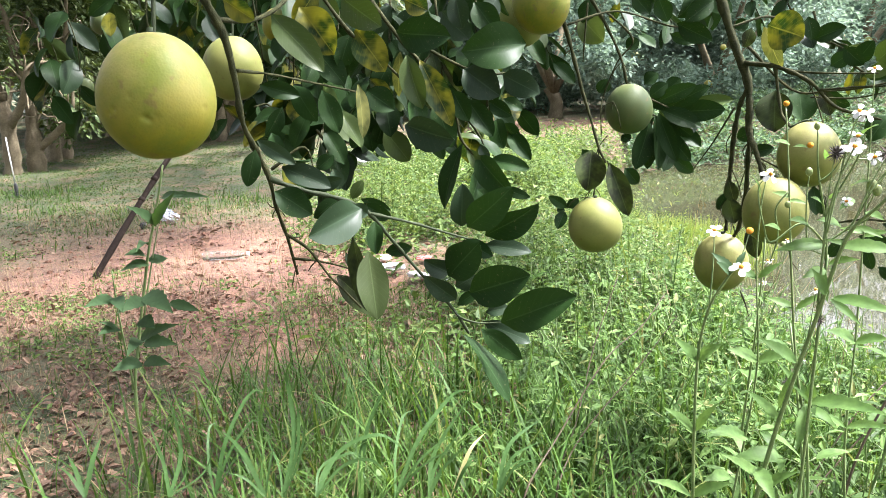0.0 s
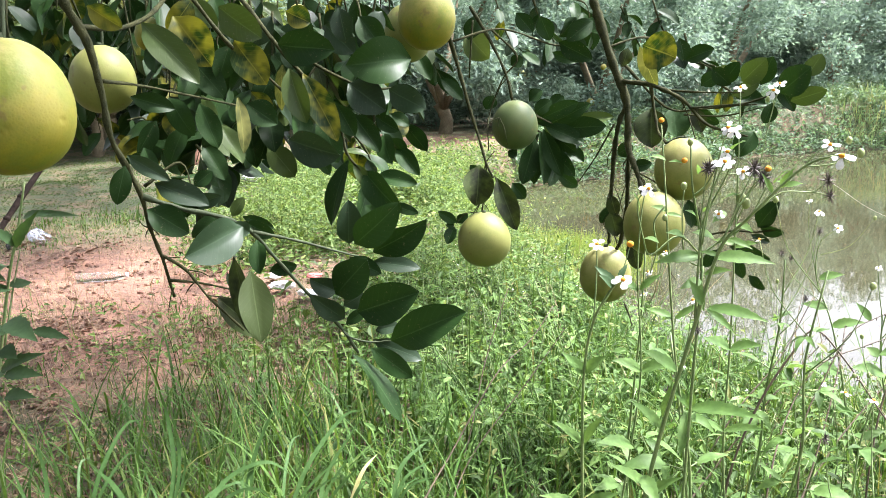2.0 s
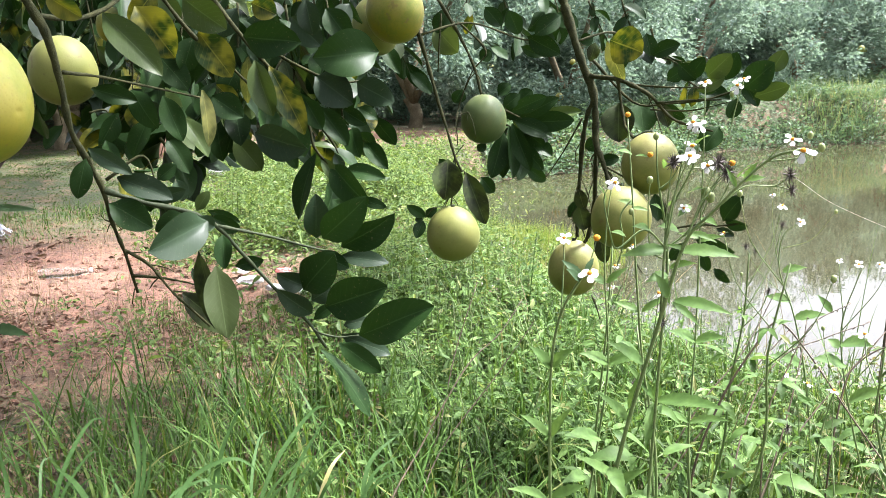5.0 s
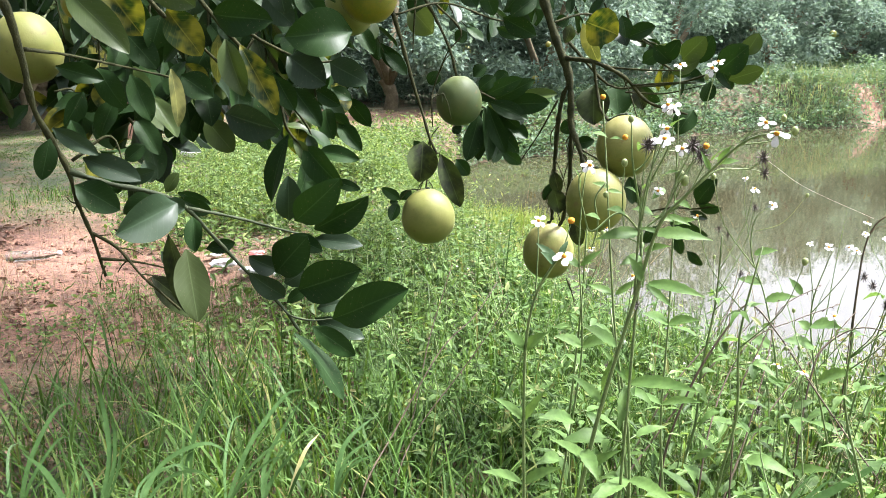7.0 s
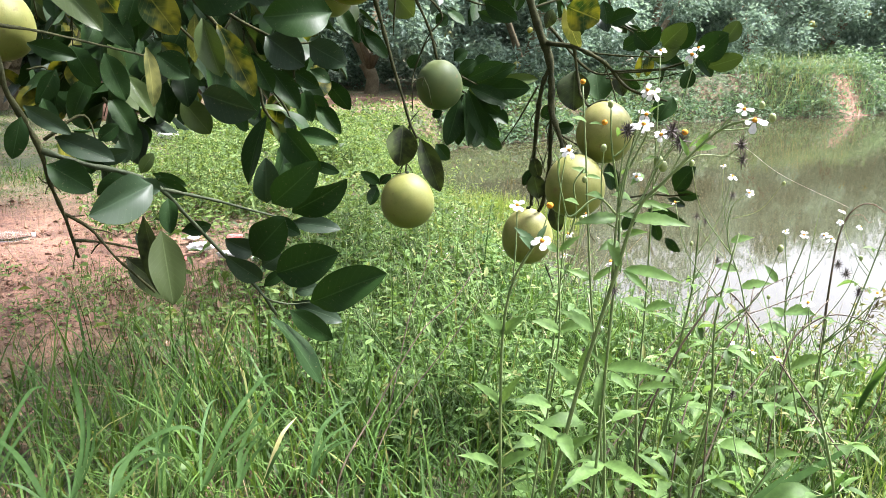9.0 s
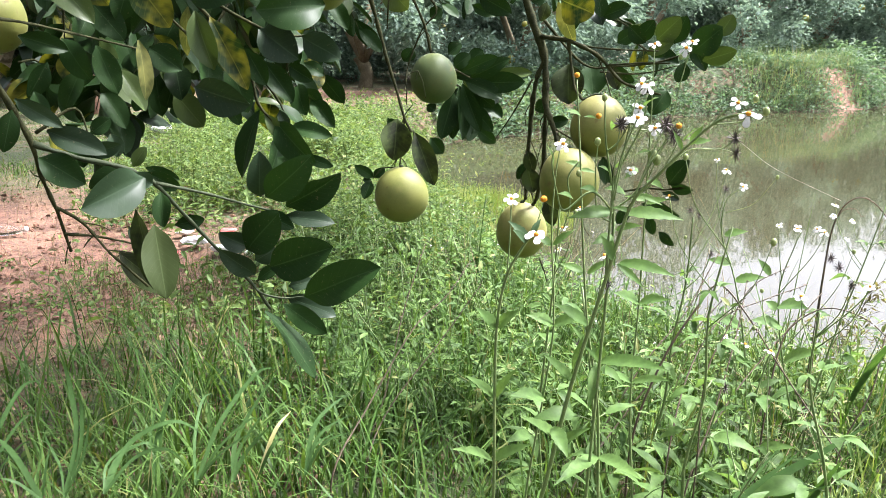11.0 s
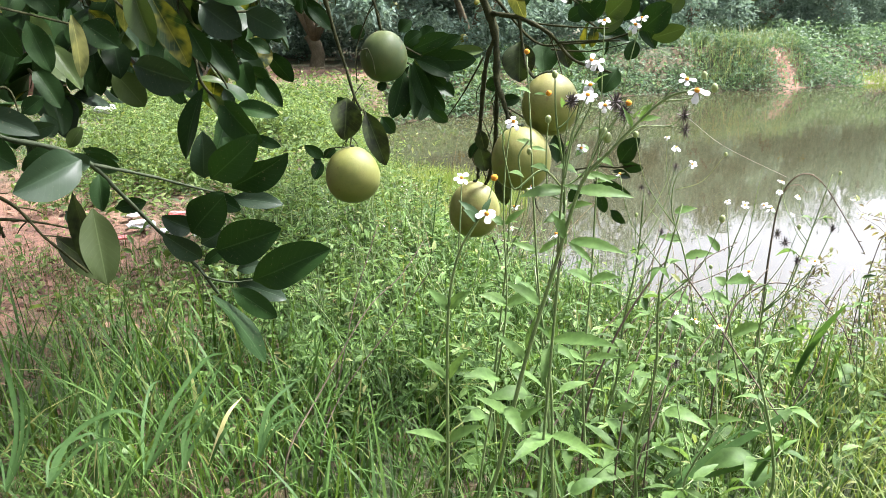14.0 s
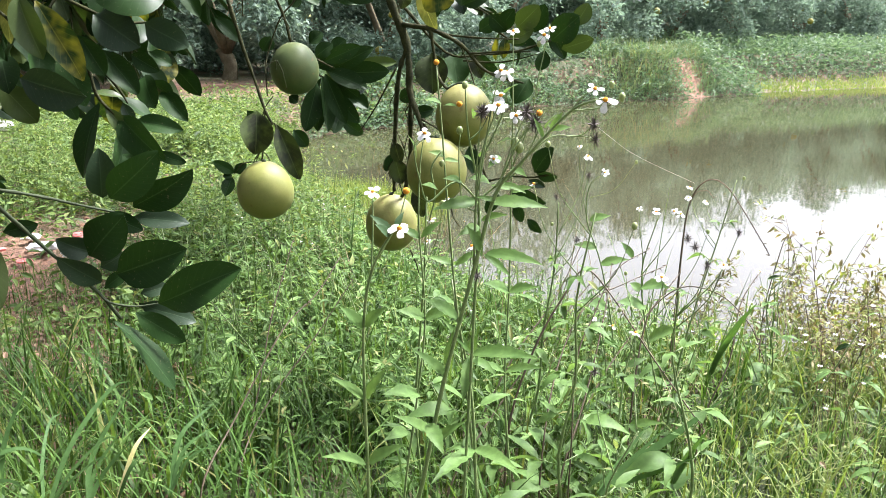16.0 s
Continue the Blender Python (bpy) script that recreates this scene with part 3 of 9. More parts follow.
# ---- the older orchard behind the bare earth: bare lower limbs, foliage above ----
def old_tree(seed, leaves):
    r = np.random.default_rng(seed)
    root = thing("old_pomelo_tree", (0, 0, 0), "old pomelo tree with bare forking grey-brown trunk and shaded crown", "tree", "old orchard row")
    part("trunk", mesh_of("trunk", *tube([(0, 0, -0.08), (0.03, 0.02, 0.25), (-0.03, 0.0, 0.55)], 0.15, 0.11, 10, 0.14), M_TRUNK), root)
    cents, rads = [], []
    for i in range(6):
        a = 2 * math.pi * (i + r.uniform(-.3, .3)) / 6
        reach = r.uniform(1.0, 1.7)
        p = [(-0.03, 0, 0.42), (0.25 * reach * math.cos(a), 0.25 * reach * math.sin(a), 0.95 + r.uniform(-.1, .15)), (0.55 * reach * math.cos(a + .25), 0.55 * reach * math.sin(a + .25), 1.45), (reach * math.cos(a), reach * math.sin(a), r.uniform(1.7, 2.5))]
        limb = part("limb", mesh_of("limb", *tube(p, 0.075, 0.022, 8, 0.12), M_TRUNK), root)
        for j in range(3):
            s = r.uniform(0.35, 0.9)
            q = np.array(p[1]) * (1 - s) + np.array(p[3]) * s
            e = q + np.array([r.uniform(-.5, .5), r.uniform(-.5, .5), r.uniform(-0.1, .55)])
            part("twig", mesh_of("twig", *tube([q, (q + e) / 2 + r.normal(0, .05, 3), e], 0.022, 0.008, 5, 0.1, 3), M_TRUNK), limb)
            cents.append(e); rads.append(r.uniform(0.28, 0.45))
        for s in (1.0, 1.2):
            cents.append(np.array(p[3]) * np.array([s, s, 1]) + r.normal(0, .15, 3)); rads.append(r.uniform(.4, .6))
        cents.append(np.array([1.75 * math.cos(a + .4), 1.75 * math.sin(a + .4), r.uniform(1.2, 1.6)])); rads.append(r.uniform(.3, .42))
    for _ in range(4):
        cents.append(np.array([*r.normal(0, .6, 2), r.uniform(2.5, 2.9)])); rads.append(.6)
    part("crown", mesh_of("crown", *crown_leaves(np.array(cents), np.array(rads), leaves, 0.115, r), M_SHADED_CROWN, smooth=False), root, kind="stuff")
    return root


old_a, old_b = old_tree(21, 8000), old_tree(22, 8000)
for src, x, y, turn in ((old_a, -9.2, 12.6, 140), (old_b, -12.2, 12.6, 10), (old_b, -5.2, 12.4, 60), (old_a, -12.5, 9.6, 30), (old_b, -14.0, 15.2, 200), (old_a, -10.0, 15.6, 330), (old_b, -16.0, 12.5, 100), (old_a, -7.6, 10.8, 210), (old_a, -6.28, 10.63, 40), (old_b, -5.58, 10.81, 135), (old_a, -4.87, 10.99, 230)):
    copy_thing(src, pose(x, y, float(ground_z(x, y)), 0, 0, turn))
# unseen copies added behind the walk, to keep sky light off the leaves
for src, x, y, turn in ((old_a, -2.7, -1.7, 80), (old_b, 0.5, -3.3, 15), (old_a, -5.6, 0.6, 290), (old_b, -2.2, -5.2, 160), (old_a, 3.2, -4.4, 245), (old_b, -6.0, -3.2, 120)):
    copy_thing(src, pose(x, y, float(ground_z(x, y)), 0, 0, turn))
old_a.matrix_basis, old_b.matrix_basis = pose(-9.6, 9.8, 0.0, 0, 0, 35), pose(-6.6, 13.6, 0.0, 0, 0, 190)


def bare_fork(base, trunk, limbs, size, foliage, seed):
    """One of the front row: a bare forking trunk with its crown above."""
    r = np.random.default_rng(seed)
    root = thing("old_pomelo_tree", base, "old pomelo tree with a bare forking trunk and shaded crown", "tree", "old orchard row")
    part("trunk", mesh_of("trunk", *tube([base, *trunk], size * 0.86, size * 0.60, 10, 0.18), M_TRUNK), root)
    for limb in limbs:
        ob = part("limb", mesh_of("limb", *tube([*limb, np.array(limb[-1]) * 2 - np.array(limb[-2]) + r.normal(0, 0.12, 3)], size * 0.46, size * 0.10, 8, 0.18), M_TRUNK), root)
        for _ in range(5):
            s = r.uniform(0.25, 1.0)
            q = np.array(limb[-2]) * (1 - s) + np.array(limb[-1]) * s
            e = q + r.normal(0, 0.22, 3) + np.array([0, 0, 0.12])
            part("twig", mesh_of("twig", *tube([q, (q + e) / 2 + r.normal(0, 0.05, 3), e, e + r.normal(0, 0.12, 3)], size * 0.12, size * 0.03, 5, 0.1, 3), M_TRUNK), ob)
    c = np.array([limb[-1] for limb in limbs])
    c = np.vstack([c + r.normal(0, 0.35, c.shape) + np.array([0, 0.5, k]) for k in (0.3, 0.6, 0.95)])
    part("crown", mesh_of("crown", *crown_leaves(c, r.uniform(0.35, 0.6, len(c)), foliage, 0.085, r), M_SHADED_CROWN, smooth=False), root, kind="stuff")


bare_fork((-5.933, 7.005, -0.060), [(-5.911, 7.000, 0.252), (-5.903, 7.006, 0.587)], [[(-5.902, 7.007, 0.528), (-5.851, 6.920, 0.962), (-5.836, 6.801, 1.349), (-5.802, 6.698, 1.663)], [(-5.904, 7.005, 0.470), (-5.831, 7.195, 0.897), (-5.876, 7.287, 1.218), (-5.917, 7.254, 1.535)], [(-5.841, 7.186, 0.839), (-5.731, 7.274, 1.126), (-5.564, 7.277, 1.408)], [(-5.911, 7.000, 0.216), (-5.724, 7.024, 0.342), (-5.556, 7.030, 0.480), (-5.409, 7.018, 0.663)]], 0.11, 7000, 5)
bare_fork((-6.009, 6.753, -0.060), [(-5.983, 6.752, 0.349), (-5.993, 6.743, 0.747)], [[(-5.990, 6.746, 0.634), (-5.968, 6.898, 1.022), (-5.948, 7.046, 1.303)], [(-5.993, 6.743, 0.747), (-6.039, 6.703, 1.137), (-6.069, 6.675, 1.515)], [(-5.986, 6.750, 0.464), (-5.727, 6.709, 0.743), (-5.590, 6.694, 1.069)]], 0.11, 7000, 6)
bare_fork((-6.289, 7.729, -0.060), [(-6.262, 7.726, 0.320), (-6.184, 7.789, 0.763)], [[(-6.195, 7.780, 0.700), (-6.157, 7.936, 1.075), (-6.215, 8.018, 1.457)], [(-6.222, 7.758, 0.574), (-6.229, 7.752, 1.017), (-6.169, 7.800, 1.325)]], 0.1, 6000, 7)
bare_fork((-6.338, 7.996, -0.060), [(-6.307, 7.996, 0.229), (-6.243, 8.045, 0.423)], [[(-6.289, 8.010, 0.261), (-6.204, 8.076, 0.619), (-6.134, 8.128, 1.008)], [(-6.302, 8.000, 0.228), (-6.315, 7.989, 0.561), (-6.271, 8.023, 0.885)]], 0.09, 6000, 8)
bare_fork((-6.114, 9.349, -0.060), [(-6.083, 9.344, 0.206), (-6.037, 9.373, 0.429)], [[(-6.056, 9.361, 0.355), (-6.100, 9.332, 0.768), (-6.087, 9.341, 1.207)], [(-6.056, 9.361, 0.355), (-5.891, 9.465, 0.758), (-5.765, 9.542, 1.123)]], 0.12, 6000, 9)
bare_fork((-5.399, 10.027, -0.060), [(-5.356, 10.023, 0.215), (-5.360, 10.021, 0.491)], [[(-5.356, 10.023, 0.373), (-5.453, 9.971, 0.806), (-5.453, 9.971, 1.189)], [(-5.356, 10.023, 0.373), (-5.184, 10.112, 0.795), (-5.050, 10.180, 1.176)]], 0.11, 6000, 10)

# ---- the near pomelo tree ----
LEAF_MATS = {"green": M_LEAF, "grey": M_LEAF_GREY, "young": M_LEAF_YOUNG, "yellow": M_LEAF_YELLOW, "pale": M_LEAF_PALE, "olive": M_LEAF_OLIVE, "lime": M_LEAF_LIME}
LEAF_LABELS = {"yellow": "yellowing leaf", "pale": "pale dry leaf", "olive": "brown-mottled old leaf", "lime": "bright lime-green leaf"}


def branch(name, parent, points, r0, r1, mat):
    return part(name, mesh_of(name, *tube(points, r0, r1, 8 if r0 > 0.01 else 7, 0.26), mat), parent)


def leaf(parent, base, tip, width, face, kind, curl, fold=0.0):
    """One citrus leaf: pointed oval with a fold along the midrib, a bowed blade and a short stalk."""
    b, t = np.array(base), np.array(tip)
    L = np.linalg.norm(t - b)
    a = (t - b) / L
    n = np.array(face) - (np.array(face) @ a) * a
    n /= np.linalg.norm(n)
    s = np.cross(n, a)
    turn = 0.0 if fold else rng.normal(0, 0.45 if curl > 0.13 else 0.2)
    n, s = n * math.cos(turn) + s * math.sin(turn), s * math.cos(turn) - n * math.sin(turn)
    width /= max(0.75, math.cos(turn))
    NU, NV = 13, 6
    verts, uvs = [], []
    wave, fold = rng.uniform(0, 6), fold or rng.uniform(0.10, 0.5)
    bow, twist = curl * rng.uniform(0.3, 2.4), rng.normal(0, 0.42)
    for i in range(NU + 1):
        u = i / NU
        q = np.clip((u - 0.05) / 0.95, 0, 1)
        w = width * 0.5 * (np.sin(math.pi * q**0.94)) ** 0.58 * (1 - 0.05 * q) if 0 < q < 1 else 0.0
        w = max(w, 0.0012)
        for j in range(NV + 1):
            v = j / NV * 2 - 1
            lift = fold * abs(v) * w + 0.035 * width * math.sin(wave + 9 * u) * v * abs(v) - bow * L * (u - 0.5) ** 2 * 1.2 + bow * L * 0.15
            ct, st = math.cos(twist * (u - 0.3)), math.sin(twist * (u - 0.3))
            verts.append(b + a * L * u + (s * ct + n * st) * w * v + (n * ct - s * st) * lift)
            uvs.append((u, 0.5 + 0.5 * v))
    faces = [(i * (NV + 1) + j, i * (NV + 1) + j + 1, (i + 1) * (NV + 1) + j + 1, (i + 1) * (NV + 1) + j) for i in range(NU) for j in range(NV)]
    return part("leaf", mesh_of("leaf", verts, faces, LEAF_MATS[kind], uvs), parent, LEAF_LABELS.get(kind, ""))


def pomelo(centre, r, h, mat, label, stem, dents=()):
    """A hanging pomelo: slightly pear-shaped, dimpled at both ends, with calyx and stalk."""
    root = thing("pomelo", centre, label, "fruit", "pomelos on the branches")
    SIDES, RINGS = (170, 120) if dents else (44, 30) if r > 0.05 else (20, 14)
    verts, faces = [], []
    k1, k2 = rng.uniform(0, 6, 2)
    for i in range(RINGS + 1):
        a = math.pi * i / RINGS
        c = math.cos(a)
        rr = math.sin(a) ** 0.95 * (1 - 0.055 * c) if 0 < a < math.pi else 0.0
        zz = h * (c - 0.007 * math.exp(-((1 - abs(c)) / 0.02) ** 2) * (1 if c > 0 else -1))
        for k in range(SIDES):
            b = 2 * math.pi * k / SIDES
            lump = 1 + 0.012 * math.sin(3 * b + k1 + 2 * c) + 0.008 * math.sin(5 * b + k2 - 4 * c)
            verts.append((centre[0] + r * rr * lump * math.cos(b), centre[1] + r * rr * lump * math.sin(b), centre[2] + zz))
    for i in range(RINGS):
        for k in range(SIDES):
            p, q = i * SIDES + k, i * SIDES + (k + 1) % SIDES
            faces.append((p, p + SIDES, q + SIDES, q))
    verts = np.array(verts)
    for d, depth, wide in dents:
        out = (verts - np.array(centre)) / r
        away = np.linalg.norm(out / np.linalg.norm(out, axis=1)[:, None] - np.array(d) / np.linalg.norm(d), axis=1)
        verts -= out * (r * depth * np.exp(-((away / wide) ** 2)))[:, None]
    me = mesh_of("rind", verts, faces, mat)
    part("rind", me, root)
    topz = centre[2] + h * 0.975
    if r > 0.04:
        cal = [(centre[0], centre[1], topz + 0.006), (centre[0], centre[1], topz - 0.002)]
        part("calyx", mesh_of("calyx", *tube(cal, r * 0.06, r * 0.10, 7, 0.15, 2), M_GREEN_TWIG), root)
    if stem:
        part("stalk", mesh_of("stalk", *tube([*stem, (centre[0], centre[1], topz)], max(0.0016, r * 0.035), max(0.0018, r * 0.045), 6, 0.12), M_GREEN_TWIG), root)
    return root


def spray(parent, start, end, count, size, kind):
    """A thin twig with leaves hanging from it on both sides."""
    a, b = np.array(start), np.array(end)
    bend = a * 0.5 + b * 0.5 + rng.normal(0, 0.02, 3)
    tw = branch("twig", parent, [a, bend, b], 0.0028, 0.0012, M_BARK)
    axis = (b - a) / np.linalg.norm(b - a)
    for i in range(count):
        s = (i + 1) / count
        p = (1 - s) ** 2 * a + 2 * s * (1 - s) * bend + s * s * b
        d = rng.normal(0, 1, 3)
        d -= (d @ axis) * axis
        d = d / np.linalg.norm(d) * 0.8 + axis * 0.4 + np.array([0, 0, -0.55])
        d /= np.linalg.norm(d)
        f = rng.normal(0, 0.55, 3) + np.array([0, -0.45, 0.75])
        L = size * rng.uniform(0.75, 1.25)
        k = rng.uniform()
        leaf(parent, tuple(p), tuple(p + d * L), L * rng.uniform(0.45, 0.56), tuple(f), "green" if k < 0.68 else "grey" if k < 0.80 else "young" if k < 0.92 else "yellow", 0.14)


# the near tree: unseen limbs, added to join its branches to neighbouring trunks
tree = thing("pomelo_tree", (-3.723, 9.006, 0.000), "large pomelo tree whose low branches hang over the bank", "tree")
part("trunk", mesh_of("trunk", *tube([(-3.723, 9.006, -0.050), (-3.675, 9.015, 0.340), (-3.712, 9.000, 0.644), (-3.773, 8.866, 1.234)], 0.13, 0.10, 10, 0.1), M_TRUNK_RED), tree)
part("trunk", mesh_of("trunk", *tube([(-3.753, 9.006, 0.000), (-4.005, 8.874, 0.321), (-4.121, 8.821, 0.658), (-4.077, 8.841, 1.494)], 0.08, 0.06, 9, 0.1), M_TRUNK_RED), tree)
limb_left = branch("limb", tree, [(-3.773, 8.866, 1.234), (-1.55, 3.2, 2.0), (-1.15, 2.2, 2.05), (-0.85, 1.45, 1.6), (-0.554, 0.946, 1.136), (-0.548, 0.949, 1.094)], 0.06, 0.0064, M_BARK)
limb_right = branch("limb", tree, [(-4.077, 8.841, 1.494), (-1.1, 3.5, 2.1), (-0.2, 2.8, 2.1), (0.161, 1.708, 1.247), (0.197, 1.704, 1.126)], 0.06, 0.009, M_BARK)
limb_mid = branch("limb", tree, [(-3.773, 8.866, 1.234), (-1.3, 3.0, 2.05), (-0.7, 2.5, 1.75), (-0.209, 1.907, 1.258), (-0.164, 1.881, 1.164)], 0.05, 0.007, M_BARK)
br_left = branch("branch", tree, [(-0.548, 0.949, 1.094), (-0.541, 0.953, 1.052), (-0.524, 0.962, 1.007), (-0.520, 0.976, 0.947), (-0.519, 0.987, 0.884), (-0.506, 1.005, 0.833), (-0.496, 1.010, 0.799), (-0.494, 1.021, 0.755), (-0.483, 1.026, 0.710), (-0.477, 1.040, 0.648)], 0.0064, 0.0019, M_BARK)
tw1 = branch("twig", br_left, [(-0.495, 1.010, 0.801), (-0.454, 1.039, 0.779), (-0.411, 1.066, 0.763), (-0.374, 1.089, 0.738), (-0.348, 1.118, 0.691), (-0.307, 1.150, 0.623), (-0.263, 1.181, 0.556), (-0.238, 1.196, 0.506)], 0.0042, 0.0022, M_GREEN_TWIG)
tw2 = branch("twig", br_left, [(-0.370, 1.091, 0.735), (-0.318, 1.148, 0.709), (-0.264, 1.201, 0.679), (-0.220, 1.230, 0.660)], 0.0025, 0.0018, M_GREEN_TWIG)
tw3 = branch("twig", br_left, [(-0.485, 1.026, 0.715), (-0.456, 1.038, 0.690), (-0.431, 1.048, 0.648), (-0.416, 1.054, 0.628), (-0.385, 1.065, 0.589)], 0.0026, 0.0015, M_BARK)
tw4 = branch("twig", br_left, [(-0.477, 1.029, 0.676), (-0.449, 1.052, 0.667), (-0.417, 1.064, 0.657), (-0.390, 1.084, 0.642)], 0.002, 0.0012, M_BARK)
tw5 = branch("twig", br_left, [(-0.524, 0.963, 1.011), (-0.541, 0.976, 1.027), (-0.527, 1.050, 1.028), (-0.509, 1.113, 1.049), (-0.502, 1.170, 1.082)], 0.004, 0.003, M_BARK)
tw6 = branch("twig", br_left, [(-0.516, 0.978, 0.958), (-0.503, 1.061, 0.951), (-0.479, 1.180, 0.934), (-0.441, 1.299, 0.913)], 0.0022, 0.0018, M_BARK)
tw7 = branch("twig", br_left, [(-0.263, 1.181, 0.556), (-0.250, 1.184, 0.538), (-0.218, 1.199, 0.524), (-0.180, 1.205, 0.525)], 0.0018, 0.0014, M_GREEN_TWIG)
tw8 = branch("twig", br_left, [(-0.446, 1.350, 1.095), (-0.383, 1.337, 1.014), (-0.327, 1.351, 0.943), (-0.289, 1.359, 0.892), (-0.275, 1.362, 0.825), (-0.248, 1.367, 0.787), (-0.241, 1.368, 0.745)], 0.0045, 0.002, M_BARK)
tw9 = branch("twig", br_left, [(-0.487, 1.230, 1.087), (-0.441, 1.257, 1.014), (-0.391, 1.283, 0.965), (-0.358, 1.303, 0.925)], 0.004, 0.002, M_BARK)
tw10 = branch("twig", br_left, [(-0.364, 1.342, 1.013), (-0.313, 1.385, 0.973), (-0.247, 1.428, 0.940), (-0.197, 1.455, 0.938)], 0.003, 0.002, M_BARK)
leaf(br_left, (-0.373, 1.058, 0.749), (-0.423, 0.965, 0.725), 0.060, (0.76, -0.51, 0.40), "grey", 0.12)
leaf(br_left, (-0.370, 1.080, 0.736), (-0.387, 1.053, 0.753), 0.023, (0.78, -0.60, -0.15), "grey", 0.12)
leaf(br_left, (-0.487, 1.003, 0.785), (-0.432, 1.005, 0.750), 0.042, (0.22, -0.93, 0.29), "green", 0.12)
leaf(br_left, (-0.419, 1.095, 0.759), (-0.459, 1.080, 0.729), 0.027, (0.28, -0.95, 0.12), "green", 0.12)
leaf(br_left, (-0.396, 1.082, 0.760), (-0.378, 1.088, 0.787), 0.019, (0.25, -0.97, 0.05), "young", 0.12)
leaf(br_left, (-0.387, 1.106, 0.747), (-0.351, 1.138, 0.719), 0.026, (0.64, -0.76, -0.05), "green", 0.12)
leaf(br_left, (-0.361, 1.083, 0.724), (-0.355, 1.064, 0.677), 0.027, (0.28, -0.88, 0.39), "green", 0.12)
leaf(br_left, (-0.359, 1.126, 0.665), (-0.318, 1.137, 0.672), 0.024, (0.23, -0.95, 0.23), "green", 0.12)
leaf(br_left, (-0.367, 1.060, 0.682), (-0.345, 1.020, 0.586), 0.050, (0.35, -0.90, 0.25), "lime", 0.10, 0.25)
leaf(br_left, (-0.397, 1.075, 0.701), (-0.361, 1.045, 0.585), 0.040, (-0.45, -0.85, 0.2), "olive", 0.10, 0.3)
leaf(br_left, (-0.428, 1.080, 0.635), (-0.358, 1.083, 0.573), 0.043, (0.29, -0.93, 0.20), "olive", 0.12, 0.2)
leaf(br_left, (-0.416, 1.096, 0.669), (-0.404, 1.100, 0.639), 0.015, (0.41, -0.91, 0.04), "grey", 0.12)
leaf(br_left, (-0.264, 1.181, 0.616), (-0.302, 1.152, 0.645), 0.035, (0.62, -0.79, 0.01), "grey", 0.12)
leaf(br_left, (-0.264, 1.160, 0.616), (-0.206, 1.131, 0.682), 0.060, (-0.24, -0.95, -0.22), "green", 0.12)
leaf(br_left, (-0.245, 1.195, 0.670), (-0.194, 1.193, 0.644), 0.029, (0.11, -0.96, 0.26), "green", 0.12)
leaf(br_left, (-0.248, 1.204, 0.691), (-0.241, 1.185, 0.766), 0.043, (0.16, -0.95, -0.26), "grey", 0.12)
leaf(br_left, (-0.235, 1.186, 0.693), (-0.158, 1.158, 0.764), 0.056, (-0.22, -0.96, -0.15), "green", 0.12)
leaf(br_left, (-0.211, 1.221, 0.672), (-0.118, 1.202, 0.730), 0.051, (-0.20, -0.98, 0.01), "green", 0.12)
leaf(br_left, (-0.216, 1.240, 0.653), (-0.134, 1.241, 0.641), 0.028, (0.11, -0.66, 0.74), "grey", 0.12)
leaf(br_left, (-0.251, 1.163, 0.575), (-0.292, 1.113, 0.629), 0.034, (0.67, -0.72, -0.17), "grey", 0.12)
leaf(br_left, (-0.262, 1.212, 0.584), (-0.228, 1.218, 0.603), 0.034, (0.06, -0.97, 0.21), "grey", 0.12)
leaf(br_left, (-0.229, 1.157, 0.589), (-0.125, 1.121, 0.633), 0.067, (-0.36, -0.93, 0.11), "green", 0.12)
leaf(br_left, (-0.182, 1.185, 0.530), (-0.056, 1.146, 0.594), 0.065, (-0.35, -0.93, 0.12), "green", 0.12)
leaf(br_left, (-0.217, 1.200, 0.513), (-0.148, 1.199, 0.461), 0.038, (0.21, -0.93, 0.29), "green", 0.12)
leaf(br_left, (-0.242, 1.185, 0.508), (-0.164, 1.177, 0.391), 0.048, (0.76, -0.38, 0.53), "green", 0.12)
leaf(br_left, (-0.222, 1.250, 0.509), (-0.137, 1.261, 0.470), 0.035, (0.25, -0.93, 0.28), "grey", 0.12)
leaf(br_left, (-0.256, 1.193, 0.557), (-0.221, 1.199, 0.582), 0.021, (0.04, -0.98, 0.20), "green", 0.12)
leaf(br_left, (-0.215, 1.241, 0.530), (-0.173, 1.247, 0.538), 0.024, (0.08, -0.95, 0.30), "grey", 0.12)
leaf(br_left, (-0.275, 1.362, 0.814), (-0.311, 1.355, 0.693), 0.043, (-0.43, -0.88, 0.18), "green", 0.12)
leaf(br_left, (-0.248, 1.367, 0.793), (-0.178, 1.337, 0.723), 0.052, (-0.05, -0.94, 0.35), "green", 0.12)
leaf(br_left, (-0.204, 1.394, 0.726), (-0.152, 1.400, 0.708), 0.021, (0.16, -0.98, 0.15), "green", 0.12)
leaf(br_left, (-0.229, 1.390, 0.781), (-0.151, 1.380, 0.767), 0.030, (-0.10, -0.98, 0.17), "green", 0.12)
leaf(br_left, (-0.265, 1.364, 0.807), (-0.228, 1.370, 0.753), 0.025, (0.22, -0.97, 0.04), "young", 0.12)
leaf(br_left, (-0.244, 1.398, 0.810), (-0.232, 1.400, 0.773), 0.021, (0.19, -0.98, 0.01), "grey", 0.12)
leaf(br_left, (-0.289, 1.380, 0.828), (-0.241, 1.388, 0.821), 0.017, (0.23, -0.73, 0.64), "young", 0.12)
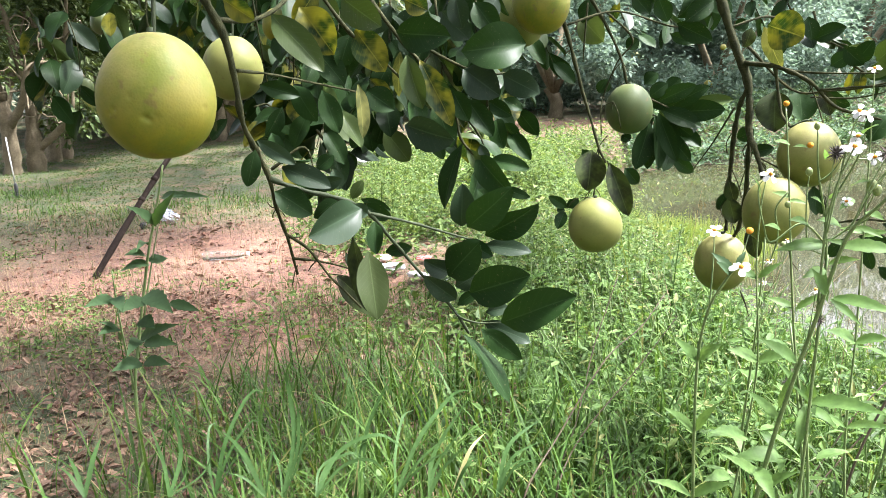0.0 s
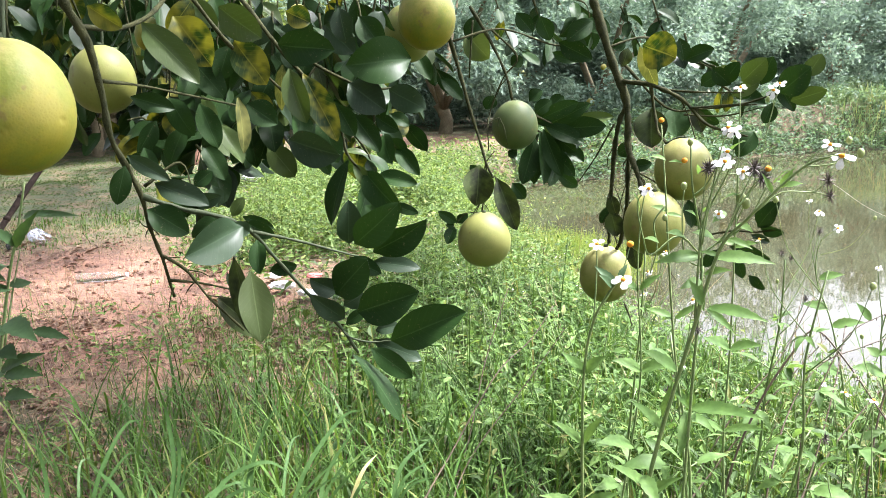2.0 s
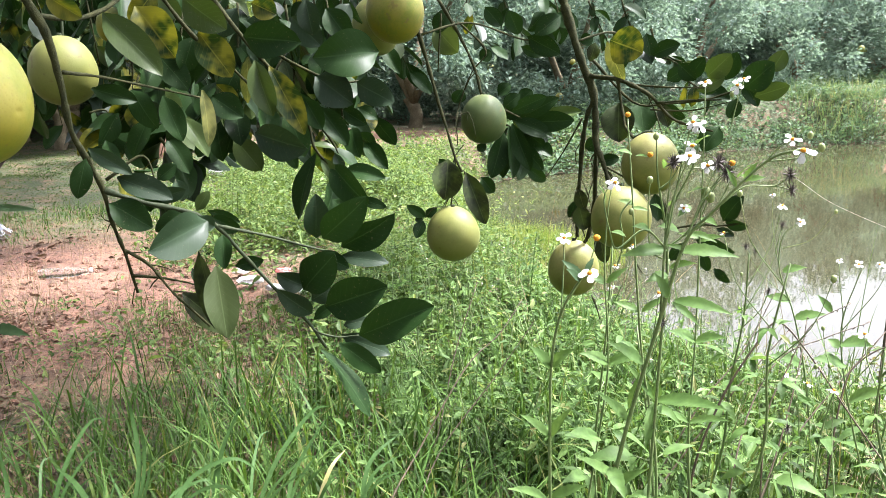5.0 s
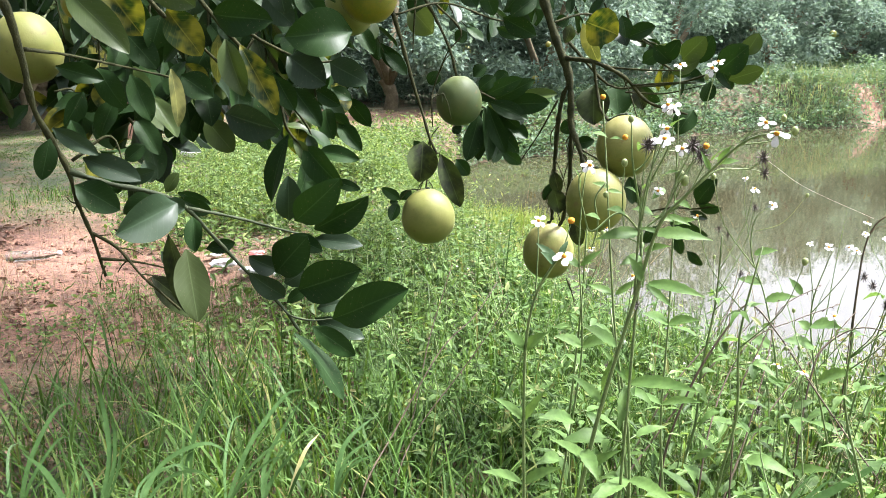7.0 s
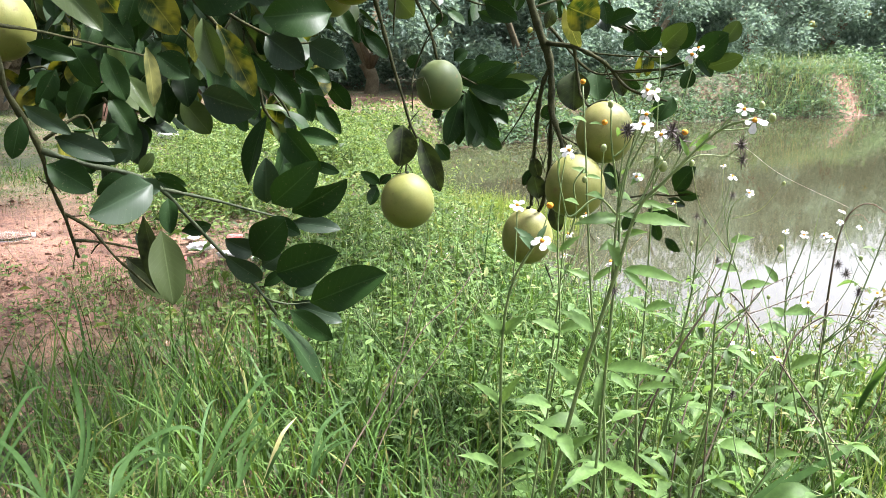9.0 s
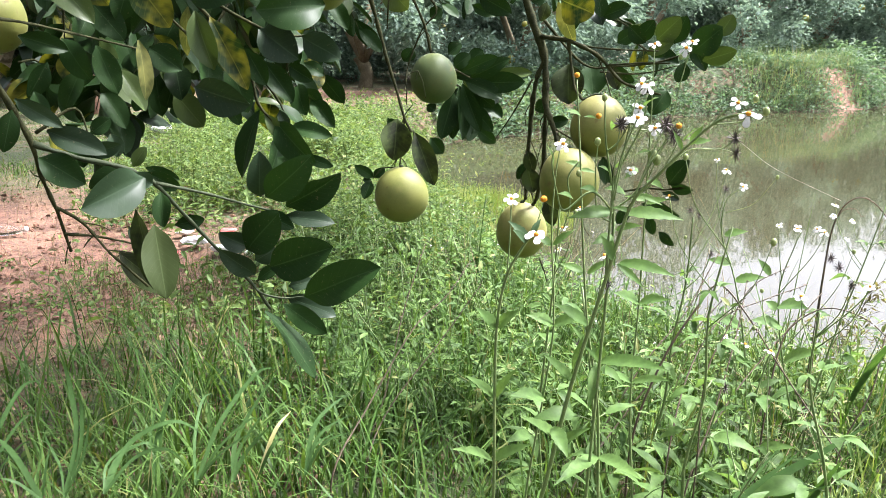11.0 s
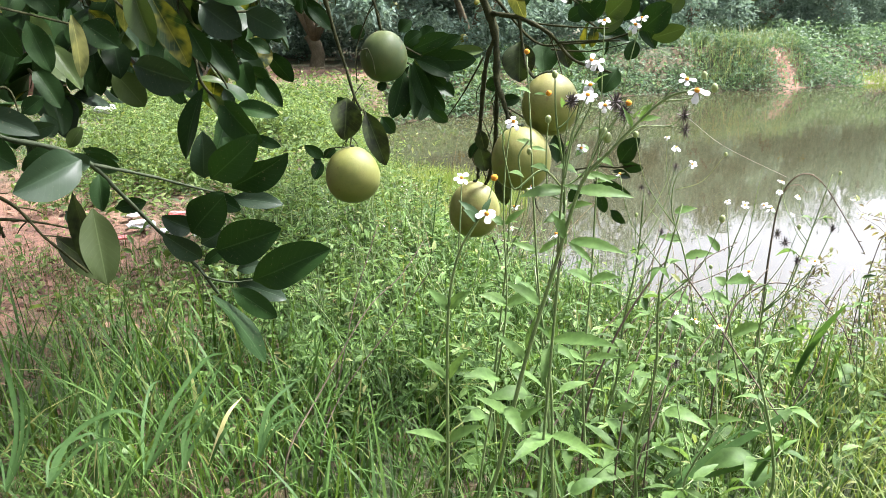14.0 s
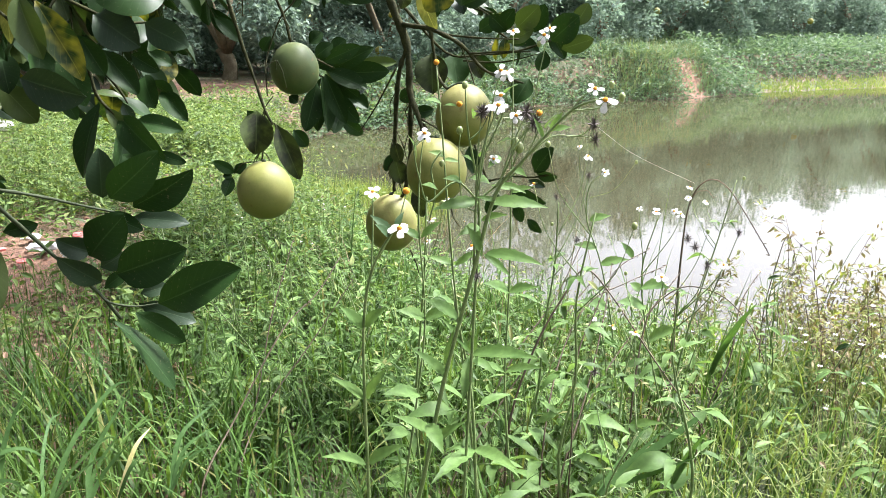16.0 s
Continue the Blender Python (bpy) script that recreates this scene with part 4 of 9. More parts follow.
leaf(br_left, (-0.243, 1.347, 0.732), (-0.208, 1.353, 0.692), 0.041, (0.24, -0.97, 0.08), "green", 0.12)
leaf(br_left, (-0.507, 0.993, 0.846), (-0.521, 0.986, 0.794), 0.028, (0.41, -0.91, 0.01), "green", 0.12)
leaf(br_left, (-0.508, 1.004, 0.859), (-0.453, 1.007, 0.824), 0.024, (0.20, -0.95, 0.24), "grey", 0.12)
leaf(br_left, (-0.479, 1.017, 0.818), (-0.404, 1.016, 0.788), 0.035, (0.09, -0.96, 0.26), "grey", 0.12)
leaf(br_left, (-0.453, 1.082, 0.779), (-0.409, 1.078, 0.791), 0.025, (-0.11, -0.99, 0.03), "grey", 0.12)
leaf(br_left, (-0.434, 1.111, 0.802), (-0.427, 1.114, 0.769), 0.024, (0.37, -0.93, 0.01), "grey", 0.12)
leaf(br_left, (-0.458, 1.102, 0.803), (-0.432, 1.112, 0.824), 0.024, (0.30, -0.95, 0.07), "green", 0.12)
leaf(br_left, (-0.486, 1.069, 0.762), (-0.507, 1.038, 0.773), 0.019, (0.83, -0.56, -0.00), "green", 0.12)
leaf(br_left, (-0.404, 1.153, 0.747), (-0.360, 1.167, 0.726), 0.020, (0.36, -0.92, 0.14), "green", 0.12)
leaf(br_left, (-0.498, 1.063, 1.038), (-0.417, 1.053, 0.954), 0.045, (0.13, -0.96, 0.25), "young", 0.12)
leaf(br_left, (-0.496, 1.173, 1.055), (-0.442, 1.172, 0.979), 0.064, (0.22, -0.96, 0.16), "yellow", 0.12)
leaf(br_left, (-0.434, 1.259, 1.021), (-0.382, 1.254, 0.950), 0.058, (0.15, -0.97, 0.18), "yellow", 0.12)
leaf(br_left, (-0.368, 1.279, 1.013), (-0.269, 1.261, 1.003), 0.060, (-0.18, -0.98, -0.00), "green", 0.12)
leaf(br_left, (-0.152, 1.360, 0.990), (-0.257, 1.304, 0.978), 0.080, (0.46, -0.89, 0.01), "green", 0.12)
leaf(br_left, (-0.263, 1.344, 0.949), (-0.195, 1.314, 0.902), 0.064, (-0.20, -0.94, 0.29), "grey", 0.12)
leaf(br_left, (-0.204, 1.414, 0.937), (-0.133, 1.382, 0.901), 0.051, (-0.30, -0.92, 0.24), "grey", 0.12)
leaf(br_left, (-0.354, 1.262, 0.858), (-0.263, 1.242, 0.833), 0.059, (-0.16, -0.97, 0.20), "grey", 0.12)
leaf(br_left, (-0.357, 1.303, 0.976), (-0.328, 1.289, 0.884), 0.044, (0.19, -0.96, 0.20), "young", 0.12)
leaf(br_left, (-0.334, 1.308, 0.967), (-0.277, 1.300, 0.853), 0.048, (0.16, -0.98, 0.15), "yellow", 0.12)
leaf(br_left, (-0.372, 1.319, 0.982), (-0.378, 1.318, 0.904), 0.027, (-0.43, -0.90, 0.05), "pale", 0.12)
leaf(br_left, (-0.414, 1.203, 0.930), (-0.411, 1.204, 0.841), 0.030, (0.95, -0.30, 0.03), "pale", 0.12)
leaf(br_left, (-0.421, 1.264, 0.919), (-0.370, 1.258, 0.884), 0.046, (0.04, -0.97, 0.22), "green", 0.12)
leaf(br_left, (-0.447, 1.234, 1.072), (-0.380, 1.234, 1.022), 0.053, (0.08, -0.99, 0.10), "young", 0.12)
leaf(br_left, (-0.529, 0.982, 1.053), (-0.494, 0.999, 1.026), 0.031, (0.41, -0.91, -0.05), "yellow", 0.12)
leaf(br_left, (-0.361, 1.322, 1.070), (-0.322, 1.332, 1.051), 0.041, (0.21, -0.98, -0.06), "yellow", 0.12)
leaf(br_left, (-0.278, 1.361, 1.078), (-0.267, 1.363, 1.018), 0.041, (0.17, -0.98, -0.00), "grey", 0.12)
leaf(br_left, (-0.331, 1.381, 1.033), (-0.351, 1.366, 0.964), 0.035, (0.28, -0.95, 0.13), "green", 0.12)
leaf(br_left, (-0.431, 1.323, 0.937), (-0.398, 1.333, 0.900), 0.030, (0.30, -0.95, 0.01), "yellow", 0.12)
leaf(br_left, (-0.505, 1.277, 1.087), (-0.544, 1.261, 1.037), 0.041, (0.40, -0.92, -0.03), "yellow", 0.12)
leaf(br_left, (-0.562, 1.144, 0.935), (-0.505, 1.169, 0.915), 0.031, (0.41, -0.91, 0.02), "green", 0.12)
leaf(br_left, (-0.536, 1.221, 0.932), (-0.497, 1.215, 0.870), 0.041, (0.26, -0.93, 0.25), "green", 0.12)
leaf(br_left, (-0.492, 1.239, 0.921), (-0.462, 1.228, 0.849), 0.039, (0.27, -0.93, 0.25), "green", 0.12)
leaf(br_left, (-0.479, 1.286, 0.900), (-0.502, 1.278, 0.830), 0.034, (0.32, -0.95, 0.01), "green", 0.12)
leaf(br_left, (-0.532, 1.266, 0.882), (-0.559, 1.255, 0.821), 0.034, (0.35, -0.93, 0.01), "green", 0.12)
leaf(br_left, (-0.473, 1.267, 0.886), (-0.433, 1.259, 0.820), 0.033, (0.23, -0.94, 0.24), "young", 0.12)
leaf(br_left, (-0.532, 1.158, 0.898), (-0.560, 1.145, 0.849), 0.029, (0.39, -0.92, 0.02), "green", 0.12)
leaf(br_left, (-0.530, 1.104, 0.861), (-0.506, 1.082, 0.815), 0.026, (0.24, -0.82, 0.51), "green", 0.12)
leaf(br_left, (-0.506, 1.276, 0.851), (-0.470, 1.268, 0.791), 0.036, (0.24, -0.93, 0.27), "green", 0.12)
leaf(br_left, (-0.444, 1.298, 0.848), (-0.463, 1.292, 0.816), 0.025, (0.28, -0.96, 0.03), "green", 0.12)
leaf(br_left, (-0.288, 1.359, 0.912), (-0.256, 1.345, 0.857), 0.039, (0.06, -0.96, 0.28), "green", 0.12)
leaf(br_left, (-0.277, 1.443, 0.893), (-0.225, 1.431, 0.821), 0.043, (0.06, -0.98, 0.21), "green", 0.12)
leaf(br_left, (-0.238, 1.470, 0.885), (-0.192, 1.456, 0.858), 0.032, (-0.15, -0.96, 0.24), "green", 0.12)
leaf(br_left, (-0.214, 1.503, 0.888), (-0.176, 1.508, 0.865), 0.027, (0.14, -0.99, 0.04), "green", 0.12)
leaf(br_left, (-0.272, 1.505, 0.884), (-0.237, 1.510, 0.816), 0.030, (0.18, -0.98, 0.01), "green", 0.12)
leaf(br_left, (-0.315, 1.333, 0.894), (-0.287, 1.339, 0.810), 0.045, (0.23, -0.97, 0.01), "green", 0.12)
leaf(br_left, (-0.326, 1.351, 0.831), (-0.307, 1.356, 0.787), 0.025, (0.25, -0.97, 0.02), "green", 0.12)
leaf(br_left, (-0.399, 1.364, 1.065), (-0.431, 1.355, 1.016), 0.037, (0.30, -0.95, -0.02), "grey", 0.12)
leaf(br_left, (-0.258, 1.446, 1.069), (-0.214, 1.433, 1.010), 0.050, (-0.04, -0.98, 0.20), "green", 0.12)
leaf(br_left, (-0.218, 1.473, 1.079), (-0.248, 1.448, 1.028), 0.041, (0.34, -0.91, 0.24), "grey", 0.12)
leaf(br_left, (-0.320, 1.435, 1.055), (-0.266, 1.425, 1.002), 0.053, (-0.02, -0.99, 0.16), "grey", 0.12)
leaf(br_left, (-0.470, 1.342, 1.017), (-0.492, 1.334, 0.958), 0.042, (0.33, -0.94, -0.00), "green", 0.12)
leaf(br_left, (-0.532, 1.330, 0.990), (-0.481, 1.328, 0.928), 0.049, (0.19, -0.96, 0.20), "green", 0.12)
leaf(br_left, (-0.417, 1.411, 0.966), (-0.451, 1.401, 0.904), 0.041, (0.28, -0.96, 0.00), "green", 0.12)
leaf(br_left, (-0.245, 1.499, 1.030), (-0.202, 1.505, 0.991), 0.045, (0.12, -0.99, -0.02), "green", 0.12)
br_mid = branch("branch", tree, [(-0.160, 1.881, 1.151), (-0.143, 1.882, 1.099), (-0.114, 1.884, 1.040), (-0.086, 1.885, 0.941), (-0.070, 1.886, 0.881), (-0.051, 1.886, 0.820), (-0.030, 1.877, 0.749), (-0.013, 1.867, 0.714)], 0.006, 0.003, M_BARK)
tm1 = branch("twig", br_mid, [(-0.030, 1.877, 0.749), (-0.032, 1.867, 0.698), (-0.041, 1.847, 0.634)], 0.002, 0.002, M_BARK)
tm2 = branch("twig", br_mid, [(-0.074, 2.066, 1.137), (-0.022, 2.067, 1.051), (0.019, 2.067, 0.965), (0.038, 2.066, 0.893)], 0.005, 0.003, M_BARK)
tm3 = branch("twig", br_mid, [(-0.020, 2.067, 1.079), (0.050, 2.086, 1.007), (0.012, 2.087, 0.951), (-0.026, 2.087, 0.849), (-0.026, 2.017, 0.766)], 0.003, 0.0015, M_BARK)
tm4 = branch("twig", br_mid, [(-0.044, 1.847, 0.631), (-0.082, 1.835, 0.630), (-0.105, 1.834, 0.605)], 0.0016, 0.001, M_BARK)
tm5 = branch("twig", br_mid, [(-0.063, 1.966, 1.095), (-0.069, 1.966, 1.022), (-0.073, 1.966, 0.954)], 0.0025, 0.0015, M_BARK)
tm6 = branch("twig", br_mid, [(-0.009, 1.867, 0.718), (0.001, 1.867, 0.684), (0.010, 1.867, 0.649)], 0.0018, 0.0012, M_BARK)
tm7 = branch("twig", br_mid, [(0.024, 2.107, 0.892), (0.099, 2.124, 0.852), (0.175, 2.139, 0.813), (0.222, 2.155, 0.773)], 0.003, 0.0015, M_BARK)
tm8 = branch("twig", br_mid, [(-0.114, 1.884, 1.040), (0.005, 1.967, 1.072), (0.132, 2.062, 1.038), (0.206, 2.106, 1.030)], 0.003, 0.002, M_BARK)
leaf(br_mid, (-0.047, 1.866, 0.746), (-0.055, 1.846, 0.648), 0.077, (0.03, -0.98, 0.20), "olive", 0.12)
leaf(br_mid, (-0.005, 1.867, 0.714), (0.044, 1.846, 0.587), 0.055, (-0.01, -0.99, 0.16), "olive", 0.12)
leaf(br_mid, (0.033, 1.886, 0.698), (0.066, 1.885, 0.659), 0.037, (0.04, -1.00, 0.06), "green", 0.12)
leaf(br_mid, (-0.071, 1.896, 0.743), (-0.046, 1.897, 0.715), 0.025, (0.08, -1.00, 0.05), "green", 0.12)
leaf(br_mid, (-0.103, 1.835, 0.608), (-0.146, 1.812, 0.640), 0.027, (0.43, -0.90, -0.07), "green", 0.12)
leaf(br_mid, (-0.109, 1.834, 0.599), (-0.126, 1.813, 0.560), 0.030, (0.15, -0.90, 0.41), "green", 0.12)
leaf(br_mid, (-0.104, 1.845, 0.606), (-0.077, 1.846, 0.629), 0.025, (-0.05, -0.99, 0.11), "green", 0.12)
leaf(br_mid, (-0.109, 1.834, 0.602), (-0.129, 1.833, 0.602), 0.018, (0.06, -0.98, 0.19), "green", 0.12)
leaf(br_mid, (0.099, 2.124, 0.857), (0.144, 2.121, 0.891), 0.042, (-0.08, -1.00, 0.02), "green", 0.12)
leaf(br_mid, (0.121, 2.123, 0.845), (0.213, 2.095, 0.887), 0.045, (-0.27, -0.96, -0.04), "green", 0.12)
leaf(br_mid, (0.144, 2.131, 0.829), (0.248, 2.101, 0.883), 0.045, (-0.26, -0.96, -0.04), "green", 0.12)
leaf(br_mid, (0.174, 2.129, 0.816), (0.287, 2.086, 0.823), 0.059, (-0.36, -0.93, 0.05), "green", 0.12)
leaf(br_mid, (0.198, 2.157, 0.826), (0.312, 2.123, 0.846), 0.041, (-0.32, -0.88, 0.35), "young", 0.12)
leaf(br_mid, (0.129, 2.122, 0.822), (0.232, 2.093, 0.778), 0.048, (-0.22, -0.97, 0.13), "green", 0.12)
leaf(br_mid, (0.145, 2.131, 0.806), (0.210, 2.105, 0.752), 0.045, (-0.22, -0.96, 0.19), "green", 0.12)
leaf(br_mid, (0.122, 2.113, 0.815), (0.172, 2.079, 0.689), 0.048, (-0.12, -0.97, 0.21), "green", 0.12)
leaf(br_mid, (0.115, 2.113, 0.808), (0.125, 2.092, 0.663), 0.050, (0.37, -0.91, 0.16), "green", 0.12)
leaf(br_mid, (0.101, 2.114, 0.793), (0.066, 2.085, 0.668), 0.055, (-0.01, -0.97, 0.22), "green", 0.12)
leaf(br_mid, (0.138, 2.122, 0.769), (0.208, 2.096, 0.688), 0.045, (-0.15, -0.97, 0.18), "green", 0.12)
leaf(br_mid, (0.118, 2.143, 0.768), (0.098, 2.144, 0.660), 0.042, (-0.07, -1.00, 0.00), "green", 0.12)
leaf(br_mid, (0.163, 2.160, 0.789), (0.253, 2.131, 0.826), 0.042, (-0.30, -0.95, -0.01), "green", 0.12)
leaf(br_mid, (0.085, 2.165, 0.889), (0.121, 2.163, 0.918), 0.035, (-0.06, -1.00, 0.01), "green", 0.12)
leaf(br_mid, (0.103, 2.184, 0.827), (0.189, 2.158, 0.864), 0.046, (-0.28, -0.96, -0.04), "green", 0.12)
leaf(br_mid, (0.027, 2.086, 0.759), (0.049, 2.086, 0.744), 0.031, (0.02, -1.00, 0.07), "green", 0.12)
leaf(br_mid, (0.146, 2.181, 0.871), (0.182, 2.178, 0.901), 0.043, (-0.09, -1.00, 0.02), "green", 0.12)
leaf(br_mid, (0.180, 2.179, 0.764), (0.238, 2.153, 0.720), 0.043, (-0.26, -0.94, 0.21), "green", 0.12)
leaf(br_mid, (0.109, 2.063, 1.107), (0.135, 2.062, 1.047), 0.047, (-0.08, -1.00, -0.01), "green", 0.12)
leaf(br_mid, (0.200, 2.056, 1.102), (0.159, 2.060, 1.054), 0.044, (-0.06, -1.00, -0.02), "green", 0.12)
leaf(br_mid, (0.243, 2.051, 1.093), (0.176, 2.038, 1.044), 0.050, (0.11, -0.99, 0.11), "green", 0.12)
leaf(br_mid, (0.158, 2.080, 1.042), (0.242, 2.052, 0.996), 0.054, (-0.29, -0.96, 0.07), "green", 0.12)
leaf(br_mid, (0.143, 2.101, 1.018), (0.206, 2.096, 0.990), 0.031, (-0.09, -1.00, -0.02), "green", 0.12)
leaf(br_mid, (0.176, 2.099, 1.065), (0.232, 2.093, 1.031), 0.034, (-0.12, -0.99, -0.03), "grey", 0.12)
leaf(br_mid, (-0.098, 2.365, 1.087), (-0.026, 2.367, 1.010), 0.085, (0.00, -1.00, -0.02), "lime", 0.12)
leaf(br_mid, (-0.013, 2.107, 0.908), (-0.034, 2.107, 0.871), 0.038, (-0.01, -1.00, 0.01), "green", 0.12)
leaf(br_mid, (0.035, 2.166, 0.987), (0.067, 2.165, 1.008), 0.039, (-0.02, -1.00, -0.01), "green", 0.12)
leaf(br_mid, (-0.054, 2.166, 1.123), (-0.083, 2.166, 1.058), 0.050, (0.05, -1.00, -0.01), "green", 0.12)
leaf(br_mid, (0.048, 2.116, 1.121), (0.092, 2.114, 1.070), 0.045, (-0.07, -1.00, -0.03), "green", 0.12)
br_right = branch("branch", tree, [(0.200, 1.704, 1.115), (0.213, 1.703, 1.070), (0.243, 1.688, 0.978), (0.269, 1.674, 0.910), (0.275, 1.663, 0.853), (0.276, 1.653, 0.802), (0.288, 1.620, 0.759), (0.300, 1.598, 0.710)], 0.0112, 0.0042, M_BARK)
tr1 = branch("twig", br_right, [(0.270, 1.674, 0.887), (0.257, 1.676, 0.852), (0.251, 1.687, 0.781), (0.249, 1.697, 0.695), (0.249, 1.708, 0.612), (0.249, 1.708, 0.583)], 0.0058, 0.004, M_BARK)
tr2 = branch("twig", br_right, [(0.277, 1.663, 0.830), (0.278, 1.662, 0.760), (0.281, 1.682, 0.673), (0.274, 1.694, 0.597), (0.265, 1.705, 0.569)], 0.0056, 0.004, M_BARK)
tr3 = branch("twig", br_right, [(0.263, 1.675, 0.941), (0.317, 1.635, 0.933), (0.374, 1.602, 0.902), (0.411, 1.572, 0.858), (0.452, 1.540, 0.841), (0.478, 1.511, 0.835)], 0.0055, 0.0022, M_BARK)
tr4 = branch("twig", br_right, [(0.333, 1.632, 0.924), (0.407, 1.594, 0.918), (0.478, 1.553, 0.917)], 0.0025, 0.0015, M_BARK)
tr5 = branch("twig", br_right, [(0.388, 1.589, 0.887), (0.440, 1.564, 0.892), (0.499, 1.536, 0.894)], 0.0025, 0.0015, M_BARK)
tr6 = branch("twig", br_right, [(0.253, 1.707, 0.851), (0.224, 1.731, 0.789), (0.211, 1.753, 0.760), (0.180, 1.777, 0.707)], 0.0022, 0.0012, M_BARK)
tr7 = branch("twig", br_right, [(0.314, 1.636, 0.933), (0.324, 1.634, 0.876), (0.329, 1.612, 0.838), (0.337, 1.569, 0.819)], 0.0035, 0.003, M_BARK)
tr8 = branch("twig", br_right, [(0.370, 1.603, 0.903), (0.387, 1.599, 0.865), (0.400, 1.575, 0.812)], 0.0018, 0.001, M_BARK)
tr9 = branch("twig", br_right, [(0.294, 1.619, 0.753), (0.327, 1.592, 0.734), (0.331, 1.530, 0.720), (0.309, 1.494, 0.704)], 0.002, 0.001, M_BARK)
tr10 = branch("twig", br_right, [(0.282, 1.682, 0.453), (0.295, 1.680, 0.421), (0.302, 1.678, 0.396)], 0.002, 0.001, M_BARK)
tr11 = branch("twig", br_right, [(0.339, 1.528, 0.598), (0.346, 1.527, 0.565), (0.359, 1.524, 0.545)], 0.002, 0.001, M_BARK)
tr12 = branch("twig", br_right, [(0.232, 1.700, 1.013), (0.314, 1.737, 1.034), (0.390, 1.773, 1.009), (0.476, 1.752, 0.960)], 0.0025, 0.0015, M_BARK)
leaf(br_right, (0.291, 1.619, 1.013), (0.352, 1.587, 0.987), 0.080, (-0.45, -0.89, 0.08), "yellow", 0.12)
leaf(br_right, (0.289, 1.640, 1.010), (0.325, 1.633, 0.929), 0.035, (-0.19, -0.98, -0.00), "pale", 0.12)
leaf(br_right, (0.270, 1.664, 1.010), (0.259, 1.665, 0.972), 0.028, (-0.15, -0.99, -0.00), "olive", 0.12)
leaf(br_right, (0.321, 1.655, 0.886), (0.320, 1.634, 0.804), 0.071, (-0.19, -0.95, 0.24), "olive", 0.12)
leaf(br_right, (0.369, 1.665, 0.885), (0.374, 1.643, 0.823), 0.061, (-0.25, -0.92, 0.30), "green", 0.12)
leaf(br_right, (0.290, 1.681, 0.805), (0.258, 1.686, 0.787), 0.034, (-0.20, -0.98, 0.07), "green", 0.12)
leaf(br_right, (0.246, 1.688, 0.697), (0.260, 1.686, 0.650), 0.031, (-0.11, -0.99, 0.01), "olive", 0.12)
leaf(br_right, (0.248, 1.687, 0.660), (0.263, 1.685, 0.604), 0.043, (-0.11, -0.99, 0.01), "olive", 0.12)
leaf(br_right, (0.242, 1.688, 0.672), (0.227, 1.691, 0.632), 0.023, (-0.20, -0.98, 0.02), "green", 0.12)
leaf(br_right, (0.287, 1.641, 0.608), (0.302, 1.638, 0.538), 0.036, (-0.13, -0.99, 0.01), "olive", 0.12)
leaf(br_right, (0.403, 1.636, 0.693), (0.413, 1.634, 0.632), 0.034, (-0.22, -0.98, 0.00), "green", 0.12)
leaf(br_right, (0.289, 1.691, 0.756), (0.332, 1.683, 0.766), 0.028, (-0.21, -0.97, 0.10), "green", 0.12)
leaf(br_right, (0.388, 1.722, 1.030), (0.399, 1.720, 0.982), 0.035, (-0.23, -0.97, -0.00), "green", 0.12)
leaf(br_right, (0.406, 1.739, 0.985), (0.457, 1.705, 1.006), 0.038, (-0.50, -0.85, -0.13), "green", 0.12)
leaf(br_right, (0.409, 1.655, 0.884), (0.428, 1.651, 0.834), 0.034, (-0.23, -0.97, 0.01), "olive", 0.12)
leaf(br_right, (0.352, 1.750, 0.998), (0.340, 1.753, 0.953), 0.026, (-0.19, -0.98, -0.00), "green", 0.12)
leaf(br_right, (0.257, 1.797, 1.015), (0.285, 1.793, 1.026), 0.030, (-0.14, -0.99, -0.03), "green", 0.12)
br_r2 = branch("branch", tree, [(0.271, 1.698, 0.975), (0.351, 1.653, 0.887), (0.415, 1.618, 0.884), (0.485, 1.578, 0.894), (0.529, 1.542, 0.912), (0.561, 1.510, 0.924)], 0.003, 0.0018, M_BARK)
tq1 = branch("twig", br_r2, [(0.382, 1.626, 0.872), (0.454, 1.587, 0.871), (0.520, 1.545, 0.890)], 0.002, 0.001, M_BARK)
tq2 = branch("twig", br_r2, [(0.461, 1.699, 0.603), (0.506, 1.655, 0.621), (0.545, 1.621, 0.625), (0.582, 1.587, 0.638)], 0.003, 0.0018, M_BARK)
tq3 = branch("twig", br_r2, [(0.405, 1.682, 0.800), (0.425, 1.698, 0.699), (0.461, 1.699, 0.603)], 0.003, 0.003, M_BARK)
leaf(br_r2, (0.475, 1.559, 0.938), (0.508, 1.528, 0.981), 0.047, (-0.49, -0.84, -0.23), "young", 0.12)
leaf(br_r2, (0.513, 1.569, 0.931), (0.525, 1.544, 0.984), 0.039, (-0.40, -0.86, -0.31), "green", 0.12)
leaf(br_r2, (0.534, 1.519, 0.915), (0.575, 1.483, 0.963), 0.056, (-0.52, -0.83, -0.19), "green", 0.12)
leaf(br_r2, (0.576, 1.504, 0.945), (0.597, 1.496, 0.986), 0.036, (-0.36, -0.93, -0.00), "young", 0.12)
leaf(br_r2, (0.553, 1.512, 0.900), (0.602, 1.472, 0.921), 0.036, (-0.62, -0.78, -0.08), "young", 0.12)
leaf(br_r2, (0.461, 1.574, 0.910), (0.509, 1.559, 0.937), 0.029, (-0.30, -0.95, 0.01), "young", 0.12)
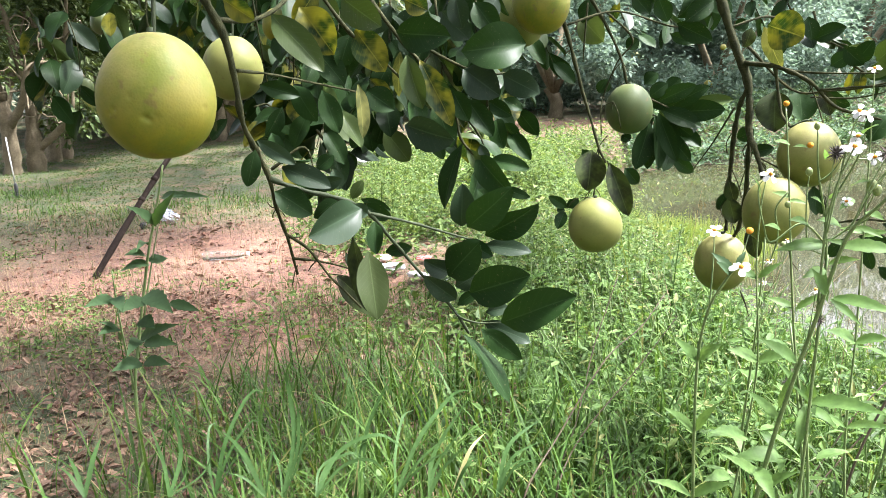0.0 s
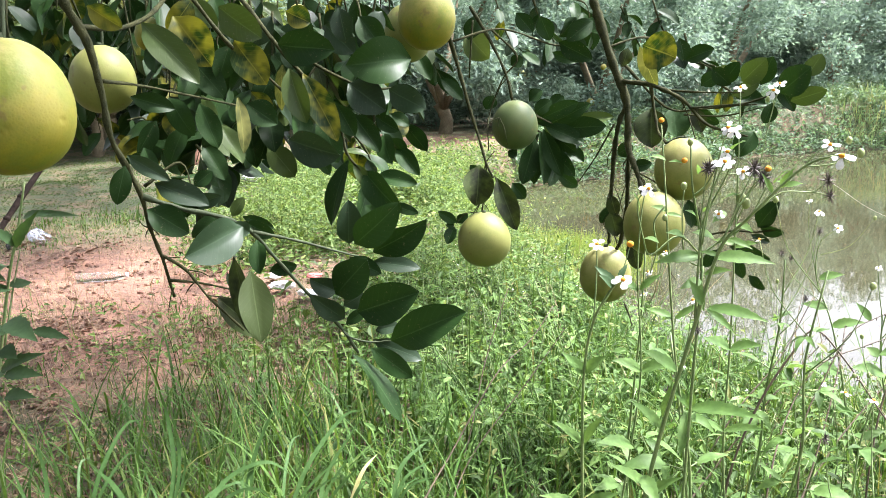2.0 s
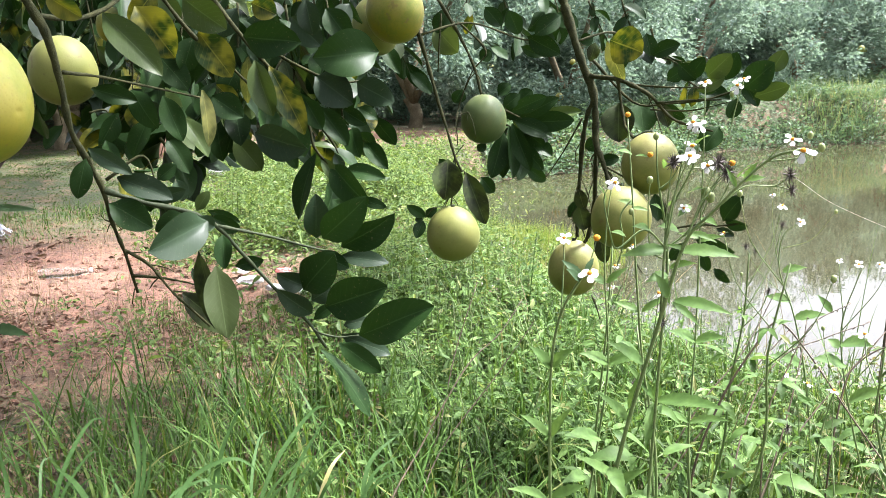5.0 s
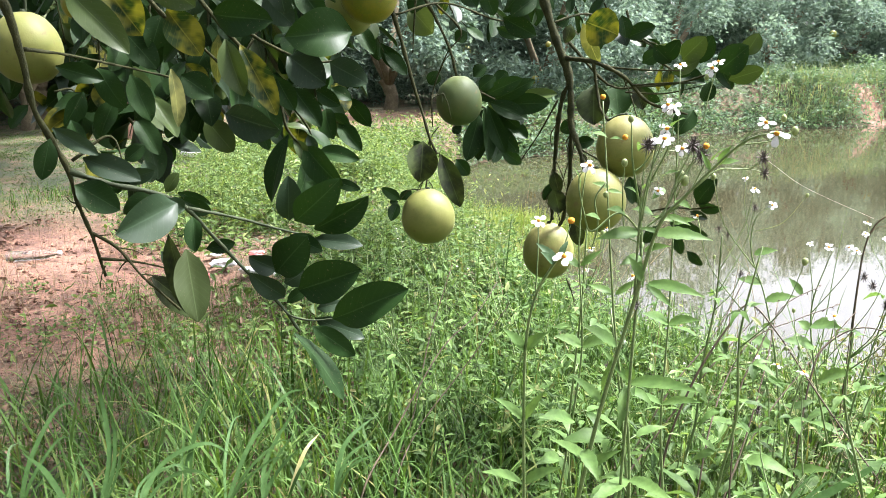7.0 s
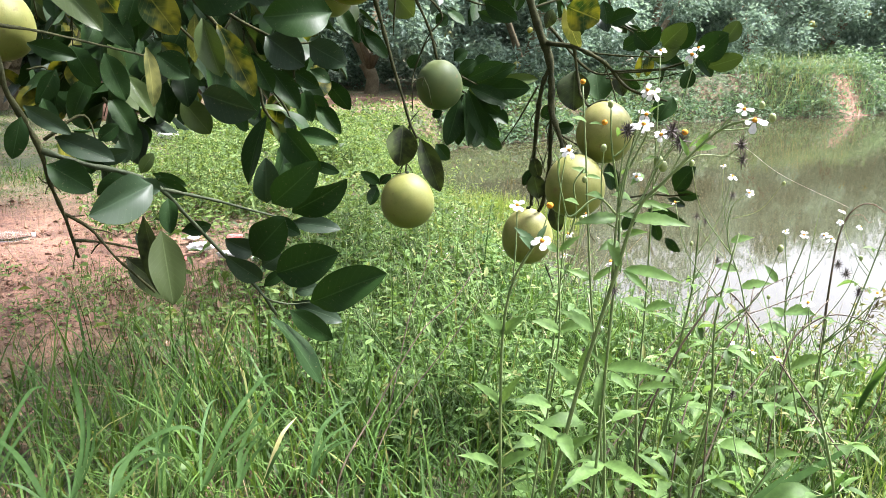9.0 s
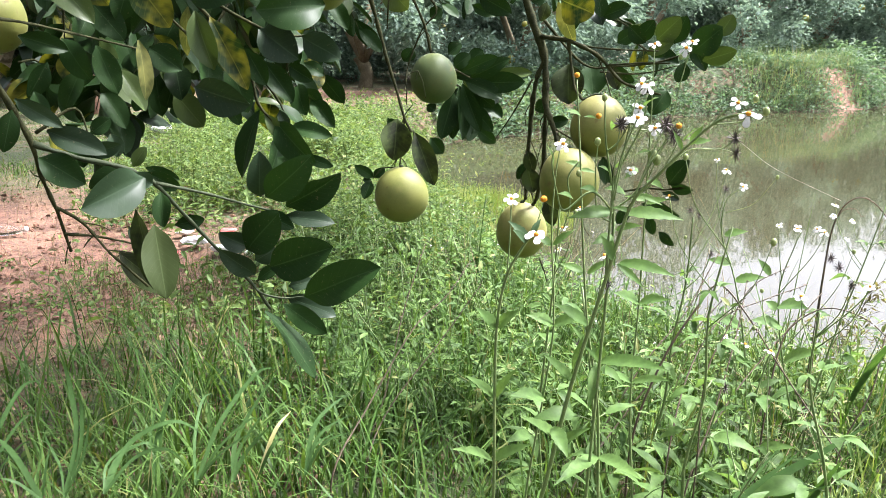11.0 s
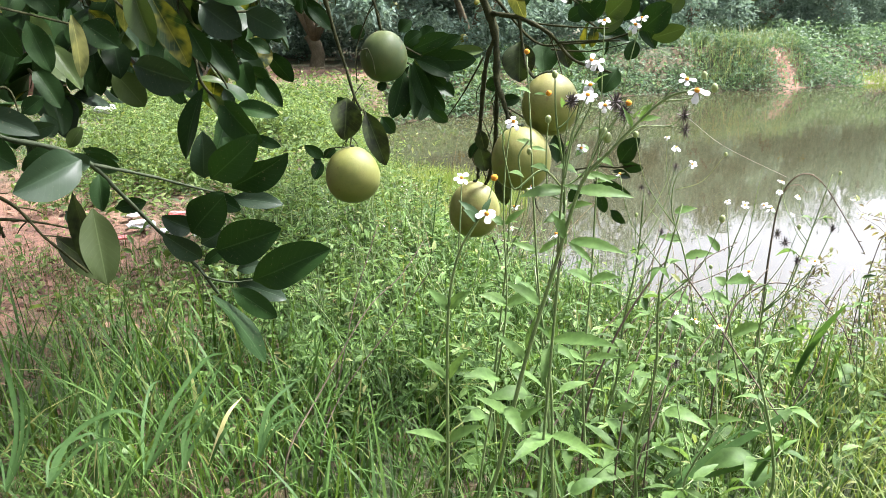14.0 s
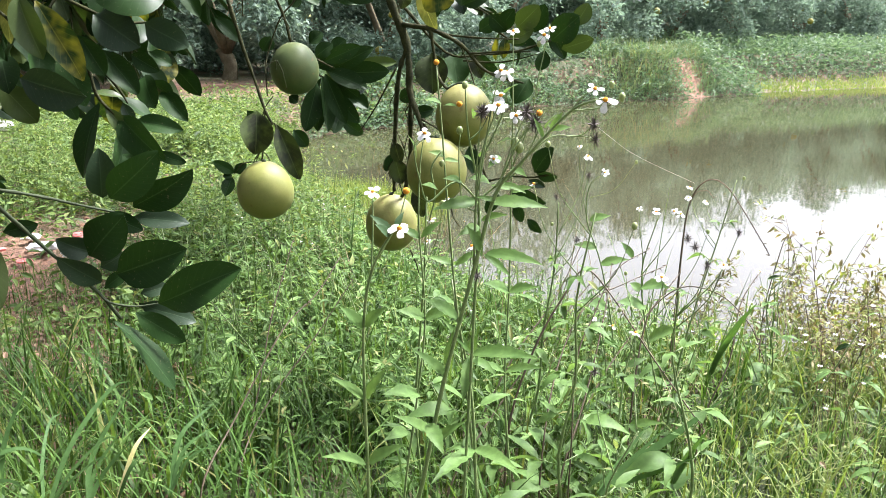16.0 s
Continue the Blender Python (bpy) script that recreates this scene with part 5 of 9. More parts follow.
leaf(br_r2, (0.447, 1.672, 0.965), (0.483, 1.662, 0.931), 0.036, (-0.27, -0.96, -0.00), "green", 0.12)
leaf(br_r2, (0.431, 1.696, 0.930), (0.464, 1.688, 0.954), 0.034, (-0.26, -0.97, 0.00), "green", 0.12)
leaf(br_r2, (0.474, 1.695, 0.931), (0.499, 1.667, 0.977), 0.036, (-0.44, -0.85, -0.28), "green", 0.12)
leaf(br_r2, (0.530, 1.542, 0.896), (0.518, 1.546, 0.857), 0.031, (-0.33, -0.94, 0.00), "green", 0.12)
leaf(br_r2, (0.526, 1.627, 0.836), (0.493, 1.617, 0.785), 0.049, (-0.17, -0.94, 0.30), "green", 0.12)
leaf(br_r2, (0.545, 1.621, 0.635), (0.574, 1.590, 0.694), 0.044, (-0.53, -0.83, -0.18), "green", 0.12)
leaf(br_r2, (0.550, 1.619, 0.635), (0.587, 1.585, 0.630), 0.025, (-0.64, -0.73, 0.24), "green", 0.12)
leaf(br_r2, (0.502, 1.656, 0.586), (0.573, 1.612, 0.567), 0.036, (-0.46, -0.85, 0.26), "green", 0.12)
leaf(br_r2, (0.535, 1.625, 0.618), (0.570, 1.613, 0.604), 0.019, (-0.26, -0.95, 0.17), "grey", 0.12)
leaf(br_r2, (0.485, 1.682, 0.574), (0.457, 1.689, 0.532), 0.029, (-0.37, -0.93, 0.07), "green", 0.12)
leaf(br_r2, (0.429, 1.717, 0.671), (0.444, 1.714, 0.620), 0.032, (-0.20, -0.98, 0.02), "green", 0.12)
leaf(br_r2, (0.503, 1.593, 0.932), (0.479, 1.600, 0.904), 0.032, (-0.30, -0.95, 0.01), "green", 0.12)
leaf(br_r2, (0.544, 1.558, 0.933), (0.574, 1.547, 0.880), 0.029, (-0.33, -0.94, 0.01), "green", 0.12)
leaf(br_r2, (0.420, 1.740, 0.881), (0.482, 1.724, 0.846), 0.034, (-0.23, -0.97, 0.04), "green", 0.12)
leaf(br_r2, (0.516, 1.652, 0.561), (0.531, 1.647, 0.517), 0.026, (-0.23, -0.97, 0.03), "green", 0.12)
leaf(br_r2, (0.542, 1.643, 0.524), (0.574, 1.633, 0.494), 0.023, (-0.20, -0.97, 0.14), "green", 0.12)
tz = branch("twig", br_right, [(0.282, 1.682, 0.781), (0.276, 1.683, 0.752), (0.276, 1.683, 0.723)], 0.0016, 0.0008, M_BARK)
tz = branch("twig", br_right, [(0.248, 1.687, 0.660), (0.233, 1.690, 0.637), (0.239, 1.689, 0.615)], 0.0016, 0.0008, M_BARK)
tz = branch("twig", br_right, [(0.251, 1.687, 0.721), (0.242, 1.688, 0.696), (0.237, 1.689, 0.670)], 0.0016, 0.0008, M_BARK)
tz = branch("twig", br_right, [(0.283, 1.682, 0.685), (0.296, 1.680, 0.667), (0.307, 1.678, 0.649)], 0.0016, 0.0008, M_BARK)
tz = branch("twig", br_right, [(0.251, 1.687, 0.721), (0.265, 1.685, 0.690), (0.274, 1.683, 0.658)], 0.0016, 0.0008, M_BARK)
tz = branch("twig", br_right, [(0.282, 1.682, 0.781), (0.271, 1.684, 0.762), (0.276, 1.683, 0.744)], 0.0016, 0.0008, M_BARK)
tz = branch("twig", br_right, [(0.252, 1.687, 0.805), (0.238, 1.689, 0.779), (0.240, 1.689, 0.752)], 0.0016, 0.0008, M_BARK)
tz = branch("twig", br_right, [(0.394, 1.659, 0.895), (0.386, 1.661, 0.879), (0.382, 1.662, 0.862)], 0.0016, 0.0008, M_BARK)
tz = branch("twig", br_right, [(0.394, 1.659, 0.895), (0.406, 1.656, 0.884), (0.405, 1.656, 0.872)], 0.0016, 0.0008, M_BARK)
tz = branch("twig", br_right, [(0.305, 1.678, 0.740), (0.319, 1.675, 0.716), (0.321, 1.675, 0.692)], 0.0016, 0.0008, M_BARK)
tz = branch("twig", br_right, [(0.279, 1.683, 0.722), (0.272, 1.684, 0.698), (0.267, 1.684, 0.675)], 0.0016, 0.0008, M_BARK)
tz = branch("twig", br_right, [(0.305, 1.678, 0.740), (0.317, 1.676, 0.727), (0.312, 1.677, 0.714)], 0.0016, 0.0008, M_BARK)
tz = branch("twig", br_right, [(0.305, 1.678, 0.740), (0.307, 1.678, 0.713), (0.312, 1.677, 0.685)], 0.0016, 0.0008, M_BARK)
tz = branch("twig", br_right, [(0.283, 1.682, 0.685), (0.302, 1.678, 0.669), (0.305, 1.678, 0.652)], 0.0016, 0.0008, M_BARK)
tz = branch("twig", br_right, [(0.282, 1.682, 0.781), (0.288, 1.681, 0.759), (0.285, 1.682, 0.736)], 0.0016, 0.0008, M_BARK)
tz = branch("twig", br_right, [(0.251, 1.687, 0.616), (0.261, 1.685, 0.596), (0.265, 1.685, 0.576)], 0.0016, 0.0008, M_BARK)
tz = branch("twig", br_mid, [(0.002, 1.917, 0.857), (-0.017, 1.917, 0.849), (-0.030, 1.917, 0.835)], 0.0014, 0.0007, M_BARK)
tz = branch("twig", br_mid, [(-0.043, 1.917, 0.648), (-0.054, 1.916, 0.628), (-0.061, 1.916, 0.597)], 0.0014, 0.0007, M_BARK)
tz = branch("twig", br_mid, [(-0.043, 1.917, 0.648), (-0.062, 1.916, 0.621), (-0.074, 1.916, 0.579)], 0.0014, 0.0007, M_BARK)
tz = branch("twig", br_mid, [(0.002, 1.917, 0.857), (0.000, 1.917, 0.848), (-0.001, 1.917, 0.835)], 0.0014, 0.0007, M_BARK)
tz = branch("twig", br_mid, [(-0.010, 1.917, 0.775), (-0.030, 1.917, 0.748), (-0.044, 1.917, 0.707)], 0.0014, 0.0007, M_BARK)
tz = branch("twig", br_mid, [(0.002, 1.917, 0.857), (0.014, 1.917, 0.831), (0.022, 1.917, 0.791)], 0.0014, 0.0007, M_BARK)
tz = branch("twig", br_mid, [(-0.028, 1.917, 0.745), (-0.036, 1.917, 0.730), (-0.042, 1.917, 0.708)], 0.0014, 0.0007, M_BARK)
tz = branch("twig", br_mid, [(-0.043, 1.917, 0.648), (-0.029, 1.917, 0.631), (-0.019, 1.917, 0.606)], 0.0014, 0.0007, M_BARK)
tz = branch("twig", br_mid, [(0.020, 1.917, 0.951), (0.029, 1.916, 0.941), (0.035, 1.916, 0.927)], 0.0014, 0.0007, M_BARK)
tz = branch("twig", br_mid, [(0.020, 1.917, 0.951), (0.006, 1.917, 0.935), (-0.004, 1.917, 0.911)], 0.0014, 0.0007, M_BARK)
tz = branch("twig", br_left, [(-0.494, 1.021, 0.755), (-0.498, 1.019, 0.750), (-0.501, 1.018, 0.742)], 0.0011, 0.0007, M_BARK)
tz = branch("twig", br_left, [(-0.494, 1.021, 0.755), (-0.495, 1.021, 0.760), (-0.496, 1.021, 0.767)], 0.0011, 0.0007, M_BARK)
tz = branch("twig", br_left, [(-0.483, 1.026, 0.710), (-0.481, 1.027, 0.709), (-0.480, 1.028, 0.707)], 0.0011, 0.0007, M_BARK)
tz = branch("twig", br_left, [(-0.456, 1.038, 0.690), (-0.437, 1.046, 0.684), (-0.425, 1.050, 0.676)], 0.0011, 0.0007, M_BARK)
tz = branch("twig", br_left, [(-0.431, 1.048, 0.648), (-0.412, 1.055, 0.644), (-0.399, 1.060, 0.640)], 0.0011, 0.0007, M_BARK)
tz = branch("twig", br_left, [(-0.494, 1.021, 0.755), (-0.502, 1.018, 0.759), (-0.506, 1.016, 0.766)], 0.0011, 0.0007, M_BARK)
tz = branch("twig", br_left, [(-0.445, 1.042, 0.670), (-0.452, 1.039, 0.663), (-0.458, 1.037, 0.654)], 0.0011, 0.0007, M_BARK)
tz = branch("twig", br_left, [(-0.494, 1.021, 0.755), (-0.488, 1.024, 0.750), (-0.484, 1.026, 0.743)], 0.0011, 0.0007, M_BARK)
tz = branch("twig", br_left, [(-0.472, 1.031, 0.665), (-0.477, 1.029, 0.653), (-0.481, 1.027, 0.634)], 0.0011, 0.0007, M_BARK)
tz = branch("twig", br_left, [(-0.483, 1.026, 0.710), (-0.470, 1.032, 0.709), (-0.461, 1.036, 0.709)], 0.0011, 0.0007, M_BARK)
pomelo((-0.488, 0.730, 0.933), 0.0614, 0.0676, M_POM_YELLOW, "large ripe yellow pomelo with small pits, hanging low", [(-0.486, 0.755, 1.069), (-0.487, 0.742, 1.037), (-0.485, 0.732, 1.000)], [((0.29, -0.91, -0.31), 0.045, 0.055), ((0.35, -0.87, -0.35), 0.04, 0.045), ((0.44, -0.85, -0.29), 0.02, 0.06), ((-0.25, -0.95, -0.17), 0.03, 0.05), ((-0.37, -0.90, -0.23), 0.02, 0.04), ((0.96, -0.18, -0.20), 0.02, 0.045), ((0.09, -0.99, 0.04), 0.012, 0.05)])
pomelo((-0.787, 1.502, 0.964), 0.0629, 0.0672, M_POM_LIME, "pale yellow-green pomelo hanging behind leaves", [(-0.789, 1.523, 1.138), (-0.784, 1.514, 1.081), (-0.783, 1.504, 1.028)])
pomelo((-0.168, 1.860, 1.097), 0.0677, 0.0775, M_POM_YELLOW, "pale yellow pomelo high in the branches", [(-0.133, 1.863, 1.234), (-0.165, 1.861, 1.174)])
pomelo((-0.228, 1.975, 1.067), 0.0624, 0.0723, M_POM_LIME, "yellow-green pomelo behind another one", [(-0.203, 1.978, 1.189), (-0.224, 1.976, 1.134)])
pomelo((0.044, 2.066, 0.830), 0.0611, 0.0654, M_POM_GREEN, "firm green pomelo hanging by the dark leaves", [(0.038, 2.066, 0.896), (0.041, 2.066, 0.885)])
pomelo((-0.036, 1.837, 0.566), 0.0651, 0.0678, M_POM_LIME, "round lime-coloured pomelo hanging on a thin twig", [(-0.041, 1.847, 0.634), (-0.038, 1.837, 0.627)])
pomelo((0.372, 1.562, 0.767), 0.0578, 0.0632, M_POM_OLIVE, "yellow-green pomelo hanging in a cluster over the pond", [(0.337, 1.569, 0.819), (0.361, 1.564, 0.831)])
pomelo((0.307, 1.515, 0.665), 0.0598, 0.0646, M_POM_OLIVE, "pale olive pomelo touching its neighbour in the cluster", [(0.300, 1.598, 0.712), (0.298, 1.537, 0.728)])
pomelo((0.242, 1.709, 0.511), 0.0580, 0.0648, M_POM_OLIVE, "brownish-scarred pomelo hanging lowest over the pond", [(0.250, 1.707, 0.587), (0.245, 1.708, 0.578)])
pomelo((-0.650, 1.433, 1.044), 0.0293, 0.0324, M_POM_YELLOW, "small yellow pomelo among dark leaves", [(-0.643, 1.436, 1.112), (-0.648, 1.434, 1.074)])
pomelo((-0.414, 1.618, 1.088), 0.0205, 0.0222, M_POM_YELLOW, "small yellow pomelo among dark leaves", [(-0.408, 1.620, 1.139), (-0.412, 1.619, 1.108)])
pomelo((-4.217, 5.562, 1.005), 0.0443, 0.0429, M_ORANGE, "ripe orange fruit in the shaded orchard", [(-4.193, 5.580, 1.168), (-4.209, 5.568, 1.049)])
pomelo((-3.338, 4.471, 0.897), 0.0524, 0.0556, M_POM_GREEN, "green pomelo hanging in the shaded orchard", [(-3.323, 4.482, 1.089), (-3.334, 4.474, 0.954)])
pomelo((-2.418, 3.409, 1.213), 0.0531, 0.0593, M_POM_GREEN, "green pomelo hanging in the shaded orchard", [(-2.400, 3.421, 1.344), (-2.410, 3.414, 1.271)])
pomelo((-2.460, 8.002, 0.073), 0.0427, 0.0490, M_POM_YELLOW, "fallen yellow pomelo by the weeds", [])
pomelo((1.529, 11.408, 1.083), 0.0425, 0.0435, M_POM_YELLOW, "ripe yellow fruit on a far tree", [(1.523, 11.409, 1.253), (1.528, 11.408, 1.122)])
spray(br_left, (-0.820, 1.686, 1.167), (-0.802, 1.694, 0.952), 9, 0.085, "mix")
spray(br_left, (-0.634, 1.441, 1.133), (-0.630, 1.442, 0.906), 10, 0.085, "mix")
spray(br_left, (-0.556, 1.418, 1.127), (-0.556, 1.418, 0.884), 10, 0.085, "mix")
spray(br_left, (-0.569, 1.573, 1.075), (-0.572, 1.572, 0.827), 10, 0.08, "mix")
spray(br_left, (-0.479, 1.497, 1.130), (-0.504, 1.489, 0.867), 10, 0.085, "mix")
spray(br_left, (-0.465, 1.605, 1.095), (-0.476, 1.550, 0.827), 10, 0.08, "mix")
spray(br_left, (-0.393, 1.520, 1.128), (-0.398, 1.519, 0.875), 9, 0.085, "mix")
spray(br_left, (-0.362, 1.579, 1.088), (-0.348, 1.531, 0.827), 9, 0.08, "mix")
spray(br_left, (-0.301, 1.642, 1.135), (-0.285, 1.594, 0.950), 8, 0.08, "mix")
spray(br_left, (-0.261, 1.699, 1.139), (-0.246, 1.651, 0.924), 8, 0.08, "mix")
spray(br_left, (-0.653, 1.541, 0.962), (-0.717, 1.513, 0.834), 8, 0.08, "mix")
spray(br_left, (-0.621, 1.660, 0.947), (-0.649, 1.596, 0.788), 8, 0.08, "mix")
spray(br_left, (-0.585, 1.673, 0.958), (-0.556, 1.682, 0.804), 8, 0.08, "mix")
spray(br_left, (-0.270, 1.647, 0.913), (-0.223, 1.654, 0.808), 7, 0.07, "mix")
spray(br_left, (-0.283, 1.442, 0.866), (-0.253, 1.447, 0.756), 7, 0.07, "mix")
spray(br_left, (-0.760, 1.713, 1.041), (-0.794, 1.698, 0.899), 7, 0.08, "mix")
spray(br_left, (-0.710, 1.734, 1.065), (-0.617, 1.767, 0.945), 9, 0.085, "mix")
spray(br_left, (-0.509, 1.800, 1.034), (-0.382, 1.830, 0.897), 9, 0.085, "mix")
spray(br_left, (-1.087, 1.886, 1.215), (-1.065, 1.898, 1.044), 8, 0.1, "mix")
spray(br_left, (-1.203, 1.816, 1.227), (-1.274, 1.768, 1.063), 8, 0.1, "mix")
spray(br_left, (-0.789, 1.590, 0.879), (-0.734, 1.615, 0.844), 7, 0.08, "mix")
spray(br_left, (-0.535, 1.102, 0.803), (-0.470, 1.129, 0.781), 5, 0.06, "mix")
spray(br_left, (-0.449, 1.661, 0.954), (-0.550, 1.632, 0.859), 8, 0.085, "mix")
spray(br_left, (-0.384, 1.728, 1.026), (-0.463, 1.709, 0.929), 8, 0.085, "mix")
spray(br_left, (-0.210, 2.057, 1.157), (-0.226, 2.056, 1.031), 6, 0.08, "mix")
spray(br_left, (-0.629, 1.550, 0.829), (-0.563, 1.575, 0.777), 6, 0.08, "mix")
spray(br_left, (-0.375, 1.832, 1.145), (-0.432, 1.819, 0.992), 8, 0.085, "mix")
spray(br_left, (-0.318, 1.892, 1.095), (-0.380, 1.831, 0.964), 8, 0.085, "mix")
spray(br_left, (-0.977, 2.054, 1.211), (-0.969, 2.058, 0.951), 9, 0.1, "mix")
spray(br_left, (-0.899, 2.088, 1.211), (-0.892, 2.091, 0.900), 9, 0.1, "mix")
spray(br_left, (-0.819, 2.120, 1.210), (-0.812, 2.123, 0.849), 9, 0.1, "mix")
spray(br_left, (-0.738, 2.149, 1.208), (-0.722, 2.154, 0.942), 9, 0.1, "mix")
spray(br_left, (-0.654, 2.175, 1.206), (-0.638, 2.180, 0.891), 9, 0.1, "mix")
spray(br_left, (-0.569, 2.198, 1.204), (-0.551, 2.202, 0.839), 9, 0.1, "mix")
spray(br_left, (-0.483, 2.218, 1.201), (-0.459, 2.223, 0.934), 9, 0.1, "mix")
spray(br_left, (-0.396, 2.234, 1.198), (-0.370, 2.239, 0.882), 9, 0.1, "mix")
spray(br_left, (-0.308, 2.247, 1.195), (-0.280, 2.251, 0.831), 9, 0.1, "mix")
spray(br_left, (-0.926, 1.967, 0.966), (-0.898, 1.980, 0.781), 8, 0.09, "mix")
spray(br_left, (-0.867, 2.102, 0.947), (-0.895, 2.090, 0.754), 8, 0.09, "mix")
spray(br_left, (-0.761, 2.141, 0.928), (-0.787, 2.132, 0.749), 8, 0.09, "mix")
spray(br_left, (-0.652, 2.176, 0.924), (-0.644, 2.178, 0.759), 8, 0.09, "mix")
spray(br_left, (-0.539, 2.205, 0.952), (-0.529, 2.208, 0.772), 8, 0.09, "mix")
spray(br_left, (-1.475, 2.470, 1.315), (-1.456, 2.481, 0.997), 10, 0.12, "mix")
spray(br_left, (-1.424, 2.499, 1.242), (-1.504, 2.453, 0.903), 10, 0.12, "mix")
spray(br_left, (-1.359, 2.535, 1.316), (-1.352, 2.538, 0.796), 10, 0.12, "mix")
spray(br_left, (-1.304, 2.562, 1.241), (-1.376, 2.525, 0.995), 10, 0.12, "mix")
spray(br_left, (-1.236, 2.595, 1.316), (-1.216, 2.605, 0.890), 10, 0.12, "mix")
spray(br_left, (-1.179, 2.621, 1.240), (-1.267, 2.581, 0.791), 10, 0.12, "mix")
spray(br_left, (-1.109, 2.651, 1.315), (-1.076, 2.664, 0.985), 10, 0.12, "mix")
spray(br_left, (-1.048, 2.675, 1.238), (-1.128, 2.643, 0.886), 10, 0.12, "mix")
spray(br_left, (-0.976, 2.702, 1.313), (-0.950, 2.711, 0.777), 10, 0.12, "mix")
spray(br_left, (-0.912, 2.723, 1.235), (-0.985, 2.698, 0.982), 10, 0.12, "mix")
spray(br_left, (-0.839, 2.746, 1.310), (-0.801, 2.757, 0.874), 10, 0.12, "mix")
spray(br_left, (-0.773, 2.765, 1.232), (-0.854, 2.741, 0.773), 10, 0.12, "mix")
spray(br_left, (-0.699, 2.784, 1.307), (-0.652, 2.795, 0.971), 10, 0.12, "mix")
spray(br_left, (-0.631, 2.800, 1.228), (-0.704, 2.783, 0.871), 10, 0.12, "mix")
spray(br_left, (-0.557, 2.815, 1.302), (-0.509, 2.824, 0.761), 10, 0.12, "mix")
spray(br_left, (-0.487, 2.827, 1.223), (-0.554, 2.816, 0.968), 10, 0.12, "mix")
spray(br_left, (-0.414, 2.839, 1.297), (-0.358, 2.846, 0.860), 10, 0.12, "mix")
spray(br_left, (-0.343, 2.848, 1.217), (-0.409, 2.839, 0.758), 10, 0.12, "mix")
spray(br_left, (-0.270, 2.855, 1.291), (-0.210, 2.860, 0.957), 10, 0.12, "mix")
spray(br_left, (-1.550, 1.851, 1.149), (-1.526, 1.871, 0.908), 9, 0.095, "mix")
spray(br_left, (-1.446, 1.853, 1.165), (-1.448, 1.873, 0.866), 9, 0.095, "mix")
spray(br_left, (-1.343, 2.006, 1.139), (-1.351, 2.026, 0.902), 9, 0.095, "mix")
spray(br_left, (-1.239, 1.933, 1.177), (-1.220, 1.953, 0.946), 9, 0.095, "mix")
spray(br_left, (-1.135, 1.898, 1.182), (-1.119, 1.918, 0.879), 9, 0.095, "mix")
spray(br_left, (-1.031, 1.830, 1.208), (-1.047, 1.850, 0.881), 9, 0.095, "mix")
spray(br_left, (-0.927, 2.044, 1.177), (-0.930, 2.064, 0.927), 9, 0.095, "mix")
spray(br_left, (-0.824, 1.837, 1.187), (-0.834, 1.857, 0.859), 9, 0.095, "mix")
spray(br_left, (-0.720, 1.989, 1.205), (-0.743, 2.009, 0.913), 9, 0.095, "mix")
spray(br_mid, (0.092, 2.164, 1.166), (0.153, 2.161, 1.048), 6, 0.07, "mix")
spray(br_mid, (-0.010, 2.267, 1.181), (0.070, 2.265, 1.026), 6, 0.06, "mix")
spray(br_mid, (0.200, 2.257, 1.169), (0.263, 2.250, 1.063), 6, 0.07, "mix")
spray(br_mid, (0.088, 2.215, 0.856), (0.225, 2.204, 0.823), 9, 0.075, "mix")
spray(br_mid, (0.105, 2.214, 0.809), (0.166, 2.160, 0.689), 8, 0.075, "mix")
spray(br_right, (0.368, 1.931, 1.128), (0.446, 1.914, 1.000), 6, 0.07, "mix")
spray(br_right, (0.290, 1.893, 1.116), (0.330, 1.887, 1.028), 5, 0.06, "mix")
spray(br_right, (0.431, 1.866, 1.047), (0.501, 1.848, 0.972), 6, 0.07, "mix")
spray(br_right, (0.465, 1.703, 0.937), (0.526, 1.685, 0.891), 5, 0.06, "mix")

def shade_canopy():
    """Unseen crown clumps added above the walk to shade branches and orchard floor."""
    r = np.random.default_rng(5)
    n = 40
    c = np.stack([r.uniform(-3.4, 0.7, n), r.uniform(-0.8, 3.6, n), r.uniform(2.0, 3.1, n)], 1)
    # further unseen clumps, placed to shade the orchard floor
    c = np.vstack([c, np.stack([r.uniform(-5.0, -0.6, 44), r.uniform(3.4, 9.4, 44), r.uniform(2.6, 3.4, 44)], 1)])
    n = len(c)
    v, f = crown_leaves(c, r.uniform(0.35, 0.55, n), 19000, 0.11, r, 0.6)
    part("crown", mesh_of("crown", v, f, M_SHADE_CANOPY, smooth=False), tree, kind="stuff")


shade_canopy()

# ---- grass and ground cover ----
def scatter(n, x0, x1, y0, y1, keep):
    """Random ground spots in a rectangle, kept with the given chance."""
    x, y = rng.uniform(x0, x1, n), rng.uniform(y0, y1, n)
    ok = rng.uniform(0, 1, n) < keep(x, y)
    x, y = x[ok], y[ok]
    return np.stack([x, y, ground_z(x, y) - 0.004], 1)


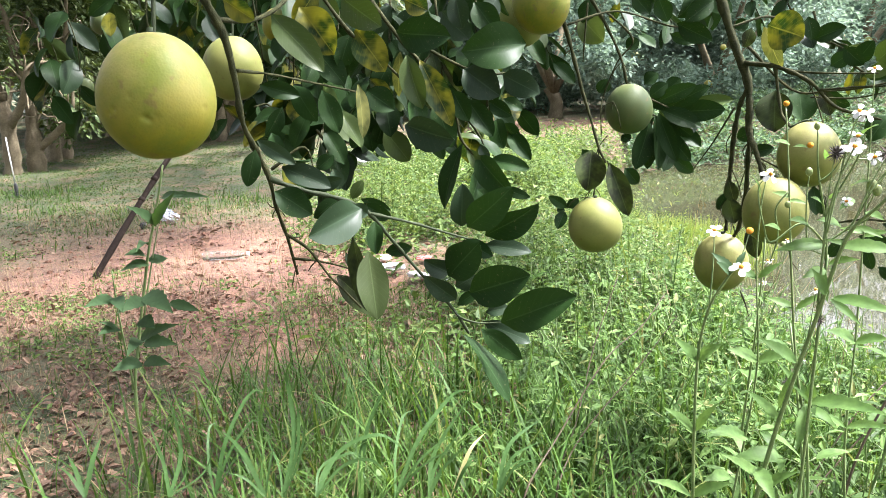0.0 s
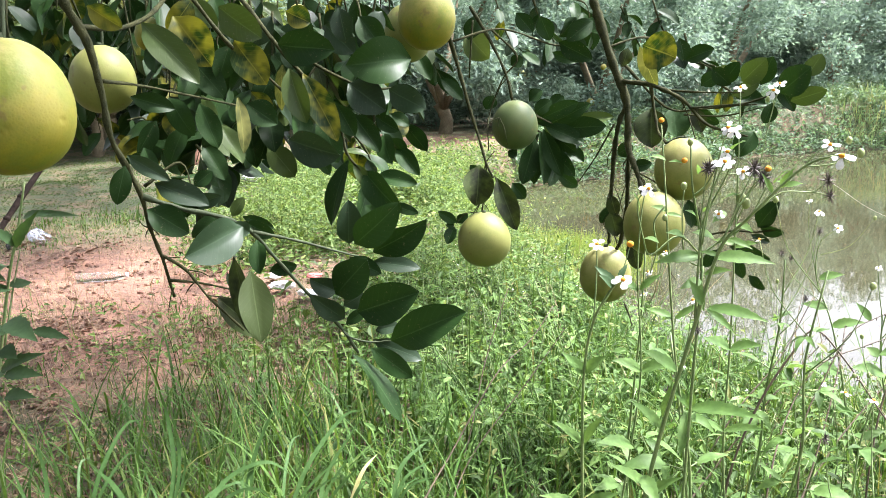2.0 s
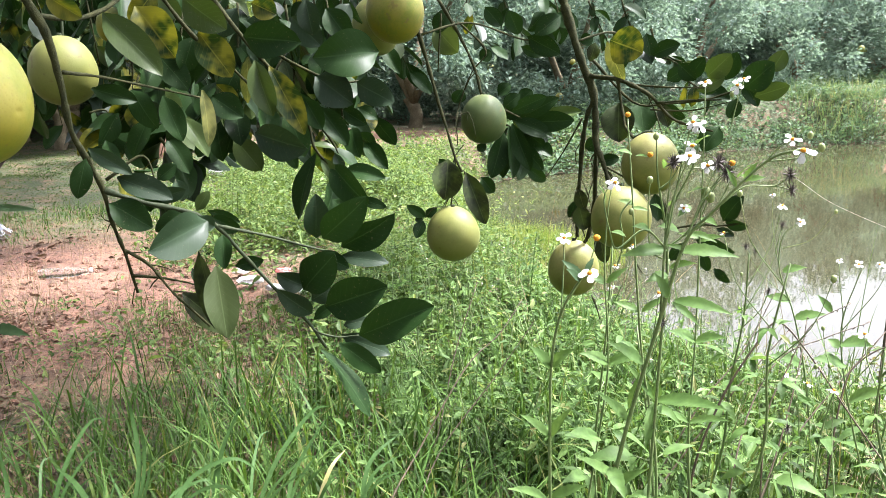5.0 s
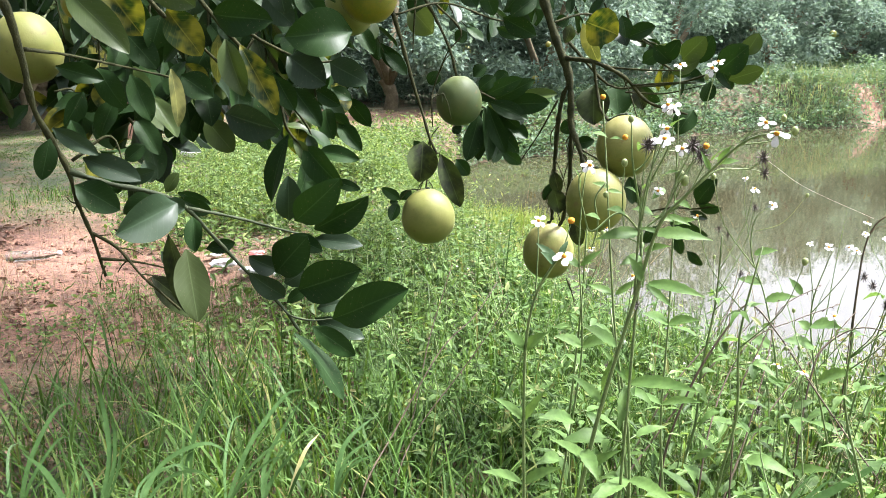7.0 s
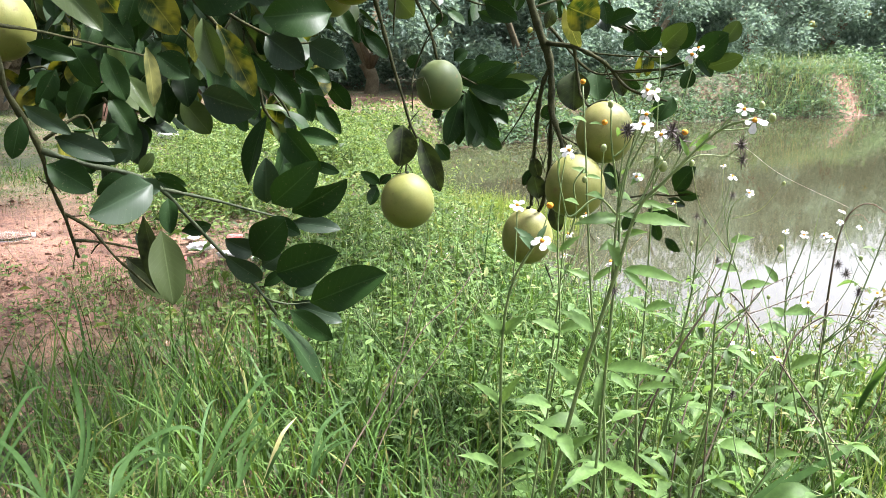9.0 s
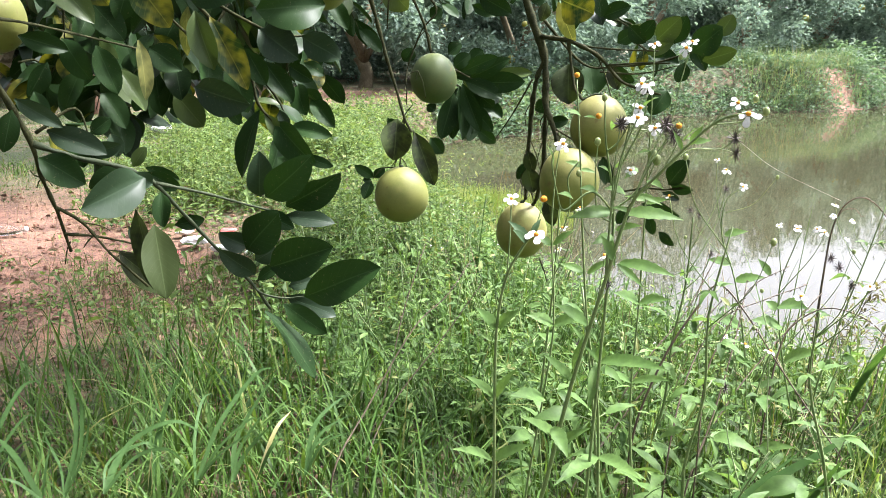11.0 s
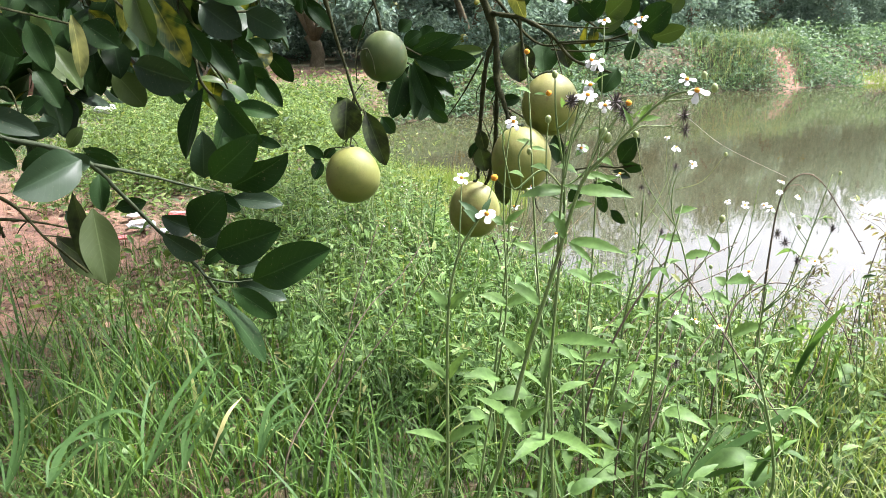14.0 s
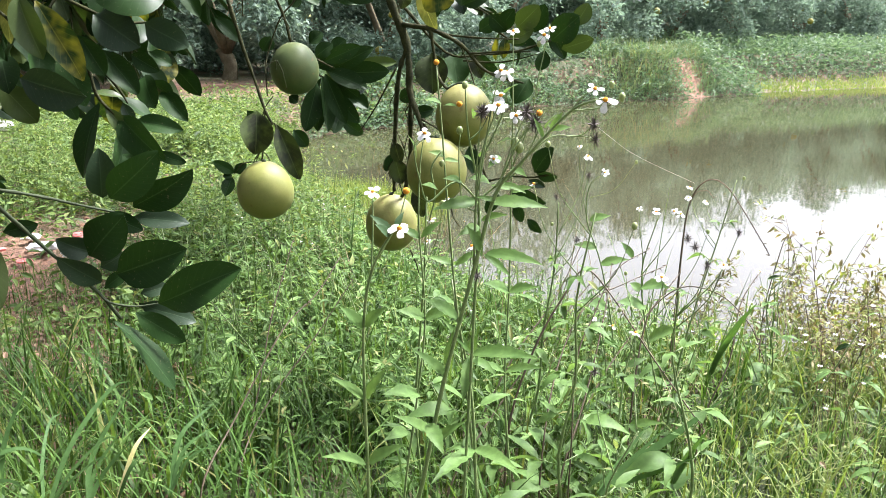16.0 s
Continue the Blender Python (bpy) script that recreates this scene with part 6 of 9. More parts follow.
def patchy(x, y, size=1.0, seed=0.0):
    """Smooth random patches, 0 to 1, about size metres across."""
    total = 0.0
    for k, (scale, share) in enumerate(((1.0, 0.65), (0.42, 0.35))):
        u, v = np.asarray(x) / (size * scale) + 31.7 * seed + 9 * k, np.asarray(y) / (size * scale) - 17.3 * seed
        iu, iv = np.floor(u), np.floor(v)
        fu, fv = u - iu, v - iv
        fu, fv = fu * fu * (3 - 2 * fu), fv * fv * (3 - 2 * fv)
        h = lambda a, b: np.mod(np.sin(a * 127.1 + b * 311.7 + 1.7 * k) * 43758.5453, 1.0)
        total = total + share * ((h(iu, iv) * (1 - fu) + h(iu + 1, iv) * fu) * (1 - fv) + (h(iu, iv + 1) * (1 - fu) + h(iu + 1, iv + 1) * fu) * fv)
    return np.clip((total - 0.5) * 1.7 + 0.5, 0, 1)


def grass_patch(name, label, spots, h0, h1, w0, w1, mat, bend=1.1, lean=0.35, levels=4):
    n = len(spots)
    h = rng.uniform(h0, h1, n) * rng.uniform(0.7, 1.1, n)
    v, f = blades(spots, h, rng.uniform(w0, w1, n), np.abs(rng.normal(0, lean, n)), rng.uniform(0, 2 * math.pi, n), rng.uniform(0.1, bend, n), levels)
    return tagged(new(name, mesh_of(name, v, f, mat, smooth=False)), label, "grass", kind="stuff")


def leaf_patch(name, label, spots, h0, h1, l0, l1, mat, category="weeds", ratio=(0.4, 0.6), tilt=0.1, make=leaflets):
    n = len(spots)
    p = spots.copy()
    p[:, 2] += rng.uniform(h0, h1, n) * rng.uniform(0.3, 1.0, n)
    L = rng.uniform(l0, l1, n)
    v, f = make(p, L, L * rng.uniform(*ratio, n), rng.uniform(0, 2 * math.pi, n), rng.normal(tilt, 0.45, n), rng.normal(0, 0.35, n))
    return tagged(new(name, mesh_of(name, v, f, mat, smooth=False)), label, category, kind="stuff")


land = lambda x, y: step(-0.02, 0.12, shore_gap(x, y))
# long fresh grass at the camera's feet
tuft = lambda x, y: land(x, y) * (0.25 + 0.75 * patchy(x, y, 0.28)) * (1 - step(0.15, 0.8, x)) * (1 - step(1.9, 2.6, y - 0.3 * x)) * (0.05 + 0.95 * step(-1.3, -0.6, x + 0.25 * (y - 1.5)))
grass_patch("long_grass", "long fresh green grass with bowed blades", scatter(17000, -2.3, 0.9, 0.9, 2.9, tuft), 0.12, 0.38, 0.003, 0.0085, M_GRASS, 2.5, 0.45, 6)
grass_patch("fine_grass", "thin low grass between the longer blades", scatter(52000, -2.4, 3.2, 0.5, 3.1, lambda x, y: land(x, y) * (0.35 + 0.65 * patchy(x, y, 0.35, 2.0)) * (0.10 + 0.90 * step(-1.2, -0.4, x + 0.25 * (y - 1.6))) * (1 - 0.8 * step(0.05, 0.5, x))), 0.04, 0.15, 0.0015, 0.004, M_GRASS, 1.2, 0.5, 3)
grass_patch("dry_grass", "dry straw-coloured grass lying on the earth", scatter(7000, -3.2, 0.4, 0.9, 3.2, lambda x, y: land(x, y) * (0.3 + 0.7 * patchy(x, y, 0.4, 4.0)) * (1 - 0.82 * step(-1.1, -0.5, x))), 0.05, 0.16, 0.0012, 0.003, M_STRAW, 0.5, 1.45, 3)
grass_patch("orchard_grass", "short patchy grass on the orchard floor", scatter(24000, -9.0, 0.0, 3.2, 12.0, lambda x, y: land(x, y) * grown(x, y) ** 1.3 * (0.35 + 0.75 * patchy(x, y, 0.5, 1.0))), 0.012, 0.035, 0.003, 0.006, M_GRASS_SHORT, 0.9, 1.0, 2)
grass_patch("shore_grass", "bright yellow-green grass on the low spit", scatter(16000, -0.2, 1.25, 3.7, 6.3, lambda x, y: step(-0.12, 0.05, shore_gap(x, y)) * step(0.1, 0.45, x)), 0.06, 0.20, 0.002, 0.005, M_MEADOW, 0.6, 0.25, 3)
grass_patch("far_shore_grass", "bright green strip of grass at the far water's edge", scatter(60000, 9.0, 22.0, 13.9, 20.0, lambda x, y: step(9.5, 10.3, x) * step(-0.05, 0.1, shore_gap(x, y)) * (1 - step(0.5, 0.9, shore_gap(x, y)))), 0.04, 0.10, 0.014, 0.026, M_MEADOW, 0.6, 0.3, 2)
def leaf_mounds(name, label, spots, height, l0, l1, mat, category="weeds", make=leaflets):
    """Leaves set towards the outside of rounded mounds."""
    n = len(spots)
    p = spots.copy()
    p[:, 2] += height(p[:, 0], p[:, 1]) * rng.uniform(0, 1, n) ** 0.6
    L = rng.uniform(l0, l1, n)
    v, f = make(p, L, L * rng.uniform(0.4, 0.62, n), rng.uniform(0, 2 * math.pi, n), rng.normal(0.2, 0.4, n), rng.normal(0, 0.35, n))
    return tagged(new(name, mesh_of(name, v, f, mat, smooth=False)), label, category, kind="stuff")


mound = lambda x, y: (0.04 + 0.62 * np.clip(1.6 * patchy(x, y, 0.45, 5.0) * patchy(x, y, 1.0, 1.5), 0, 1)) * (1 - 0.85 * step(-0.5, 0.0, x) * (1 - step(6.3, 7.0, y))) * (1 - 0.65 * step(5.0, 6.8, y))
# leafy cover between the path and the pond
litter_free = lambda x, y: 1 - np.exp(-(((x + 0.9) / 0.33) ** 2) - ((y - 3.3) / 0.3) ** 2)
cover = lambda x, y: litter_free(x, y) * land(x, y) * step(-1.5, -0.5, x + 0.22 * (y - 3.0)) * (0.10 + 0.90 * patchy(x, y, 0.3, 3.0) ** 1.6) * np.clip(grown(x, y) + 0.1, 0, 1) * (1 - 0.92 * (1 - step(0.0, 0.7, np.abs(y - 5.0) - 0.45)) * step(0.0, 0.35, x)) * (1 - 0.8 * (1 - step(0.0, 0.5, x)) * (1 - step(1.8, 2.4, y)))
leaf_patch("ground_cover", "low leafy green weeds covering the bank", scatter(90000, -2.2, 3.0, 0.7, 6.5, cover), 0.01, 0.15, 0.014, 0.042, M_COVER)
tall = lambda x, y: litter_free(x, y) * land(x, y) * step(-1.7, -0.7, x + 0.28 * (y - 3.0)) * (0.3 + 0.7 * patchy(x, y, 0.3, 5.0)) * (1 - step(2.2, 3.2, shore_gap(x, y))) * (1 - 0.95 * (1 - step(0.0, 0.7, np.abs(y - 5.0) - 0.45)) * step(0.0, 0.35, x)) * (1 - (1 - step(0.0, 0.5, x)) * (1 - step(2.0, 2.6, y)))
leaf_mounds("weed_clumps", "taller mounds of leafy weeds", scatter(42000, -2.6, 2.8, 1.9, 9.4, tall), mound, 0.018, 0.055, M_COVER)
def shoots(name, label, spots, h0, h1, count, l0, l1, mat, make=leaflets, ratio=(0.3, 0.5)):
    """Upright leafy shoots: small leaves set round thin stems, the longest low down."""
    n = len(spots)
    h = rng.uniform(h0, h1, n) * (0.35 + 0.95 * patchy(spots[:, 0], spots[:, 1], 0.6, 5.5)) * (1 - 0.62 * step(5.0, 6.8, spots[:, 1]))
    lean = rng.normal(0, 0.22, (n, 2)) * h[:, None]
    s = np.tile(np.linspace(0.12, 1.0, count), n) + rng.normal(0, 0.03, n * count)
    k = np.repeat(np.arange(n), count)
    p = spots[k] + np.stack([lean[k, 0] * s * s, lean[k, 1] * s * s, h[k] * s], 1)
    head = np.tile(np.arange(count) * 2.4, n) + rng.uniform(0, 6.28, n)[k] + rng.normal(0, 0.3, n * count)
    L = rng.uniform(l0, l1, n * count) * (1.2 - 0.6 * s)
    v, f = make(p, L, L * rng.uniform(*ratio, n * count), head, rng.normal(0.3, 0.35, n * count), rng.normal(0, 0.35, n * count))
    stem_v, stem_f = blades(spots, h, np.full(n, 0.0028), np.abs(rng.normal(0, 0.1, n)), rng.uniform(0, 6.28, n), rng.uniform(0, 0.25, n), 2)
    return tagged(new(name, mesh_of(name, *join((v, f), (stem_v, stem_f)), mat, smooth=False)), label, "weeds", kind="stuff")


shoots("bushy_weeds", "bushy fine-leaved weeds between the path and the pond", scatter(12000, -2.6, 0.6, 3.0, 9.2, lambda x, y: tall(x, y) * np.clip(2.8 * patchy(x, y, 0.6, 5.5) - 0.9, 0, 1)), 0.16, 0.46, 20, 0.022, 0.05, M_COVER, simple_leaves)
shoots("bank_shoots", "thin upright weeds with small bright leaves", scatter(2500, -0.7, 1.6, 1.5, 3.6, lambda x, y: land(x, y) * step(-0.6, -0.1, x + 0.2 * (y - 2)) * (0.2 + 0.8 * patchy(x, y, 0.25, 13.0)) * (1 - 0.85 * step(0.3, 0.7, x))), 0.12, 0.32, 13, 0.024, 0.055, M_WEED, leaflets)
leaf_patch("far_ground_cover", "weeds along the far end of the pond", scatter(90000, -4.0, 4.5, 6.3, 12.5, lambda x, y: land(x, y) * (1 - step(1.6, 2.6, shore_gap(x, y))) * grown(x, y) ** 2 * (0.3 + 0.7 * patchy(x, y, 0.5, 6.0))), 0.02, 0.22, 0.025, 0.065, M_COVER, make=simple_leaves)
leaf_mounds("bank_bushes", "rough green undergrowth on the pond bank", scatter(170000, 0.2, 13.0, 9.2, 17.8, lambda x, y: step(-0.08, 0.05, shore_gap(x, y)) * (1 - step(1.6, 2.8, shore_gap(x, y))) * (0.3 + 0.7 * patchy(x, y, 0.7, 2.5)) * (0.3 + 0.7 * grown(x, y)) * (1 - step(8.5, 9.0, x))), lambda x, y: 0.08 + 0.28 * patchy(x, y, 0.55, 2.5), 0.05, 0.10, M_BUSH, "bushes", simple_leaves)
leaf_patch("far_bank_bushes", "green undergrowth below the far trees", scatter(85000, 8.2, 24.0, 14.0, 22.5, lambda x, y: step(0.5, 0.9, shore_gap(x, y) + 1.2 * (1 - step(9.3, 10.1, x))) * (1 - step(4.2, 5.6, shore_gap(x, y)))), 0.05, 0.55, 0.06, 0.13, M_BUSH, "bushes", make=simple_leaves)
grass_patch("reeds", "tall reed grass leaning over the pond bank", scatter(9000, 5.0, 8.6, 12.4, 16.0, lambda x, y: step(0.0, 0.1, shore_gap(x, y)) * (1 - step(0.8, 1.4, shore_gap(x, y))) * step(5.2, 6.4, x) * (1 - step(8.0, 8.5, x)) * (0.12 + 0.88 * grown(x, y))), 0.25, 0.55, 0.006, 0.014, M_REED, 1.6, 0.45, 4)
leaf_patch("orchard_clover", "low small-leaved green cover on the orchard floor", scatter(240000, -8.0, -0.4, 2.6, 11.5, lambda x, y: land(x, y) * grown(x, y) ** 1.6 * (0.15 + 0.85 * patchy(x, y, 0.45, 1.0)) * (1 - 0.5 * step(7.0, 10.0, y))), 0.004, 0.035, 0.010, 0.028, M_GRASS_SHORT, make=simple_leaves)
leaf_patch("earth_weeds", "small green weeds scattered over the bare earth", scatter(34000, -3.4, -0.3, 1.0, 3.6, lambda x, y: land(x, y) * np.clip(2.6 * patchy(x, y, 0.28, 19.0) - 1.5 + 0.8 * (1 - step(1.6, 2.4, y)), 0, 1)), 0.004, 0.06, 0.008, 0.03, M_COVER)
# fallen leaves and straw on the bare earth
def dry_leaves():
    s = scatter(13000, -3.8, -0.2, 1.4, 5.5, lambda x, y: land(x, y) * (0.12 + 0.88 * patchy(x, y, 0.33, 0.7) ** 3))
    s[:, 2] += 0.008
    L = 0.010 + 0.050 * rng.uniform(0, 1, len(s)) ** 2.6
    v, f = leaflets(s, L, L * rng.uniform(0.3, 0.6, len(s)), rng.uniform(0, 6.28, len(s)), rng.normal(0.05, 0.2, len(s)), rng.normal(0, 0.5, len(s)))
    tagged(new("fallen_leaves", mesh_of("fallen_leaves", v, f, M_DRY, smooth=False)), "brown fallen leaves scattered over the bare earth", "leaves", kind="stuff")


dry_leaves()
grass_patch("bank_grass", "grass and young weeds at the foot of the flowering weeds", scatter(15000, 0.1, 2.4, 0.7, 2.6, lambda x, y: step(0.0, 0.1, shore_gap(x, y)) * (1 - 0.5 * step(0.6, 0.8, x / y)) * (0.3 + 0.7 * patchy(x, y, 0.22, 23.0))), 0.08, 0.26, 0.002, 0.006, M_GRASS, 1.8, 0.5, 4)
grass_patch("pale_bank_grass", "light yellow-green grass on the open bank", scatter(7000, 0.5, 2.0, 0.5, 2.0, lambda x, y: step(0.05, 0.15, shore_gap(x, y)) * step(0.5, 0.75, x / y) * (0.25 + 0.75 * patchy(x, y, 0.2, 27.0))), 0.10, 0.32, 0.002, 0.006, M_MEADOW, 2.2, 0.5, 4)
leaf_patch("reddish_weeds", "low weeds with small reddish-brown leaves at the water's edge", scatter(15000, 0.7, 3.0, 0.8, 2.8, lambda x, y: step(-0.1, 0.0, shore_gap(x, y)) * (1 - step(0.35, 0.65, shore_gap(x, y)) * (1 - 0.45 * step(0.6, 0.85, x / y))) * patchy(x, y, 0.25, 8.0)), 0.02, 0.20, 0.008, 0.024, M_REDWEED)
grass_patch("earth_straw", "dry straw and thin roots on the bare earth", scatter(26000, -3.8, -0.2, 1.2, 5.0, lambda x, y: land(x, y) * patchy(x, y, 0.5, 9.0)), 0.03, 0.13, 0.001, 0.003, M_STRAW, 0.3, 1.45, 2)
grass_patch("orchard_tufts", "green grass tufts at the edge of the bare earth", scatter(16000, -5.0, -1.2, 1.8, 5.8, lambda x, y: land(x, y) * np.clip(2.4 * patchy(x, y, 0.5, 12.0) - 1.25, 0, 1) * (0.03 + 0.97 * grown(x, y) ** 2)), 0.04, 0.13, 0.003, 0.007, M_GRASS, 1.6, 0.6, 3)
leaf_patch("shore_fringe", "leafy fringe hanging over the far waterline", scatter(80000, 0.2, 9.0, 8.8, 16.5, lambda x, y: (1 - step(8.5, 8.9, x)) * (0.15 + 0.85 * grown(x, y)) * step(-0.14, -0.02, shore_gap(x, y)) * (1 - step(0.2, 0.45, shore_gap(x, y)))), 0.0, 0.22, 0.03, 0.08, M_BUSH, "bushes", make=simple_leaves)
leaf_patch("leaf_litter", "dark dry leaf litter at the edge of the grass", scatter(20000, -2.8, -0.2, 1.0, 2.9, lambda x, y: patchy(x, y, 0.3, 15.0)), 0.0, 0.03, 0.010, 0.04, M_DRY, "leaves", tilt=0.0)
grass_patch("shore_stalks", "thin grass stalks standing among the weeds by the water", scatter(1700, -0.1, 2.9, 0.8, 3.4, lambda x, y: step(0.0, 0.1, shore_gap(x, y)) * (1 - step(0.9, 1.4, shore_gap(x, y))) * step(0.95, 1.05, x * x + y * y) * patchy(x, y, 0.2, 21.0)), 0.18, 0.55, 0.0018, 0.005, M_GRASS, 0.9, 0.4, 5)
grass_patch("dry_stalks", "dry brown stalks among the weeds by the water", scatter(420, 0.1, 2.9, 0.8, 3.2, lambda x, y: step(0.0, 0.1, shore_gap(x, y)) * (1 - step(0.9, 1.4, shore_gap(x, y))) * step(0.95, 1.05, x * x + y * y)), 0.3, 0.62, 0.0014, 0.0028, M_STRAW, 1.3, 0.6, 5)

# ---- flowering weeds on the bank ----
def blade_mesh(base, tip, width, face, nu=6, nv=2, droop=0.12, fold=0.2, teeth=0.0, petal=False):
    """Verts and faces of a pointed, folded leaf."""
    b, t = np.array(base, float), np.array(tip, float)
    L = np.linalg.norm(t - b)
    a = (t - b) / L
    n = np.array(face, float) - (np.array(face) @ a) * a
    n /= np.linalg.norm(n) + 1e-9
    s = np.cross(n, a)
    verts = []
    for i in range(nu + 1):
        u = i / nu
        w = width * 0.5 * max(0.03, math.sin(math.pi * min(1, u * 0.98 + 0.02) ** 0.72)) * (1 + (teeth if i % 2 else -teeth))
        if petal:
            w = width * 0.5 * (0.35 + 0.65 * min(1, u * 1.7)) * (1 - 0.45 * max(0, (u - 0.7) / 0.3) ** 2)
        for j in range(nv + 1):
            v = j / nv * 2 - 1
            verts.append(b + a * L * u + s * w * v + n * (fold * abs(v) * w - droop * L * (u - 0.3) ** 2))
    faces = [(i * (nv + 1) + j, i * (nv + 1) + j + 1, (i + 1) * (nv + 1) + j + 1, (i + 1) * (nv + 1) + j) for i in range(nu) for j in range(nv)]
    return verts, faces


def weed_leaf(parent, base, tip, width, face, mat):
    part("leaf", mesh_of("leaf", *blade_mesh(base, tip, width * 0.72, face, 12, 4, 0.25, 0.25, 0.09), mat), parent)


def frame_of(n):
    n = np.array(n, float) / np.linalg.norm(n)
    u = np.cross(n, (0.3, 0.9, 0.2)); u /= np.linalg.norm(u)
    return n, u, np.cross(n, u)


def bloom(parent, c, face, kind, size):
    """A flower head, a bare disc, a bud or a star of seeds at the end of a stalk."""
    c = np.array(c)
    n, u, v = frame_of(face)
    size = size * (1.0 if kind == "seed" else 0.68)
    if kind == "flower":
        petals = []
        a0 = rng.uniform(0, 6.28)
        for k in range(5 if rng.uniform() < 0.7 else 4):
            a = a0 + 2 * math.pi * k / 5 + rng.uniform(-0.12, 0.12)
            d = (math.cos(a) * u + math.sin(a) * v + n * rng.uniform(-0.55, 0.3)) * rng.uniform(0.75, 1.1)
            petals.append(blade_mesh(c + d * size * 0.2, c + d * size * 1.15, size * 0.72, n, 5, 2, 0.25, -0.12, 0.0, True))
        head = part("flower", mesh_of("flower", *join(*petals), M_PETAL), parent, "small white flower")
        part("flower_disc", mesh_of("flower_disc", *ball(c + n * size * 0.08, size * 0.29, 9, 6, 0.8), M_DISC), head, "orange-yellow disc")
    elif kind == "disc":
        part("flower_disc", mesh_of("flower_disc", *ball(c, size, 9, 6, 0.95), M_DISC), parent, "orange flower head without petals")
    elif kind == "bud":
        part("bud", mesh_of("bud", *ball(c, size, 8, 6, 1.3), M_BUD), parent)
    else:
        sv, sf = ball((0, 0, 0), 1.0, 14, 11, 1.0)
        sv = np.array(sv)
        for i in range(len(sv)):
            ring, k = divmod(i, 14)
            spike = (ring + k) % 2 == 0 and ring % 2 == 1
            sv[i] = sv[i] * size * (rng.uniform(0.9, 1.15) if spike else 0.16) + rng.normal(0, size * 0.03, 3)
        part("seed_head", mesh_of("seed_head", sv + c, sf, M_SEED, smooth=False), parent, "black star of seed needles")


def culm(points, r, mat, label):
    root = thing("grass_culm", points[0], label, "grass", "bowed culms")
    part("stalk", mesh_of("stalk", *tube(points, r, r * 0.45, 5, 0.05, 6), mat), root)
    line = smooth_line(points, 6)
    spikes = []
    for p in line[int(len(line) * 0.62):]:
        d = rng.normal(0, 1, 3) * 0.5 + np.array([0, 0, -0.4])
        spikes.append(tube([p, p + d * 0.006], r * 0.8, r * 0.3, 4, 0, 1))
    part("seed_spike", mesh_of("seed_spike", *join(*spikes), mat), root, kind="stuff")


def wide_blade(points, width, mat):
    line = smooth_line(points, 6)
    n = len(line)
    verts, faces = [], []
    for i, p in enumerate(line):
        t = line[min(i + 1, n - 1)] - line[max(i - 1, 0)]
        s = np.cross(t, (0.15, -0.6, 0.6)); s /= np.linalg.norm(s)
        w = width * 0.5 * (0.7 + 0.3 * math.sin(math.pi * i / (n - 1))) * (1 - (i / (n - 1)) ** 3 * 0.95)
        verts += [p - s * w, p + np.array([0, 0, -0.12 * w]), p + s * w]
    for i in range(n - 1):
        for k in (0, 1):
            faces.append((3 * i + k, 3 * i + k + 1, 3 * i + k + 4, 3 * i + k + 3))
    root = thing("grass_tuft", line[0], "tuft of long flat grass blades on the bank" if mat is M_BLADE else "grass tuft with a yellowed dry blade", "grass", "wide grass tufts")
    part("blade", mesh_of("blade", verts, faces, mat), root)
    for _ in range(3):
        k = rng.uniform(0.5, 0.8)
        q = (np.array(verts) - line[0]) * k
        a = rng.uniform(-0.9, 0.9)
        q = q @ np.array([[math.cos(a), math.sin(a), 0], [-math.sin(a), math.cos(a), 0], [0, 0, 1]]) + line[0]
        part("blade", mesh_of("blade", q, faces, M_BLADE), root)


